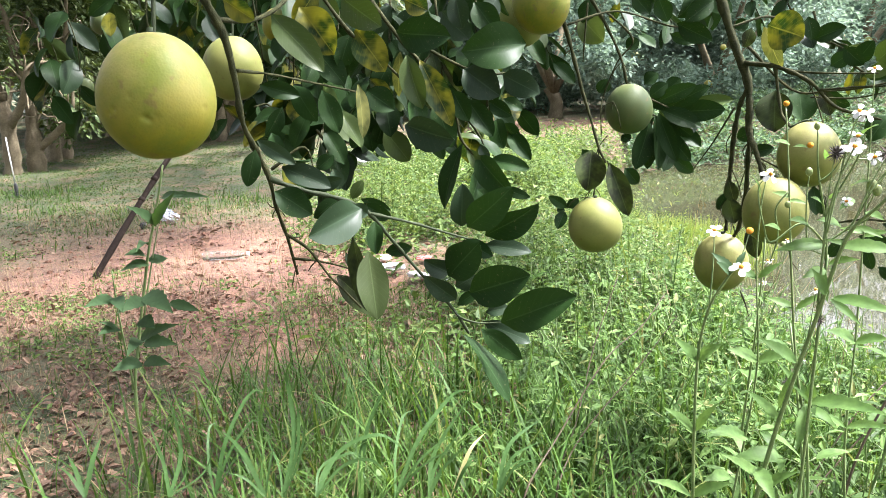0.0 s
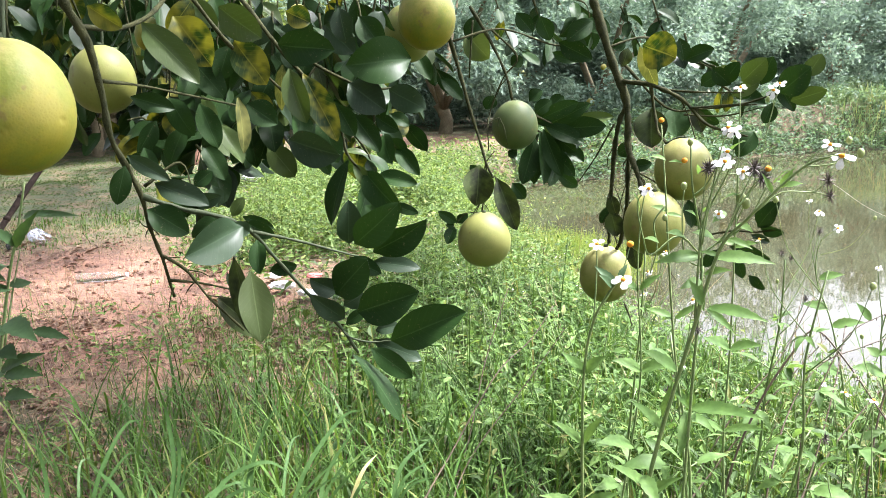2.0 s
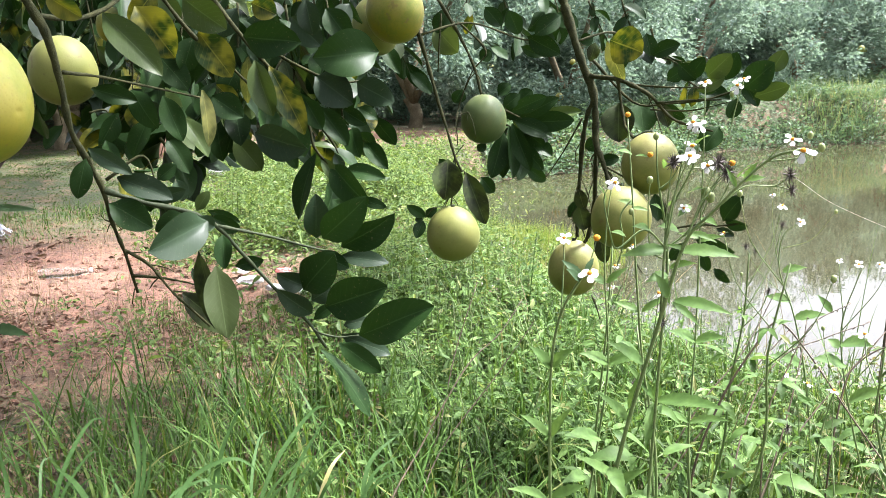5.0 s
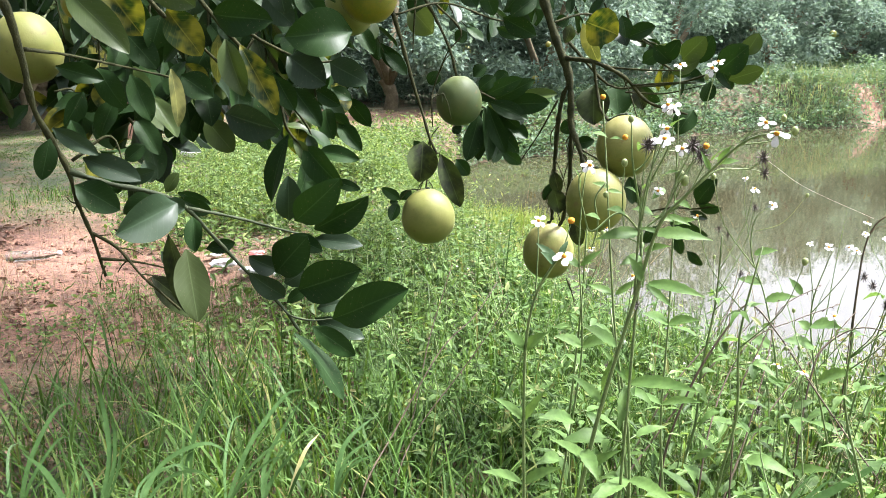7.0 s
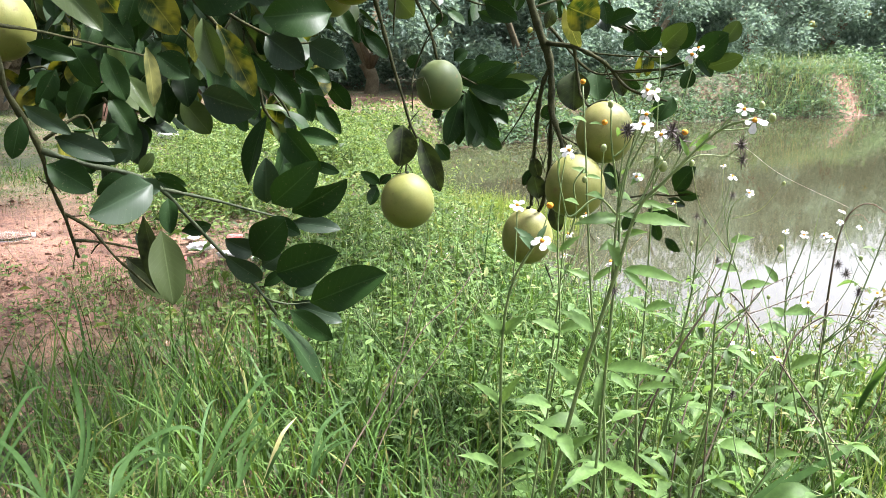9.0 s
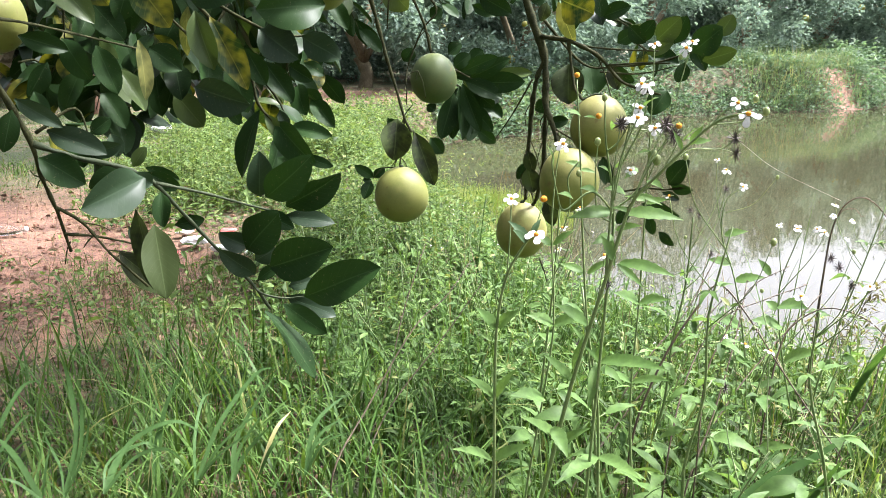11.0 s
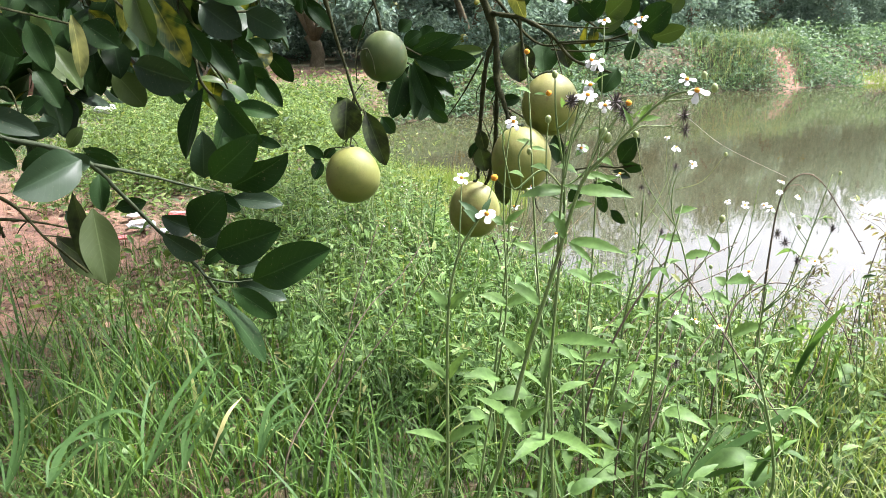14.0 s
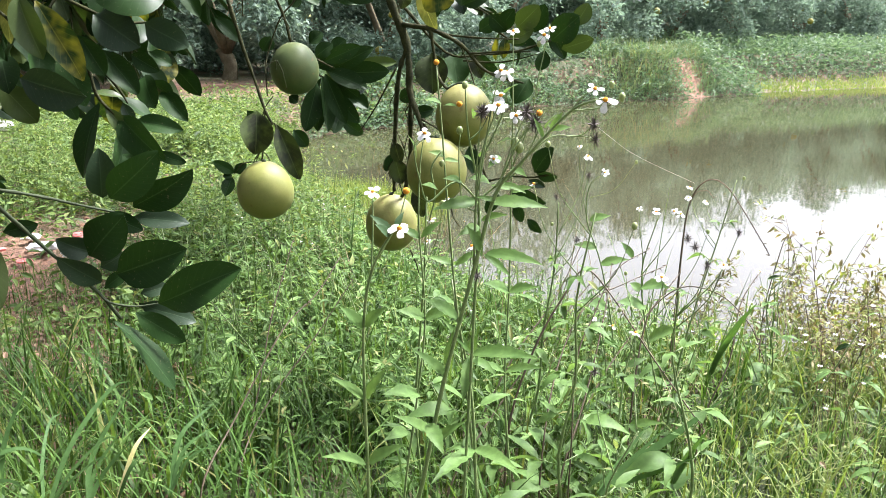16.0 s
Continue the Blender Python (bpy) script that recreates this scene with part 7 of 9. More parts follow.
def bidens(seed, height):
    """A weed at the origin: leaning stem, three-part leaves in pairs, flowers and seed stars on thin stalks."""
    r = np.random.default_rng(seed)
    root = thing("flowering_weed", (0, 0, 0), "leafy green weed with small white flowers", "plant", "weeds on the bank")
    lean = r.normal(0, 0.12, 2)
    pts = [np.array([lean[0] * s * s * height, lean[1] * s * s * height, height * s - 0.02]) + np.append(r.normal(0, 0.008, 2), 0) for s in np.linspace(0, 1, 6)]
    stalks = [tube(pts, 0.0032, 0.0012, 5, 0.05, 3)]
    nodes = np.arange(0.08, height * 0.9, r.uniform(0.065, 0.095))
    for i, z in enumerate(nodes):
        s = z / height
        k = min(4, int(s * 5)); q = pts[k] + (pts[k + 1] - pts[k]) * (s * 5 - k)
        for side in (0, 1):
            a = i * 1.57 + side * math.pi + r.normal(0, 0.3)
            out = np.array([math.cos(a), math.sin(a), 0.45])
            size = r.uniform(0.045, 0.082) * (1.15 - 0.75 * s)
            j = q + out * size * 0.5
            stalks.append(tube([q, j], 0.0011, 0.0008, 4, 0, 2))
            lv = []
            for da, k2 in ((0, 1.0), (0.95, 0.75), (-0.95, 0.75)):
                d = np.array([math.cos(a + da), math.sin(a + da), r.uniform(-0.5, 0.45)])
                L = size * k2 * r.uniform(0.8, 1.35)
                lv.append(blade_mesh(j, j + d * L, L * r.uniform(0.28, 0.42), (r.normal(0, 0.35), r.normal(0, 0.35), 1), 6, 2, r.uniform(0.2, 0.75), 0.25, 0.06))
            part("leaf", mesh_of("leaf", *join(*lv), M_WEED, smooth=True), root)
    heads = []
    for _ in range(r.integers(2, 5)):
        s = r.uniform(0.75, 1.0)
        k = min(4, int(s * 5)); q = pts[k] + (pts[k + 1] - pts[k]) * (s * 5 - k)
        a = r.uniform(0, 6.28); L = r.uniform(0.06, 0.14)
        e = q + np.array([math.cos(a) * 0.55, math.sin(a) * 0.55, 1.0]) * L
        stalks.append(tube([q, (q + e) / 2 + np.array([math.cos(a), math.sin(a), 0]) * L * 0.12, e], 0.0010, 0.0006, 4, 0, 3))
        heads.append(e)
    part("stem", mesh_of("stem", *join(*stalks), M_STEM), root)
    for e in heads:
        kind = ("flower", "flower", "seed", "bud", "bud")[r.integers(0, 5)]
        bloom(root, e, (r.normal(0, .3), r.normal(-.3, .3), 1), kind, r.uniform(0.009, 0.0125) if kind == "flower" else r.uniform(0.007, 0.0095) if kind == "seed" else r.uniform(0.004, 0.006))
    return root


weed_kinds = [bidens(40 + i, h) for i, h in enumerate((0.40, 0.50, 0.58, 0.64, 0.70, 0.46))]
weed_kinds_at = []
for i in range(280):
    y = rng.uniform(0.95, 3.9)
    x = rng.uniform(-0.4, 2.6)
    if shore_gap(x, y) < 0.04 or shore_gap(x, y) > 1.15 or (x < -0.08 and y < 1.9) or (y > 3.2 and x < 0.7) or x * x + y * y < 1.0 or (x > 0.62 * y and rng.uniform() < 0.65):
        continue
    weed_kinds_at.append((x, y))
weed_kinds_at += [(0.30, 1.0), (0.44, 1.12), (0.24, 1.3), (0.58, 1.22), (0.40, 0.94), (0.66, 1.05), (0.50, 1.4)]
for i, (x, y) in enumerate(weed_kinds_at):
    k = i % 6
    size = rng.uniform(0.6, 1.05) * (1.0 if y < 1.5 else 0.5) if i < len(weed_kinds_at) - 7 else rng.uniform(1.0, 1.2)
    m = pose(x, y, float(ground_z(x, y)), 0, 0, rng.uniform(0, 360)) @ Matrix.Scale(size, 4)
    if i < 6:
        weed_kinds[k].matrix_basis = m
    else:
        ob = copy_thing(weed_kinds[k], pose(x, y, float(ground_z(x, y)), 0, 0, rng.uniform(0, 360)))
        ob.scale = (size, size, size)


def fine_weed(seed, height):
    """A thin branching weed at the origin: brown stems, small reddish leaves, tiny white flowers."""
    r = np.random.default_rng(seed)
    root = thing("fine_branching_weed", (0, 0, 0), "thin branching weed with reddish-brown leaves and tiny white flowers", "plant", "reddish weeds by the water")
    stalks, leaf_at, tips = [], [], []
    for _ in range(4):
        a = r.uniform(0, 6.28)
        top = np.array([math.cos(a) * 0.3, math.sin(a) * 0.3, 1.0]) * height * r.uniform(0.7, 1.0)
        mid = top * 0.5 + r.normal(0, 0.03, 3)
        stalks.append(tube([(0, 0, -0.02), mid, top], 0.0017, 0.0007, 4, 0.05, 4))
        for s in np.linspace(0.25, 0.97, 9):
            q = 2 * s * (1 - s) * mid + s * s * top
            b = r.uniform(0, 6.28)
            e = q + np.array([math.cos(b) * 0.7, math.sin(b) * 0.7, r.uniform(0.3, 0.9)]) * height * r.uniform(0.10, 0.24)
            stalks.append(tube([q, (q + e) / 2 + r.normal(0, 0.006, 3), e], 0.0008, 0.0005, 4, 0, 2))
            tips.append(e)
            for u in np.linspace(0.1, 1.0, 12):
                leaf_at.append(q + (e - q) * u + r.normal(0, 0.004, 3))
    part("stem", mesh_of("stem", *join(*stalks), M_STEM_BROWN), root)
    P_ = np.array(leaf_at)
    L_ = r.uniform(0.011, 0.028, len(P_))
    part("leaves", mesh_of("leaves", *leaflets(P_, L_, L_ * r.uniform(0.25, 0.45, len(P_)), r.uniform(0, 6.28, len(P_)), r.normal(0.2, 0.6, len(P_)), r.normal(0, 0.4, len(P_))), M_REDWEED, smooth=False), root, "small reddish-brown leaves", kind="stuff")
    for e in tips[::4]:
        petals = [blade_mesh(e, e + np.array([math.cos(k * 1.26), math.sin(k * 1.26), 0.35]) * 0.0075, 0.0050, (0, 0, 1), 3, 2, 0.1, 0.1, 0.0, True) for k in range(5)]
        part("flower", mesh_of("flower", *join(*petals), M_PETAL), root, "tiny white flower")
    return root


fine_kinds = [fine_weed(90, 0.40), fine_weed(91, 0.52), fine_weed(92, 0.46)]
fine_at = [(1.49, 1.99), (1.66, 1.90), (1.60, 2.06), (1.78, 1.86), (1.72, 2.02), (1.86, 1.76), (1.40, 2.16), (1.56, 1.80), (1.68, 1.74), (1.82, 1.94), (1.94, 1.82), (1.30, 2.22), (1.75, 1.66), (1.60, 1.92), (2.0, 1.70), (1.52, 1.88), (1.64, 1.98), (1.70, 1.82), (1.80, 1.80), (1.88, 1.88), (1.44, 2.06), (1.74, 1.94), (1.62, 1.70), (1.50, 1.70), (1.25, 1.45), (1.35, 1.60), (1.40, 1.30), (1.48, 1.48)]
for i, (x, y) in enumerate(fine_at):
    m = pose(x, y, float(ground_z(x, y)), 0, 0, rng.uniform(0, 360))
    if i < 3:
        fine_kinds[i].matrix_basis = m
    else:
        ob = copy_thing(fine_kinds[i % 3], m)
        ob.scale = (rng.uniform(0.8, 1.15),) * 3


def weed_thicket(count, seed):
    """The mass of stalks and leaves between the single weeds."""
    r = np.random.default_rng(seed)
    pieces_v, leaf_at, leaf_len, leaf_head = [], [], [], []
    made = 0
    while made < count:
        x, y = r.uniform(-0.6, 2.9), r.uniform(0.8, 4.0)
        g = float(shore_gap(x, y))
        if g < 0.03 or g > 1.5 or x * x + y * y < 0.9 or (x < -0.12 and y < 2.0) or (y > 3.2 and x < 0.7) or (x > 0.62 * y and r.uniform() < 0.65):
            continue
        made += 1
        h = r.uniform(0.15, 0.48) * (0.75 if x < 0.3 else 0.95 if y < 1.5 else 0.42) * (0.55 + 0.45 * min(1.0, g / 0.5))
        base = np.array([x, y, float(ground_z(x, y))])
        tip = base + np.array([r.normal(0, 0.22 * h), r.normal(0, 0.22 * h), h])
        bend = (base + tip) / 2 + np.append(r.normal(0, 0.03, 2), 0)
        pieces_v.append(tube([base, bend, tip], 0.0024, 0.0009, 4, 0, 3))
        for s in np.linspace(0.25, 1.0, r.integers(4, 8)):
            p = (1 - s) ** 2 * base + 2 * s * (1 - s) * bend + s * s * tip
            for _ in range(2):
                leaf_at.append(p); leaf_len.append(r.uniform(0.025, 0.065) * (1.15 - 0.5 * s)); leaf_head.append(r.uniform(0, 6.28))
    tagged(new("weed_stalks", mesh_of("weed_stalks", *join(*pieces_v), M_STEM)), "thin green weed stalks standing close together", "weeds", kind="stuff")
    P_, L_ = np.array(leaf_at), np.array(leaf_len)
    v, f = leaflets(P_, L_, L_ * r.uniform(0.24, 0.42, len(L_)), np.array(leaf_head), r.normal(0.15, 0.4, len(L_)), r.normal(0, 0.3, len(L_)))
    tagged(new("weed_leaves", mesh_of("weed_leaves", v, f, M_WEED, smooth=False)), "narrow bright green weed leaves", "weeds", kind="stuff")


weed_thicket(430, 77)
h1 = thing("flowering_weed", (0.163, 0.967, -0.020), "tall weed with white daisy-like flowers and black seed stars", "plant", "weeds on the bank")
part("stem", mesh_of("stem", *tube([(0.163, 0.967, -0.020), (0.166, 0.966, 0.222), (0.185, 0.952, 0.332), (0.209, 0.937, 0.488), (0.240, 0.919, 0.643), (0.261, 0.903, 0.747), (0.285, 0.885, 0.788), (0.333, 0.858, 0.851), (0.363, 0.835, 0.867)], 0.0038, 0.0013, 6, 0.06), M_STEM), h1)
part("side_stem", mesh_of("side_stem", *tube([(0.241, 0.919, 0.656), (0.242, 0.919, 0.736), (0.248, 0.917, 0.800), (0.263, 0.913, 0.850)], 0.0018, 0.0008, 5, 0.06), M_STEM), h1)
part("side_stem", mesh_of("side_stem", *tube([(0.244, 0.918, 0.751), (0.255, 0.926, 0.819), (0.262, 0.924, 0.866), (0.268, 0.922, 0.890)], 0.0013, 0.0007, 5, 0.06), M_STEM), h1)
part("side_stem", mesh_of("side_stem", *tube([(0.295, 0.882, 0.799), (0.321, 0.884, 0.819), (0.354, 0.882, 0.820), (0.368, 0.876, 0.832)], 0.0011, 0.0006, 5, 0.06), M_STEM), h1)
part("side_stem", mesh_of("side_stem", *tube([(0.345, 0.886, 0.819), (0.360, 0.880, 0.819), (0.371, 0.875, 0.816)], 0.0008, 0.0005, 5, 0.06), M_STEM), h1)
part("side_stem", mesh_of("side_stem", *tube([(0.261, 0.903, 0.747), (0.282, 0.907, 0.808), (0.299, 0.913, 0.843)], 0.0012, 0.0006, 5, 0.06), M_STEM), h1)
part("side_stem", mesh_of("side_stem", *tube([(0.280, 0.908, 0.798), (0.297, 0.913, 0.818), (0.306, 0.910, 0.831)], 0.001, 0.0005, 5, 0.06), M_STEM), h1)
part("side_stem", mesh_of("side_stem", *tube([(0.241, 0.919, 0.722), (0.242, 0.919, 0.793), (0.245, 0.918, 0.842)], 0.001, 0.0005, 5, 0.06), M_STEM), h1)
part("side_stem", mesh_of("side_stem", *tube([(0.333, 0.858, 0.851), (0.344, 0.854, 0.867), (0.356, 0.849, 0.875)], 0.001, 0.0006, 5, 0.06), M_STEM), h1)
part("side_stem", mesh_of("side_stem", *tube([(0.333, 0.858, 0.851), (0.362, 0.846, 0.856), (0.382, 0.838, 0.868)], 0.001, 0.0006, 5, 0.06), M_STEM), h1)
bloom(h1, (0.363, 0.835, 0.865), (-0.24, -0.55, 0.80), "flower", 0.017)
bloom(h1, (0.356, 0.849, 0.876), (-0.23, -0.55, 0.80), "flower", 0.012)
bloom(h1, (0.264, 0.913, 0.852), (-0.16, -0.57, 0.80), "flower", 0.015)
bloom(h1, (0.268, 0.922, 0.891), (-0.17, -0.58, 0.79), "flower", 0.013)
bloom(h1, (0.368, 0.876, 0.833), (-0.23, -0.54, 0.81), "seed", 0.0125)
bloom(h1, (0.371, 0.875, 0.816), (-0.23, -0.54, 0.81), "seed", 0.0115)
bloom(h1, (0.298, 0.913, 0.844), (-0.18, -0.56, 0.81), "seed", 0.012)
bloom(h1, (0.306, 0.910, 0.832), (-0.19, -0.56, 0.81), "seed", 0.0125)
bloom(h1, (0.245, 0.918, 0.843), (-0.15, -0.57, 0.81), "seed", 0.012)
bloom(h1, (0.383, 0.837, 0.868), (-0.25, -0.54, 0.80), "bud", 0.006)
bloom(h1, (0.372, 0.842, 0.881), (-0.24, -0.55, 0.80), "bud", 0.005)
weed_leaf(h1, (0.253, 0.905, 0.676), (0.306, 0.857, 0.678), 0.0236, (-0.40, -0.40, 0.82), M_WEED)
weed_leaf(h1, (0.251, 0.906, 0.673), (0.282, 0.887, 0.650), 0.0149, (0.04, -0.74, 0.67), M_WEED)
weed_leaf(h1, (0.246, 0.907, 0.678), (0.229, 0.902, 0.711), 0.0194, (0.47, -0.88, 0.10), M_WEED)
weed_leaf(h1, (0.211, 0.937, 0.516), (0.220, 0.935, 0.564), 0.0135, (-0.46, -0.89, 0.05), M_WEED)
weed_leaf(h1, (0.226, 0.933, 0.582), (0.181, 0.922, 0.617), 0.0261, (0.58, -0.60, 0.55), M_WEED)
weed_leaf(h1, (0.212, 0.936, 0.500), (0.172, 0.934, 0.542), 0.0209, (0.53, -0.71, 0.47), M_WEED)
weed_leaf(h1, (0.317, 0.875, 0.826), (0.327, 0.871, 0.849), 0.0133, (-0.67, -0.72, 0.17), M_WEED)
weed_leaf(h1, (0.320, 0.874, 0.828), (0.337, 0.867, 0.833), 0.0126, (-0.41, -0.56, 0.71), M_WEED)
weed_leaf(h1, (0.309, 0.878, 0.819), (0.298, 0.881, 0.842), 0.0091, (0.10, -0.97, 0.21), M_WEED)
weed_leaf(h1, (0.262, 0.903, 0.740), (0.239, 0.909, 0.746), 0.0108, (0.00, -0.66, 0.75), M_WEED)
weed_leaf(h1, (0.270, 0.901, 0.762), (0.293, 0.883, 0.755), 0.0128, (-0.22, -0.58, 0.78), M_WEED)
weed_leaf(h1, (0.200, 0.949, 0.408), (0.148, 0.928, 0.455), 0.0243, (0.69, -0.44, 0.57), M_WEED)
weed_leaf(h1, (0.197, 0.950, 0.394), (0.234, 0.931, 0.435), 0.0212, (-0.76, -0.38, 0.53), M_WEED)
weed_leaf(h1, (0.190, 0.941, 0.430), (0.200, 0.888, 0.418), 0.0288, (-0.16, -0.25, 0.96), M_WEED)
h2 = thing("flowering_weed", (0.098, 0.865, -0.020), "tall weed with white daisy-like flowers and black seed stars", "plant", "weeds on the bank")
part("stem", mesh_of("stem", *tube([(0.098, 0.865, -0.020), (0.098, 0.864, 0.300), (0.101, 0.854, 0.384), (0.097, 0.844, 0.516), (0.096, 0.834, 0.622), (0.105, 0.823, 0.687), (0.125, 0.810, 0.731), (0.132, 0.809, 0.735)], 0.0026, 0.001, 6, 0.06), M_STEM), h2)
part("side_stem", mesh_of("side_stem", *tube([(0.104, 0.823, 0.682), (0.107, 0.833, 0.731), (0.108, 0.843, 0.766)], 0.0011, 0.0007, 5, 0.06), M_STEM), h2)
part("side_stem", mesh_of("side_stem", *tube([(0.112, 0.822, 0.701), (0.134, 0.829, 0.738), (0.144, 0.838, 0.767)], 0.001, 0.0006, 5, 0.06), M_STEM), h2)
bloom(h2, (0.131, 0.799, 0.738), (-0.09, -0.53, 0.84), "flower", 0.0155)
bloom(h2, (0.108, 0.843, 0.768), (0.12, -0.55, 0.83), "flower", 0.012)
bloom(h2, (0.144, 0.838, 0.769), (-0.09, -0.55, 0.83), "disc", 0.006)
weed_leaf(h2, (0.125, 0.810, 0.730), (0.104, 0.823, 0.749), 0.0142, (0.11, -0.76, 0.64), M_WEED_DULL)
weed_leaf(h2, (0.122, 0.811, 0.727), (0.108, 0.802, 0.743), 0.0159, (0.75, -0.56, 0.35), M_WEED_DULL)
weed_leaf(h2, (0.128, 0.810, 0.736), (0.138, 0.818, 0.752), 0.0095, (-0.26, -0.77, 0.58), M_WEED_DULL)
weed_leaf(h2, (0.096, 0.834, 0.615), (0.072, 0.826, 0.646), 0.0211, (0.66, -0.66, 0.35), M_WEED)
weed_leaf(h2, (0.096, 0.834, 0.618), (0.117, 0.821, 0.644), 0.0220, (-0.79, -0.44, 0.42), M_WEED)
weed_leaf(h2, (0.097, 0.844, 0.523), (0.064, 0.827, 0.561), 0.0187, (0.76, -0.46, 0.46), M_WEED)
weed_leaf(h2, (0.097, 0.844, 0.523), (0.117, 0.832, 0.566), 0.0167, (-0.79, -0.58, 0.20), M_WEED)
weed_leaf(h2, (0.099, 0.854, 0.432), (0.051, 0.808, 0.480), 0.0229, (0.73, -0.07, 0.68), M_WEED)
weed_leaf(h2, (0.099, 0.854, 0.432), (0.137, 0.829, 0.470), 0.0232, (-0.76, -0.26, 0.59), M_WEED)
h3 = thing("flowering_weed", (0.274, 0.972, -0.020), "tall weed with white daisy-like flowers and black seed stars", "plant", "weeds on the bank")
part("stem", mesh_of("stem", *tube([(0.274, 0.972, -0.020), (0.273, 0.973, 0.214), (0.267, 0.974, 0.309), (0.258, 0.977, 0.445), (0.237, 0.982, 0.563), (0.223, 0.985, 0.690), (0.213, 0.987, 0.803), (0.204, 0.989, 0.892)], 0.0026, 0.0009, 6, 0.06), M_STEM), h3)
bloom(h3, (0.204, 0.989, 0.897), (-0.12, -0.60, 0.79), "disc", 0.0055)
weed_leaf(h3, (0.255, 0.977, 0.512), (0.315, 0.886, 0.548), 0.0325, (-0.58, -0.07, 0.81), M_WEED)
weed_leaf(h3, (0.254, 0.978, 0.507), (0.234, 0.931, 0.464), 0.0227, (-0.18, -0.62, 0.76), M_WEED)
weed_leaf(h3, (0.256, 0.977, 0.510), (0.219, 0.986, 0.561), 0.0171, (0.34, -0.85, 0.39), M_WEED)
weed_leaf(h3, (0.217, 0.987, 0.781), (0.196, 0.991, 0.788), 0.0136, (0.09, -0.70, 0.71), M_WEED)
weed_leaf(h3, (0.215, 0.987, 0.777), (0.236, 0.982, 0.775), 0.0098, (-0.04, -0.65, 0.75), M_WEED)
weed_leaf(h3, (0.230, 0.984, 0.636), (0.196, 0.991, 0.650), 0.0172, (0.15, -0.67, 0.73), M_WEED)
weed_leaf(h3, (0.232, 0.983, 0.636), (0.264, 0.975, 0.662), 0.0150, (-0.60, -0.56, 0.57), M_WEED)
weed_leaf(h3, (0.264, 0.975, 0.365), (0.294, 0.883, 0.394), 0.0292, (-0.43, 0.14, 0.89), M_WEED)
weed_leaf(h3, (0.264, 0.975, 0.365), (0.190, 0.890, 0.383), 0.0291, (0.31, -0.06, 0.95), M_WEED)
weed_leaf(h3, (0.257, 0.977, 0.514), (0.258, 0.977, 0.538), 0.0191, (-0.30, -0.95, 0.00), M_WEED)
h4 = thing("flowering_weed", (0.177, 1.096, -0.020), "tall weed with white daisy-like flowers and black seed stars", "plant", "weeds on the bank")
part("stem", mesh_of("stem", *tube([(0.177, 1.096, -0.020), (0.180, 1.095, 0.200), (0.200, 1.092, 0.387), (0.211, 1.090, 0.521), (0.201, 1.092, 0.663), (0.202, 1.091, 0.747), (0.207, 1.091, 0.794)], 0.0022, 0.0007, 6, 0.06), M_STEM), h4)
bloom(h4, (0.206, 1.091, 0.797), (-0.11, -0.57, 0.81), "flower", 0.013)
weed_leaf(h4, (0.202, 1.091, 0.645), (0.176, 1.096, 0.662), 0.0187, (0.27, -0.72, 0.63), M_WEED)
weed_leaf(h4, (0.204, 1.091, 0.646), (0.232, 1.085, 0.673), 0.0162, (-0.60, -0.62, 0.50), M_WEED)
weed_leaf(h4, (0.211, 1.090, 0.521), (0.169, 1.077, 0.544), 0.0305, (0.54, -0.50, 0.67), M_WEED)
weed_leaf(h4, (0.211, 1.090, 0.521), (0.247, 1.062, 0.545), 0.0299, (-0.67, -0.29, 0.68), M_WEED)
weed_leaf(h4, (0.204, 1.091, 0.397), (0.148, 1.049, 0.428), 0.0372, (0.59, -0.19, 0.78), M_WEED)
h5 = thing("flowering_weed", (0.366, 1.101, -0.020), "tall weed with white daisy-like flowers and black seed stars", "plant", "weeds on the bank")
part("stem", mesh_of("stem", *tube([(0.366, 1.101, -0.020), (0.363, 1.102, 0.169), (0.345, 1.108, 0.376), (0.345, 1.108, 0.550), (0.339, 1.099, 0.720), (0.334, 1.090, 0.828), (0.328, 1.082, 0.932)], 0.0024, 0.0007, 6, 0.06), M_STEM), h5)
part("side_stem", mesh_of("side_stem", *tube([(0.340, 1.099, 0.746), (0.361, 1.092, 0.812), (0.371, 1.089, 0.884), (0.381, 1.085, 0.936)], 0.0011, 0.0006, 5, 0.06), M_STEM), h5)
part("side_stem", mesh_of("side_stem", *tube([(0.371, 1.089, 0.884), (0.375, 1.088, 0.907), (0.374, 1.088, 0.927)], 0.0008, 0.0005, 5, 0.06), M_STEM), h5)
bloom(h5, (0.328, 1.082, 0.935), (-0.18, -0.60, 0.78), "flower", 0.011)
bloom(h5, (0.381, 1.085, 0.939), (-0.21, -0.59, 0.78), "flower", 0.011)
bloom(h5, (0.374, 1.088, 0.930), (-0.20, -0.59, 0.78), "flower", 0.014)
bloom(h5, (0.368, 1.090, 0.918), (-0.20, -0.59, 0.79), "bud", 0.005)
weed_leaf(h5, (0.340, 1.099, 0.712), (0.310, 1.108, 0.719), 0.0155, (-0.02, -0.66, 0.75), M_WEED)
weed_leaf(h5, (0.340, 1.099, 0.708), (0.365, 1.080, 0.720), 0.0175, (-0.62, -0.39, 0.68), M_WEED)
weed_leaf(h5, (0.345, 1.108, 0.550), (0.303, 1.089, 0.575), 0.0314, (0.60, -0.43, 0.67), M_WEED)
weed_leaf(h5, (0.345, 1.108, 0.550), (0.374, 1.067, 0.573), 0.0285, (-0.70, -0.09, 0.71), M_WEED)
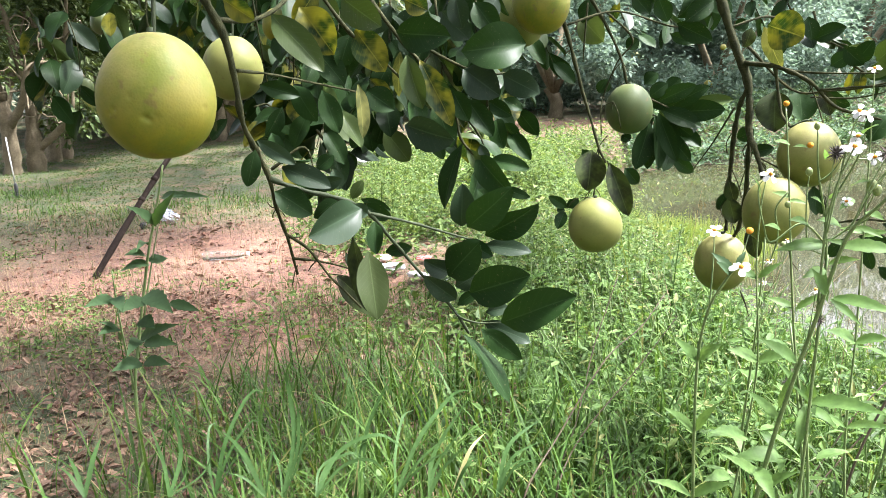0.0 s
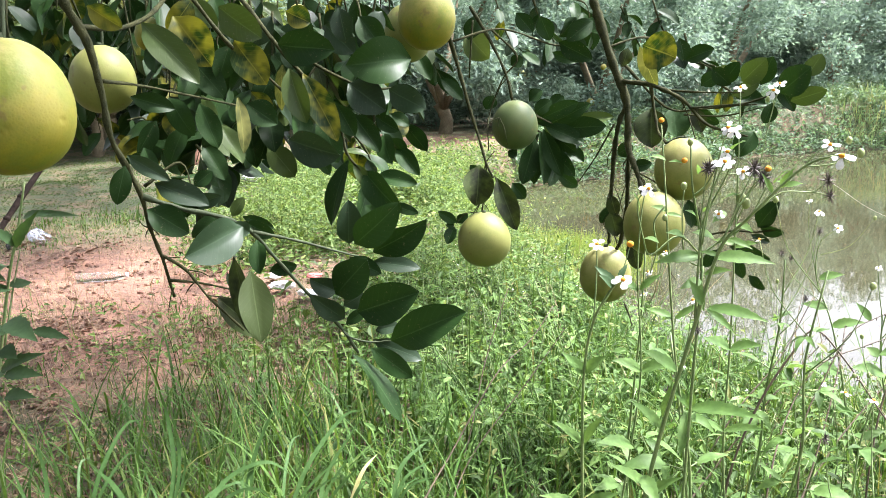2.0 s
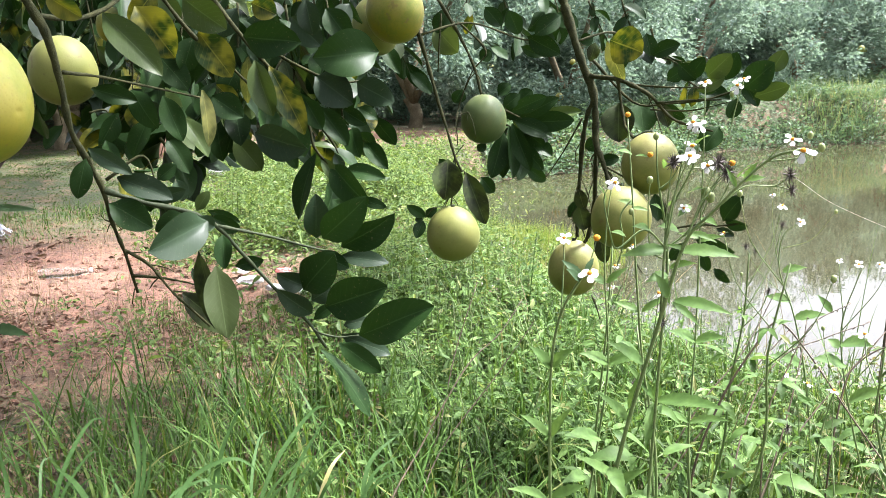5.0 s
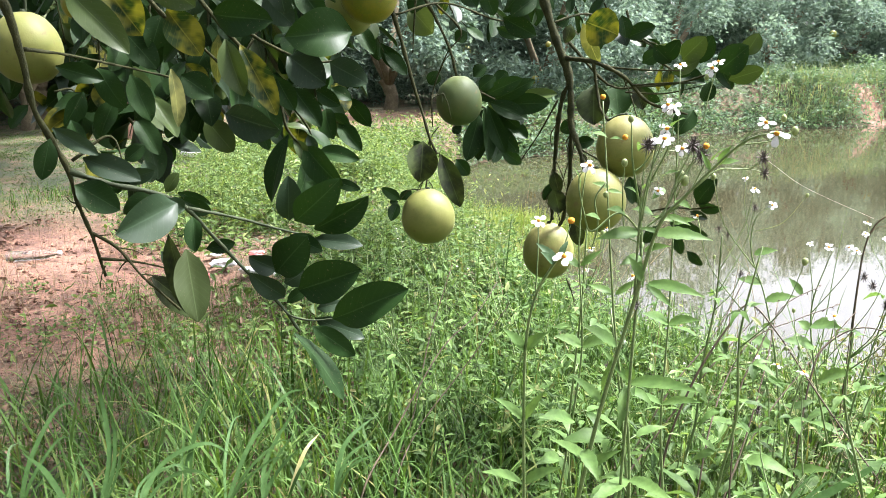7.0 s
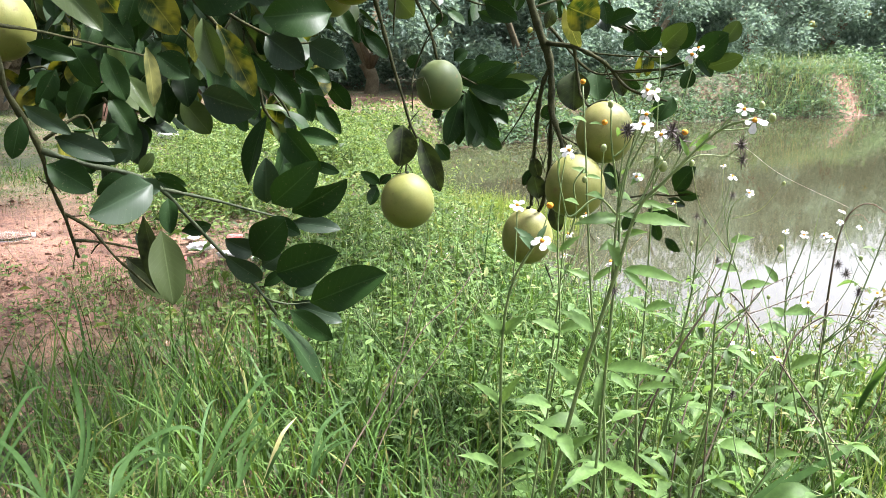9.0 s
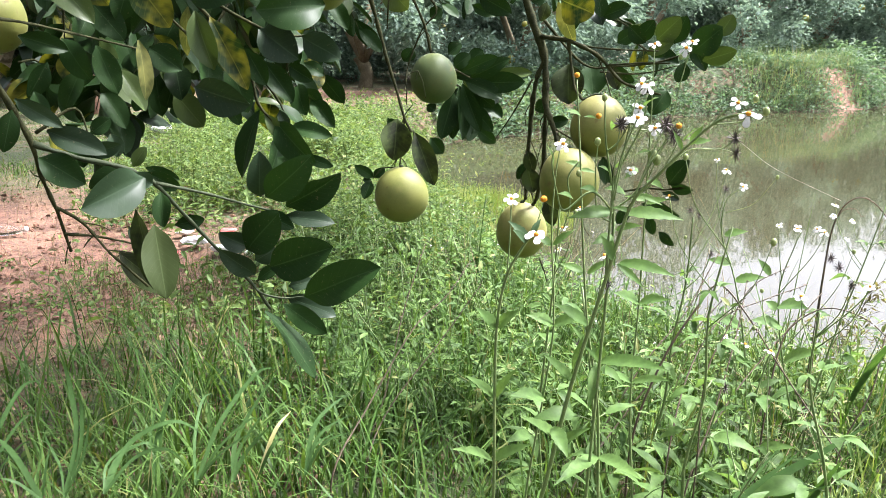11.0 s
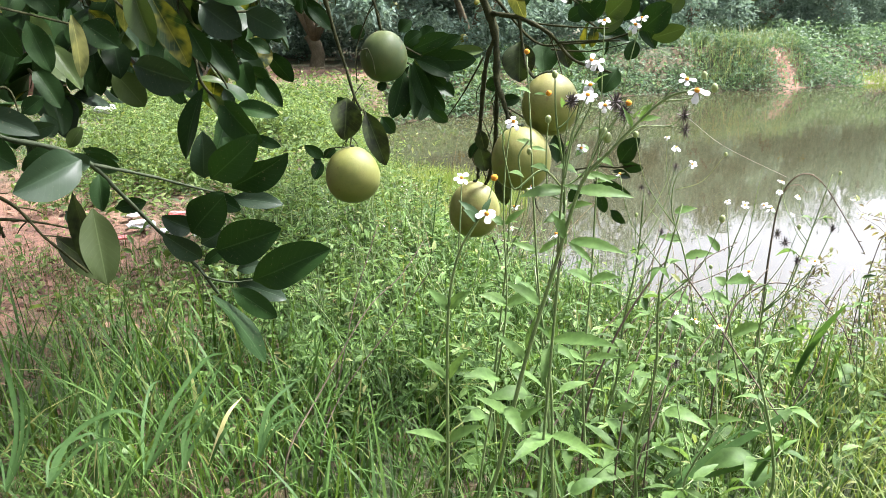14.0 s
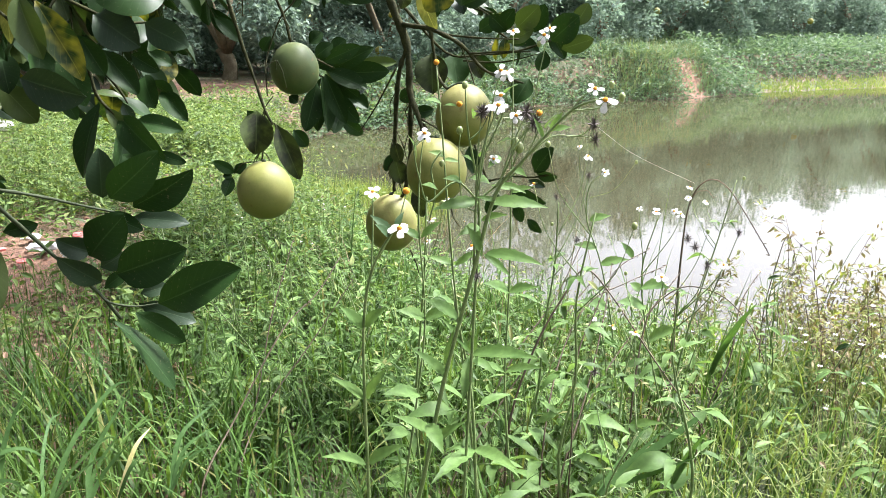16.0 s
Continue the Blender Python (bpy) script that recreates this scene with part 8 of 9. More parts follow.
weed_leaf(h5, (0.344, 1.108, 0.416), (0.290, 1.072, 0.453), 0.0250, (0.65, -0.23, 0.73), M_WEED)
weed_leaf(h5, (0.344, 1.108, 0.416), (0.377, 1.044, 0.455), 0.0250, (-0.69, 0.09, 0.72), M_WEED)
h6 = thing("flowering_weed", (0.796, 1.626, 0.012), "tall weed with white daisy-like flowers and black seed stars", "plant", "weeds on the bank")
part("stem", mesh_of("stem", *tube([(0.796, 1.626, 0.012), (0.768, 1.640, 0.243), (0.733, 1.656, 0.406), (0.697, 1.671, 0.510), (0.697, 1.671, 0.589), (0.725, 1.659, 0.623)], 0.0024, 0.0008, 6, 0.06), M_STEM), h6)
part("side_stem", mesh_of("side_stem", *tube([(0.697, 1.671, 0.510), (0.676, 1.680, 0.613), (0.672, 1.681, 0.677)], 0.001, 0.0006, 5, 0.06), M_STEM), h6)
part("side_stem", mesh_of("side_stem", *tube([(0.699, 1.670, 0.563), (0.750, 1.648, 0.588), (0.786, 1.631, 0.648)], 0.001, 0.0006, 5, 0.06), M_STEM), h6)
part("side_stem", mesh_of("side_stem", *tube([(0.722, 1.660, 0.445), (0.657, 1.687, 0.506), (0.629, 1.698, 0.557)], 0.001, 0.0006, 5, 0.06), M_STEM), h6)
bloom(h6, (0.727, 1.658, 0.625), (-0.23, -0.52, 0.82), "flower", 0.015)
bloom(h6, (0.671, 1.681, 0.682), (-0.21, -0.54, 0.82), "flower", 0.01)
bloom(h6, (0.788, 1.630, 0.652), (-0.25, -0.52, 0.82), "bud", 0.006)
bloom(h6, (0.628, 1.698, 0.562), (-0.19, -0.52, 0.83), "seed", 0.012)
bloom(h6, (0.647, 1.691, 0.552), (-0.20, -0.52, 0.83), "seed", 0.011)
weed_leaf(h6, (0.702, 1.669, 0.511), (0.745, 1.650, 0.528), 0.0310, (-0.51, -0.48, 0.71), M_WEED)
weed_leaf(h6, (0.722, 1.660, 0.445), (0.673, 1.681, 0.453), 0.0346, (-0.13, -0.61, 0.78), M_WEED)
weed_leaf(h6, (0.733, 1.656, 0.406), (0.788, 1.630, 0.427), 0.0379, (-0.50, -0.45, 0.74), M_WEED)
weed_leaf(h6, (0.757, 1.645, 0.298), (0.678, 1.625, 0.334), 0.0538, (0.46, -0.50, 0.73), M_WEED)
h7 = thing("flowering_weed", (0.807, 1.394, -0.020), "tall weed with white daisy-like flowers and black seed stars", "plant", "weeds on the bank")
part("stem", mesh_of("stem", *tube([(0.807, 1.394, -0.020), (0.801, 1.397, 0.088), (0.750, 1.425, 0.310), (0.728, 1.436, 0.453), (0.743, 1.429, 0.550), (0.751, 1.425, 0.583)], 0.0024, 0.0008, 6, 0.06), M_STEM), h7)
part("side_stem", mesh_of("side_stem", *tube([(0.730, 1.435, 0.454), (0.771, 1.414, 0.531), (0.787, 1.405, 0.581)], 0.0011, 0.0006, 5, 0.06), M_STEM), h7)
part("side_stem", mesh_of("side_stem", *tube([(0.730, 1.435, 0.478), (0.718, 1.441, 0.547), (0.714, 1.443, 0.586)], 0.001, 0.0006, 5, 0.06), M_STEM), h7)
part("side_stem", mesh_of("side_stem", *tube([(0.748, 1.426, 0.334), (0.813, 1.390, 0.468), (0.833, 1.378, 0.552)], 0.0011, 0.0006, 5, 0.06), M_STEM), h7)
bloom(h7, (0.744, 1.429, 0.587), (-0.26, -0.49, 0.83), "flower", 0.013)
bloom(h7, (0.786, 1.406, 0.586), (0.01, -0.50, 0.87), "flower", 0.013)
bloom(h7, (0.774, 1.412, 0.591), (-0.50, -0.44, 0.75), "flower", 0.012)
bloom(h7, (0.714, 1.444, 0.590), (-0.25, -0.50, 0.83), "flower", 0.009)
bloom(h7, (0.795, 1.400, 0.620), (-0.28, -0.49, 0.83), "flower", 0.01)
bloom(h7, (0.815, 1.389, 0.521), (-0.27, -0.47, 0.84), "seed", 0.014)
bloom(h7, (0.801, 1.397, 0.536), (-0.27, -0.47, 0.84), "seed", 0.014)
bloom(h7, (0.833, 1.378, 0.555), (-0.28, -0.47, 0.84), "bud", 0.006)
weed_leaf(h7, (0.731, 1.435, 0.427), (0.750, 1.368, 0.451), 0.0512, (-0.60, 0.11, 0.79), M_WEED)
weed_leaf(h7, (0.729, 1.436, 0.417), (0.709, 1.446, 0.432), 0.0304, (0.07, -0.76, 0.64), M_WEED)
weed_leaf(h7, (0.741, 1.430, 0.382), (0.670, 1.410, 0.409), 0.0437, (0.43, -0.46, 0.78), M_WEED)
weed_leaf(h7, (0.751, 1.425, 0.310), (0.776, 1.354, 0.365), 0.0523, (-0.79, 0.18, 0.58), M_WEED)
weed_leaf(h7, (0.711, 1.445, 0.486), (0.688, 1.456, 0.519), 0.0230, (0.11, -0.92, 0.38), M_WEED)
h8 = thing("flowering_weed", (0.235, 0.950, -0.020), "leafy pale-stemmed weed with white flowers, buds and seed stars", "plant", "weeds on the bank")
part("stem", mesh_of("stem", *tube([(0.235, 0.950, -0.020), (0.253, 0.950, 0.647), (0.254, 0.950, 0.710), (0.247, 0.945, 0.764), (0.234, 0.940, 0.823), (0.230, 0.940, 0.871)], 0.0024, 0.0010, 5, 0.06), M_STEM), h8)
part("side_stem", mesh_of("side_stem", *tube([(0.247, 0.945, 0.764), (0.259, 0.940, 0.798), (0.274, 0.935, 0.835), (0.279, 0.930, 0.864)], 0.0016, 0.0008, 5, 0.06), M_STEM), h8)
part("side_stem", mesh_of("side_stem", *tube([(0.252, 0.950, 0.730), (0.222, 0.945, 0.756), (0.188, 0.940, 0.733), (0.176, 0.935, 0.758), (0.167, 0.930, 0.800), (0.178, 0.930, 0.817)], 0.0016, 0.0007, 5, 0.06), M_STEM), h8)
part("side_stem", mesh_of("side_stem", *tube([(0.237, 0.940, 0.808), (0.251, 0.940, 0.821), (0.261, 0.935, 0.844)], 0.0011, 0.0007, 5, 0.06), M_STEM), h8)
part("side_stem", mesh_of("side_stem", *tube([(0.253, 0.950, 0.714), (0.231, 0.945, 0.731), (0.224, 0.940, 0.784), (0.225, 0.940, 0.817)], 0.0013, 0.0006, 5, 0.06), M_STEM), h8)
part("side_stem", mesh_of("side_stem", *tube([(0.251, 0.950, 0.730), (0.277, 0.945, 0.755), (0.296, 0.940, 0.800), (0.310, 0.940, 0.823), (0.318, 0.935, 0.828)], 0.0014, 0.0006, 5, 0.06), M_STEM), h8)
part("side_stem", mesh_of("side_stem", *tube([(0.270, 0.945, 0.747), (0.298, 0.940, 0.768), (0.319, 0.940, 0.808), (0.328, 0.935, 0.841)], 0.0013, 0.0006, 5, 0.06), M_STEM), h8)
part("side_stem", mesh_of("side_stem", *tube([(0.203, 0.940, 0.796), (0.190, 0.940, 0.774), (0.196, 0.945, 0.740), (0.190, 0.950, 0.706)], 0.0012, 0.0009, 5, 0.06), M_STEM), h8)
part("side_stem", mesh_of("side_stem", *tube([(0.274, 0.935, 0.835), (0.290, 0.935, 0.835), (0.291, 0.930, 0.839)], 0.0009, 0.0006, 5, 0.06), M_STEM), h8)
bloom(h8, (0.262, 0.930, 0.847), (-0.1, -0.7, 0.7), "flower", 0.016)
bloom(h8, (0.271, 0.930, 0.862), (-0.1, -0.7, 0.7), "flower", 0.014)
bloom(h8, (0.277, 0.930, 0.888), (-0.1, -0.7, 0.7), "flower", 0.014)
bloom(h8, (0.291, 0.930, 0.838), (-0.1, -0.7, 0.7), "flower", 0.013)
bloom(h8, (0.180, 0.930, 0.818), (-0.1, -0.7, 0.7), "flower", 0.0135)
bloom(h8, (0.265, 0.930, 0.786), (-0.1, -0.7, 0.7), "flower", 0.01)
bloom(h8, (0.227, 0.930, 0.874), (-0.1, -0.7, 0.7), "bud", 0.0055)
bloom(h8, (0.222, 0.930, 0.821), (-0.1, -0.7, 0.7), "bud", 0.006)
bloom(h8, (0.250, 0.930, 0.842), (-0.1, -0.7, 0.7), "seed", 0.013)
bloom(h8, (0.305, 0.930, 0.841), (-0.1, -0.7, 0.7), "seed", 0.014)
bloom(h8, (0.316, 0.930, 0.829), (-0.1, -0.7, 0.7), "seed", 0.014)
bloom(h8, (0.320, 0.930, 0.841), (-0.1, -0.7, 0.7), "disc", 0.006)
bloom(h8, (0.221, 0.930, 0.852), (-0.1, -0.7, 0.7), "disc", 0.0055)
bloom(h8, (0.201, 0.930, 0.782), (-0.1, -0.7, 0.7), "bud", 0.005)
bloom(h8, (0.291, 0.930, 0.805), (-0.1, -0.7, 0.7), "bud", 0.0085)
bloom(h8, (0.297, 0.930, 0.799), (-0.1, -0.7, 0.7), "bud", 0.008)
weed_leaf(h8, (0.267, 0.945, 0.730), (0.334, 0.920, 0.731), 0.028, (0.0, -0.65, 0.75), M_WEED)
weed_leaf(h8, (0.251, 0.945, 0.731), (0.191, 0.920, 0.732), 0.026, (0.15, -0.65, 0.75), M_WEED)
weed_leaf(h8, (0.243, 0.945, 0.699), (0.253, 0.920, 0.667), 0.022, (0.0, -0.65, 0.75), M_WEED)
weed_leaf(h8, (0.271, 0.945, 0.664), (0.332, 0.920, 0.656), 0.024, (0.0, -0.65, 0.75), M_WEED)
weed_leaf(h8, (0.281, 0.945, 0.864), (0.287, 0.920, 0.878), 0.02, (0.0, -0.65, 0.75), M_WEED)
weed_leaf(h8, (0.334, 0.945, 0.822), (0.339, 0.920, 0.843), 0.02, (0.0, -0.65, 0.75), M_WEED)
weed_leaf(h8, (0.336, 0.945, 0.824), (0.346, 0.920, 0.826), 0.016, (0.0, -0.65, 0.75), M_WEED)
weed_leaf(h8, (0.203, 0.945, 0.851), (0.181, 0.920, 0.861), 0.012, (0.15, -0.65, 0.75), M_WEED)
weed_leaf(h8, (0.205, 0.945, 0.849), (0.215, 0.920, 0.853), 0.01, (0.0, -0.65, 0.75), M_WEED)
weed_leaf(h8, (0.242, 0.945, 0.834), (0.236, 0.920, 0.851), 0.009, (0.0, -0.65, 0.75), M_WEED)
weed_leaf(h8, (0.173, 0.945, 0.787), (0.163, 0.920, 0.818), 0.012, (0.15, -0.65, 0.75), M_WEED)
weed_leaf(h8, (0.251, 0.945, 0.787), (0.255, 0.920, 0.803), 0.013, (0.0, -0.65, 0.75), M_WEED)
weed_leaf(h8, (0.244, 0.945, 0.779), (0.226, 0.920, 0.795), 0.013, (0.15, -0.65, 0.75), M_WEED)
weed_leaf(h8, (0.277, 0.945, 0.787), (0.257, 0.920, 0.780), 0.016, (0.15, -0.65, 0.75), M_WEED)
weed_leaf(h8, (0.265, 0.945, 0.755), (0.235, 0.920, 0.768), 0.02, (0.15, -0.65, 0.75), M_WEED)
weed_leaf(h8, (0.230, 0.945, 0.756), (0.204, 0.920, 0.768), 0.018, (0.15, -0.65, 0.75), M_WEED)
weed_leaf(h8, (0.292, 0.945, 0.771), (0.304, 0.920, 0.768), 0.018, (0.0, -0.65, 0.75), M_WEED)
weed_leaf(h8, (0.199, 0.945, 0.748), (0.178, 0.920, 0.761), 0.014, (0.15, -0.65, 0.75), M_WEED)
weed_leaf(h8, (0.256, 0.945, 0.707), (0.280, 0.920, 0.721), 0.018, (0.0, -0.65, 0.75), M_WEED)
weed_leaf(h8, (0.253, 0.945, 0.699), (0.223, 0.920, 0.697), 0.02, (0.15, -0.65, 0.75), M_WEED)
weed_leaf(h8, (0.274, 0.945, 0.803), (0.283, 0.920, 0.814), 0.016, (0.0, -0.65, 0.75), M_WEED)
w1 = thing("broadleaf_weed", (-1.023, 1.357, -0.020), "upright dull green weed with paired oval leaves", "plant", "weeds on the bank")
part("stem", mesh_of("stem", *tube([(-1.023, 1.357, -0.020), (-1.021, 1.359, 0.262), (-1.003, 1.372, 0.397), (-0.964, 1.386, 0.585), (-0.939, 1.391, 0.670), (-0.912, 1.397, 0.774)], 0.0045, 0.002, 6, 0.06), M_STEM), w1)
part("side_stem", mesh_of("side_stem", *tube([(-1.021, 1.359, 0.282), (-1.018, 1.336, 0.448), (-1.008, 1.319, 0.565)], 0.003, 0.0015, 5, 0.06), M_STEM), w1)
part("side_stem", mesh_of("side_stem", *tube([(-0.990, 1.381, 0.446), (-0.978, 1.413, 0.553), (-0.964, 1.435, 0.636)], 0.0025, 0.0012, 5, 0.06), M_STEM), w1)
weed_leaf(w1, (-0.993, 1.427, 0.568), (-0.936, 1.290, 0.621), 0.0395, (0.59, 0.49, 0.64), M_WEED_DULL)
weed_leaf(w1, (-0.978, 1.407, 0.564), (-0.953, 1.442, 0.565), 0.0356, (0.52, -0.40, 0.75), M_WEED_DULL)
weed_leaf(w1, (-0.978, 1.407, 0.561), (-0.948, 1.282, 0.588), 0.0327, (0.65, 0.31, 0.70), M_WEED_DULL)
weed_leaf(w1, (-0.963, 1.357, 0.493), (-0.936, 1.235, 0.515), 0.0451, (0.59, 0.27, 0.76), M_WEED_DULL)
weed_leaf(w1, (-1.025, 1.344, 0.495), (-0.978, 1.203, 0.538), 0.0421, (0.61, 0.41, 0.68), M_WEED_DULL)
weed_leaf(w1, (-0.995, 1.303, 0.515), (-0.936, 1.235, 0.515), 0.0415, (-0.10, -0.09, 0.99), M_WEED_DULL)
weed_leaf(w1, (-0.962, 1.357, 0.506), (-0.864, 1.285, 0.501), 0.0612, (-0.25, -0.39, 0.89), M_WEED_DULL)
weed_leaf(w1, (-0.911, 1.361, 0.487), (-0.840, 1.353, 0.476), 0.0328, (0.02, -0.74, 0.67), M_WEED_DULL)
weed_leaf(w1, (-0.961, 1.328, 0.459), (-0.917, 1.304, 0.453), 0.0489, (-0.16, -0.49, 0.86), M_WEED_DULL)
weed_leaf(w1, (-1.020, 1.409, 0.383), (-0.931, 1.239, 0.437), 0.0434, (0.17, 0.38, 0.91), M_WEED_DULL)
weed_leaf(w1, (-0.961, 1.328, 0.409), (-0.865, 1.284, 0.429), 0.0422, (-0.42, -0.59, 0.69), M_WEED_DULL)
weed_leaf(w1, (-0.969, 1.322, 0.366), (-0.956, 1.221, 0.395), 0.0457, (0.70, 0.28, 0.65), M_WEED_DULL)
weed_leaf(w1, (-0.965, 1.325, 0.365), (-0.878, 1.275, 0.389), 0.0392, (-0.49, -0.49, 0.72), M_WEED_DULL)
weed_leaf(w1, (-0.997, 1.364, 0.400), (-0.866, 1.283, 0.472), 0.0393, (-0.63, -0.65, 0.43), M_WEED_DULL)
weed_leaf(w1, (-0.990, 1.429, 0.599), (-0.898, 1.262, 0.645), 0.0259, (0.16, 0.34, 0.93), M_WEED_DULL)
weed_leaf(w1, (-0.924, 1.353, 0.654), (-0.843, 1.298, 0.728), 0.0312, (-0.34, -0.89, -0.29), M_WEED_DULL)
weed_leaf(w1, (-0.919, 1.356, 0.659), (-0.900, 1.261, 0.713), 0.0312, (0.98, 0.19, 0.01), M_WEED_DULL)
weed_leaf(w1, (-0.915, 1.389, 0.713), (-0.859, 1.497, 0.695), 0.0209, (0.83, -0.36, 0.42), M_WEED_DULL)
weed_leaf(w1, (-0.905, 1.366, 0.711), (-0.824, 1.309, 0.732), 0.0249, (-0.57, -0.60, 0.56), M_WEED_DULL)
weed_leaf(w1, (-0.997, 1.302, 0.448), (-0.968, 1.211, 0.475), 0.0354, (0.57, 0.40, 0.72), M_WEED_DULL)
weed_leaf(w1, (-1.041, 1.363, 0.399), (-0.954, 1.222, 0.501), 0.0329, (0.69, 0.65, 0.31), M_WEED_DULL)
culm([(0.407, 1.280, -0.020), (0.407, 1.280, 0.210), (0.458, 1.306, 0.358), (0.521, 1.326, 0.460), (0.560, 1.331, 0.504), (0.605, 1.312, 0.460), (0.670, 1.234, 0.351), (0.723, 1.134, 0.260)], 0.0026, M_STEM_BROWN, "long bowed dry grass culm by the water")
culm([(0.703, 1.375, -0.020), (0.703, 1.375, 0.208), (0.735, 1.415, 0.341), (0.769, 1.431, 0.390), (0.826, 1.422, 0.425), (0.888, 1.384, 0.413), (0.928, 1.333, 0.362), (0.942, 1.299, 0.302)], 0.0021, M_STEM_BROWN, "long bowed dry grass culm by the water")
culm([(0.964, 1.689, -0.020), (0.964, 1.689, 0.123), (0.968, 1.709, 0.390), (0.974, 1.706, 0.535), (1.003, 1.689, 0.593), (1.042, 1.665, 0.583), (1.081, 1.616, 0.511), (1.114, 1.569, 0.437)], 0.0026, M_STEM_BROWN, "bowed brown seed culm over the water")
culm([(0.967, 1.710, -0.020), (0.967, 1.710, 0.419), (0.972, 1.707, 0.520), (0.985, 1.700, 0.561), (1.006, 1.687, 0.569), (1.019, 1.680, 0.553)], 0.0014, M_STEM_BROWN, "bowed brown seed culm over the water")
culm([(1.198, 1.657, 0.024), (1.187, 1.664, 0.243), (1.202, 1.654, 0.411), (1.210, 1.648, 0.453), (1.217, 1.643, 0.428), (1.222, 1.639, 0.371)], 0.0016, M_STEM_BROWN, "bowed brown seed culm over the water")
culm([(0.435, 1.165, -0.020), (0.435, 1.165, 0.227), (0.489, 1.252, 0.356), (0.568, 1.328, 0.434), (0.653, 1.344, 0.469), (0.739, 1.356, 0.496)], 0.0018, M_STEM_BROWN, "long bowed dry grass culm by the water")
culm([(0.500, 1.194, -0.020), (0.500, 1.194, 0.204), (0.518, 1.241, 0.359), (0.560, 1.277, 0.431), (0.611, 1.309, 0.506), (0.686, 1.328, 0.541)], 0.0018, M_STEM_BROWN, "long bowed dry grass culm by the water")
culm([(0.771, 1.222, -0.020), (0.771, 1.222, 0.208), (0.828, 1.244, 0.335), (0.861, 1.282, 0.433), (0.912, 1.308, 0.491)], 0.0018, M_STEM_BROWN, "long bowed dry grass culm by the water")
culm([(-0.156, 1.291, -0.020), (-0.156, 1.291, 0.137), (-0.096, 1.397, 0.222), (-0.005, 1.500, 0.350), (0.069, 1.599, 0.390), (0.125, 1.696, 0.439)], 0.0022, M_STEM_BROWN, "thin dark upright weed stalk")
culm([(-0.099, 1.397, -0.020), (-0.099, 1.397, 0.096), (-0.055, 1.499, 0.169), (0.057, 1.599, 0.283), (0.152, 1.693, 0.384)], 0.0022, M_STEM_BROWN, "thin dark upright weed stalk")
culm([(-0.118, 1.495, 0.049), (-0.071, 1.599, 0.145), (-0.033, 1.700, 0.299), (0.022, 1.800, 0.451)], 0.0022, M_STEM_BROWN, "thin dark upright weed stalk")
culm([(0.295, 1.276, -0.020), (0.295, 1.276, 0.099), (0.396, 1.354, 0.200), (0.528, 1.415, 0.341), (0.646, 1.475, 0.441)], 0.0022, M_STEM_BROWN, "thin dark upright weed stalk")
culm([(0.371, 1.464, -0.020), (0.371, 1.464, 0.057), (0.489, 1.534, 0.237), (0.603, 1.601, 0.344), (0.695, 1.672, 0.469)], 0.0022, M_STEM_BROWN, "thin dark upright weed stalk")
culm([(0.492, 1.215, -0.020), (0.492, 1.215, 0.135), (0.562, 1.294, 0.253), (0.624, 1.375, 0.381), (0.673, 1.463, 0.469)], 0.0022, M_STEM_BROWN, "thin dark upright weed stalk")
culm([(0.581, 1.394, -0.020), (0.581, 1.394, 0.095), (0.669, 1.465, 0.201), (0.772, 1.526, 0.291), (0.895, 1.574, 0.405)], 0.0022, M_STEM_BROWN, "thin dark upright weed stalk")
wide_blade([(0.493, 1.050, 0.213), (0.568, 1.069, 0.256), (0.653, 1.078, 0.305), (0.736, 1.085, 0.358)], 0.014, M_BLADE)
wide_blade([(0.811, 1.275, 0.295), (0.825, 1.265, 0.352), (0.844, 1.253, 0.407), (0.866, 1.238, 0.453)], 0.016, M_BLADE)
wide_blade([(0.618, 1.041, 0.224), (0.628, 1.035, 0.261), (0.654, 1.019, 0.331)], 0.016, M_BLADE)
wide_blade([(-0.444, 1.139, 0.194), (-0.438, 1.141, 0.239), (-0.434, 1.143, 0.278)], 0.008, M_BLADE_DRY)
wide_blade([(-0.286, 1.237, 0.161), (-0.256, 1.264, 0.243), (-0.229, 1.289, 0.272)], 0.008, M_BLADE_DRY)
wide_blade([(-0.582, 1.135, 0.195), (-0.577, 1.192, 0.279), (-0.600, 1.237, 0.361), (-0.608, 1.233, 0.420)], 0.009, M_BLADE)
wide_blade([(-0.737, 1.164, 0.163), (-0.735, 1.223, 0.251), (-0.713, 1.292, 0.318), (-0.683, 1.308, 0.325)], 0.009, M_BLADE)
wide_blade([(-0.389, 1.211, 0.168), (-0.357, 1.272, 0.255), (-0.301, 1.336, 0.323), (-0.262, 1.344, 0.334)], 0.009, M_BLADE)
wide_blade([(-0.507, 1.114, 0.215), (-0.483, 1.178, 0.271), (-0.413, 1.203, 0.298), (-0.365, 1.218, 0.259)], 0.009, M_BLADE)
wide_blade([(-0.328, 1.228, 0.163), (-0.326, 1.280, 0.229), (-0.257, 1.345, 0.334)], 0.009, M_BLADE)
wide_blade([(-0.563, 1.032, 0.259), (-0.613, 1.062, 0.322), (-0.666, 1.089, 0.347)], 0.009, M_BLADE)
wide_blade([(-0.748, 1.038, 0.238), (-0.780, 1.137, 0.270), (-0.814, 1.174, 0.365)], 0.009, M_BLADE)
wide_blade([(-0.483, 1.285, 0.114), (-0.481, 1.338, 0.236), (-0.434, 1.406, 0.348)], 0.009, M_BLADE)
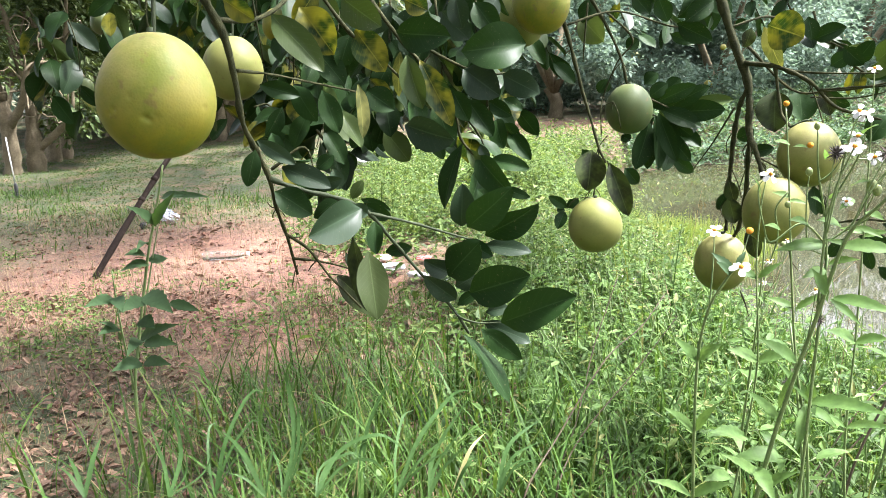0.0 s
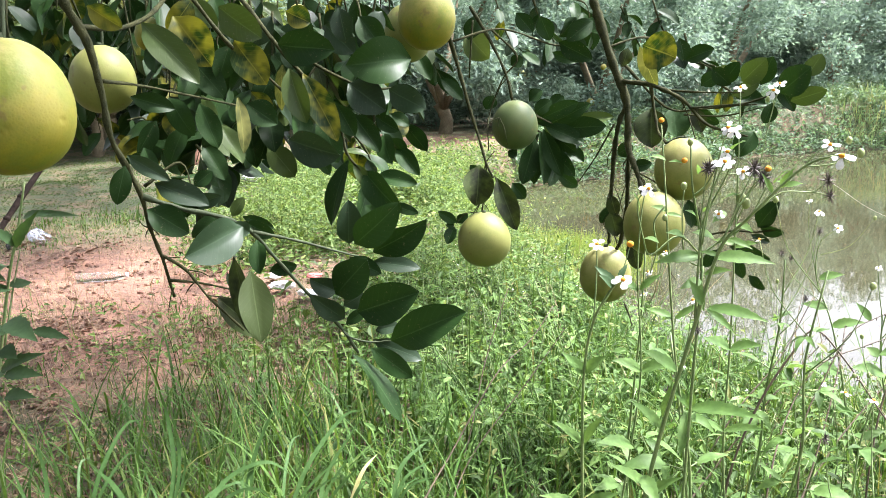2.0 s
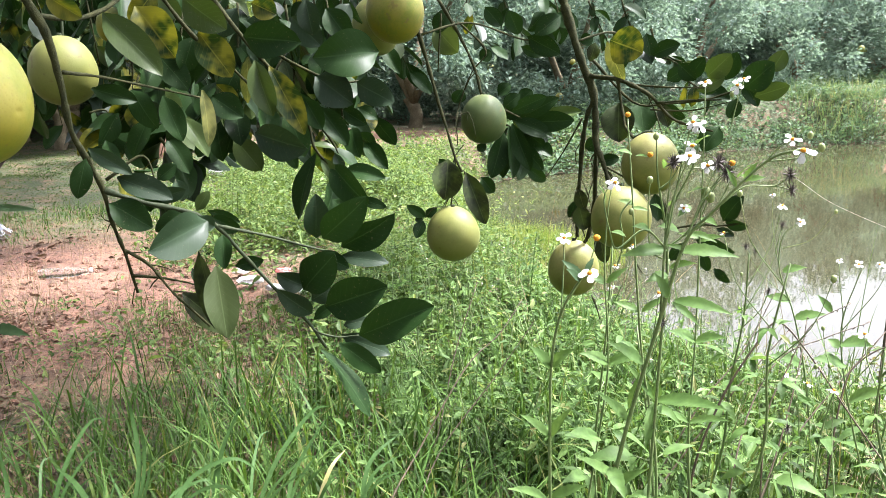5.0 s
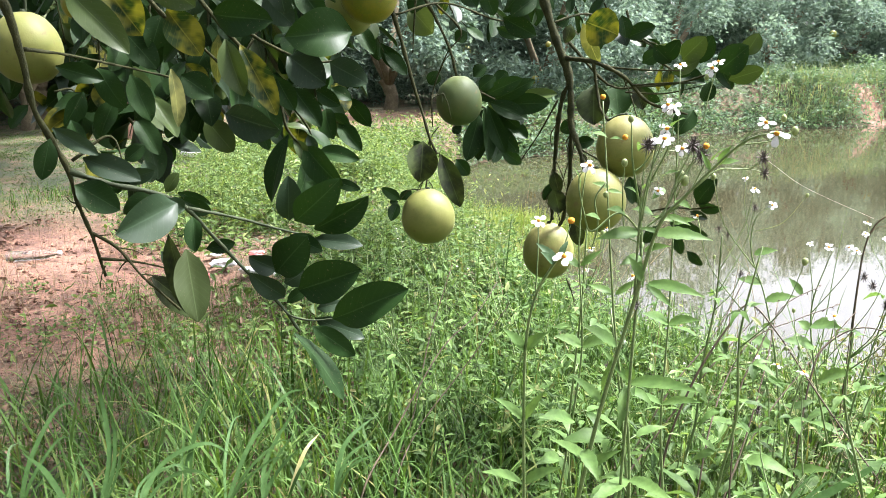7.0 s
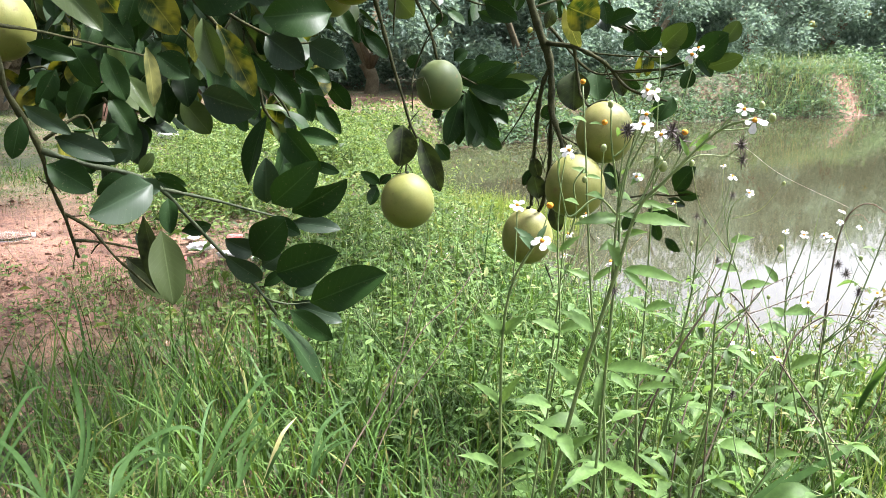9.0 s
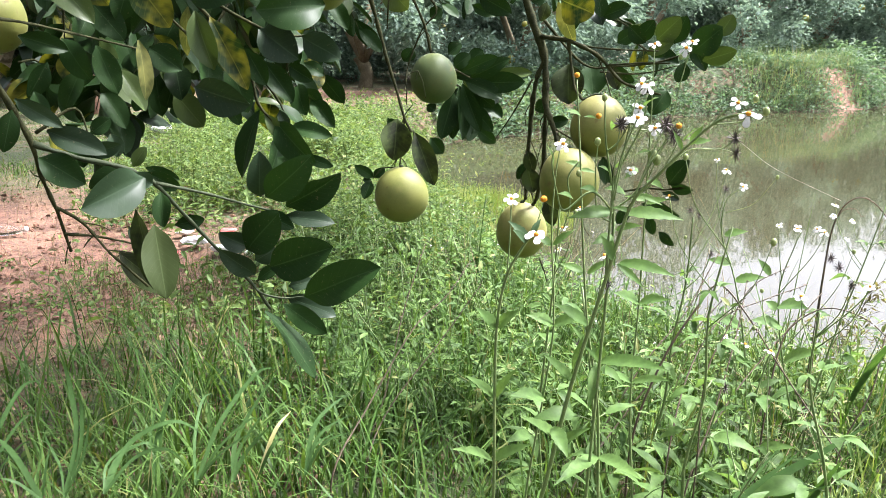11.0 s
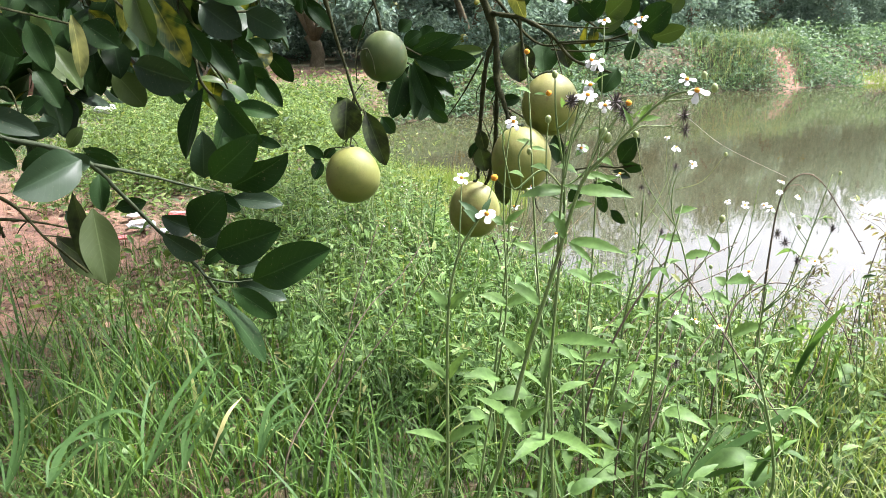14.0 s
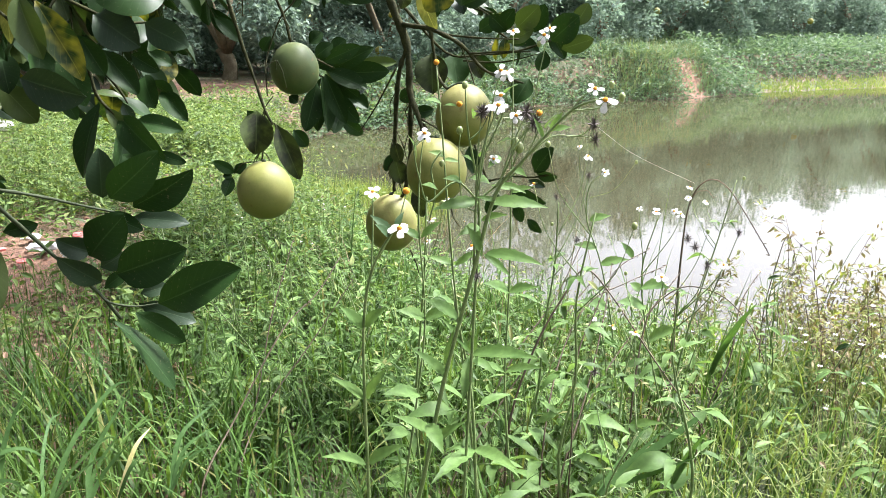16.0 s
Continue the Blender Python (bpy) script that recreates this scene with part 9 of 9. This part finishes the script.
wide_blade([(-0.787, 0.882, 0.328), (-0.803, 0.934, 0.366), (-0.821, 0.983, 0.379)], 0.009, M_BLADE)
wide_blade([(-0.202, 1.253, 0.160), (-0.186, 1.305, 0.239), (-0.126, 1.362, 0.275)], 0.009, M_BLADE)

# ---- things left on the ground ----
def on_ground(x, y, up=0.0):
    return np.array([x, y, float(ground_z(x, y)) + up])


def crumpled(name, c, size, mat, label, category, seed, flat=0.45):
    """A crushed thin sheet or bag: a ball of folds."""
    r = np.random.default_rng(seed)
    v, f = ball((0, 0, 0), 1.0, 18, 12, 1.0)
    v = np.array(v)
    dirs = r.normal(size=(16, 3)); dirs /= np.linalg.norm(dirs, axis=1)[:, None]
    k = 1 - 0.45 * np.max(np.abs(v @ dirs.T) ** 5 * r.uniform(0.2, 1.0, 16), axis=1) + r.normal(0, 0.04, len(v))
    v = v * k[:, None] * np.array([size, size * 0.7, size * flat]) 
    v[:, 2] -= v[:, 2].min() + 0.004
    return tagged(new(name, mesh_of(name, v + c, f, mat, smooth=False)), label, category)


# leaning stick
p0 = on_ground(-2.45, 3.10, -0.03)
stick = thing("leaning_stick", p0, "dark weathered stick leaning out of the bare earth", "stick")
part("shaft", mesh_of("shaft", *tube([p0, p0 + np.array([0.07, 0.16, 0.20]), p0 + np.array([0.15, 0.36, 0.43]), p0 + np.array([0.22, 0.54, 0.62])], 0.0165, 0.013, 9, 0.12), M_POLE), stick)
for s, sd in ((0.62, 1), (0.78, -1)):
    q = p0 + np.array([0.21, 0.50, 0.59]) * s + np.array([0.0, 0.0, 0.008])
    part("knot", mesh_of("knot", *ball(q, 0.0185, 8, 6, 0.9), M_POLE), stick)

# clear bottle lying on the path
c = on_ground(-1.95, 3.52, 0.032)
bottle = thing("plastic_bottle", c - np.array([0, 0, 0.032]), "crushed clear plastic bottle lying on the red earth", "bottle")
ax = np.array([0.94, 0.28, 0.0])
prof = [(-0.115, 0.027), (-0.108, 0.031), (-0.06, 0.030), (-0.05, 0.027), (-0.04, 0.030), (0.03, 0.031), (0.06, 0.028), (0.085, 0.017), (0.10, 0.012), (0.115, 0.012)]
sd_ = np.array([-0.28, 0.94, 0.0])
bv = [c + ax * d + (math.cos(a) * sd_ + math.sin(a) * np.array([0, 0, 0.8])) * r for d, r in prof for a in np.linspace(0, 2 * math.pi, 14, endpoint=False)]
bf = [(i * 14 + k, i * 14 + (k + 1) % 14, (i + 1) * 14 + (k + 1) % 14, (i + 1) * 14 + k) for i in range(len(prof) - 1) for k in range(14)] + [tuple(range(14))]
part("bottle_body", mesh_of("bottle_body", bv, bf, M_CLEAR), bottle)
part("cap", mesh_of("cap", *tube([c + ax * 0.112, c + ax * 0.128], 0.0135, 0.0135, 12, 0, 2), M_WHITE_PL), bottle, "white screw cap")

crumpled("foil_bag", on_ground(-2.80, 4.40, 0.0), 0.085, M_FOIL, "crumpled silver foil bag lying on the earth", "litter", 11, 0.7)
crumpled("foil_bag", on_ground(-2.93, 4.30, 0.0), 0.035, M_BLACK, "crumpled black plastic scrap beside the foil", "litter", 12, 0.8)
crumpled("plastic_bag", on_ground(-2.26, 6.88, 0.06), 0.10, M_WHITE_PL, "crumpled white plastic bag among the weeds", "litter", 13, 0.6)
for i, (x, y, s, m) in enumerate(((-0.98, 3.30, 0.075, M_WHITE_PL), (-0.84, 3.22, 0.060, M_WHITE_PL), (-0.74, 3.40, 0.065, M_WHITE_PL), (-0.88, 3.50, 0.045, M_PINK_PL), (-1.08, 3.48, 0.05, M_WHITE_PL), (-1.02, 3.18, 0.035, M_PINK_PL), (-0.70, 3.18, 0.045, M_WHITE_PL), (-1.16, 3.36, 0.03, M_PINK_PL))):
    crumpled("plastic_scrap", on_ground(x, y, 0.02), s, m, "faded red plastic scrap in the weeds" if m is M_PINK_PL else "crumpled white plastic scrap in the weeds", "litter", 30 + i, 0.35)

# micro sprinkler on a stake
c = on_ground(-4.82, 5.41)
spr = thing("sprinkler", c, "thin white sprinkler stake with a black foot in the orchard grass", "sprinkler")
part("stake", mesh_of("stake", *tube([c + np.array([0, 0, 0.10]), c + np.array([-0.02, 0, 0.50])], 0.006, 0.005, 7, 0, 2), M_WHITE_PL), spr, "white plastic stake")
part("foot", mesh_of("foot", *tube([c + np.array([0.012, 0, -0.02]), c + np.array([0.004, 0, 0.06]), c + np.array([0, 0, 0.12])], 0.022, 0.013, 9, 0.1, 3), M_BLACK), spr, "black plastic foot")
part("hose", mesh_of("hose", *tube([c + np.array([0.0, 0, 0.03]), c + np.array([0.05, -0.03, 0.03]), c + np.array([0.12, -0.05, 0.0])], 0.005, 0.005, 6, 0, 4), M_BLACK), spr)

# a slack nylon line over the water
line_ends = [(0.391, 0.914, 0.824), (0.631, 1.299, 0.722), (0.97, 1.685, 0.588)]
slack = thing("nylon_line", line_ends[0], "thin pale nylon line slanting out over the water", "line")
part("strand", mesh_of("strand", *tube(line_ends, 0.00028, 0.00028, 4, 0, 6), M_LINE), slack)

# clods and small stones on the bare earth
def clods():
    pieces = []
    for _ in range(1100):
        x, y = rng.normal(-1.9, 0.8), rng.normal(3.0, 0.9)
        s = 0.004 + 0.016 * rng.uniform() ** 2
        v, f = ball((0, 0, 0), s, 6, 4, 0.6)
        v = np.array(v) * rng.uniform(0.7, 1.2, (len(v), 1)) + on_ground(x, y, s * 0.2)
        pieces.append((list(v), f))
    tagged(new("earth_clods", mesh_of("earth_clods", *join(*pieces), M_EARTH, smooth=False)), "small clods of red earth", "earth", kind="stuff")


clods()
# pale rubble on the far bank
for i in range(7):
    x, y = 17.2 + 0.45 * i + rng.uniform(-.1, .1), 21.3 + rng.uniform(-.2, .3)
    crumpled("rubble_stone", on_ground(x, y, 0.1), rng.uniform(0.14, 0.3), M_STONE, "pale rubble stone dumped on the far bank", "stone", 60 + i, 0.55)
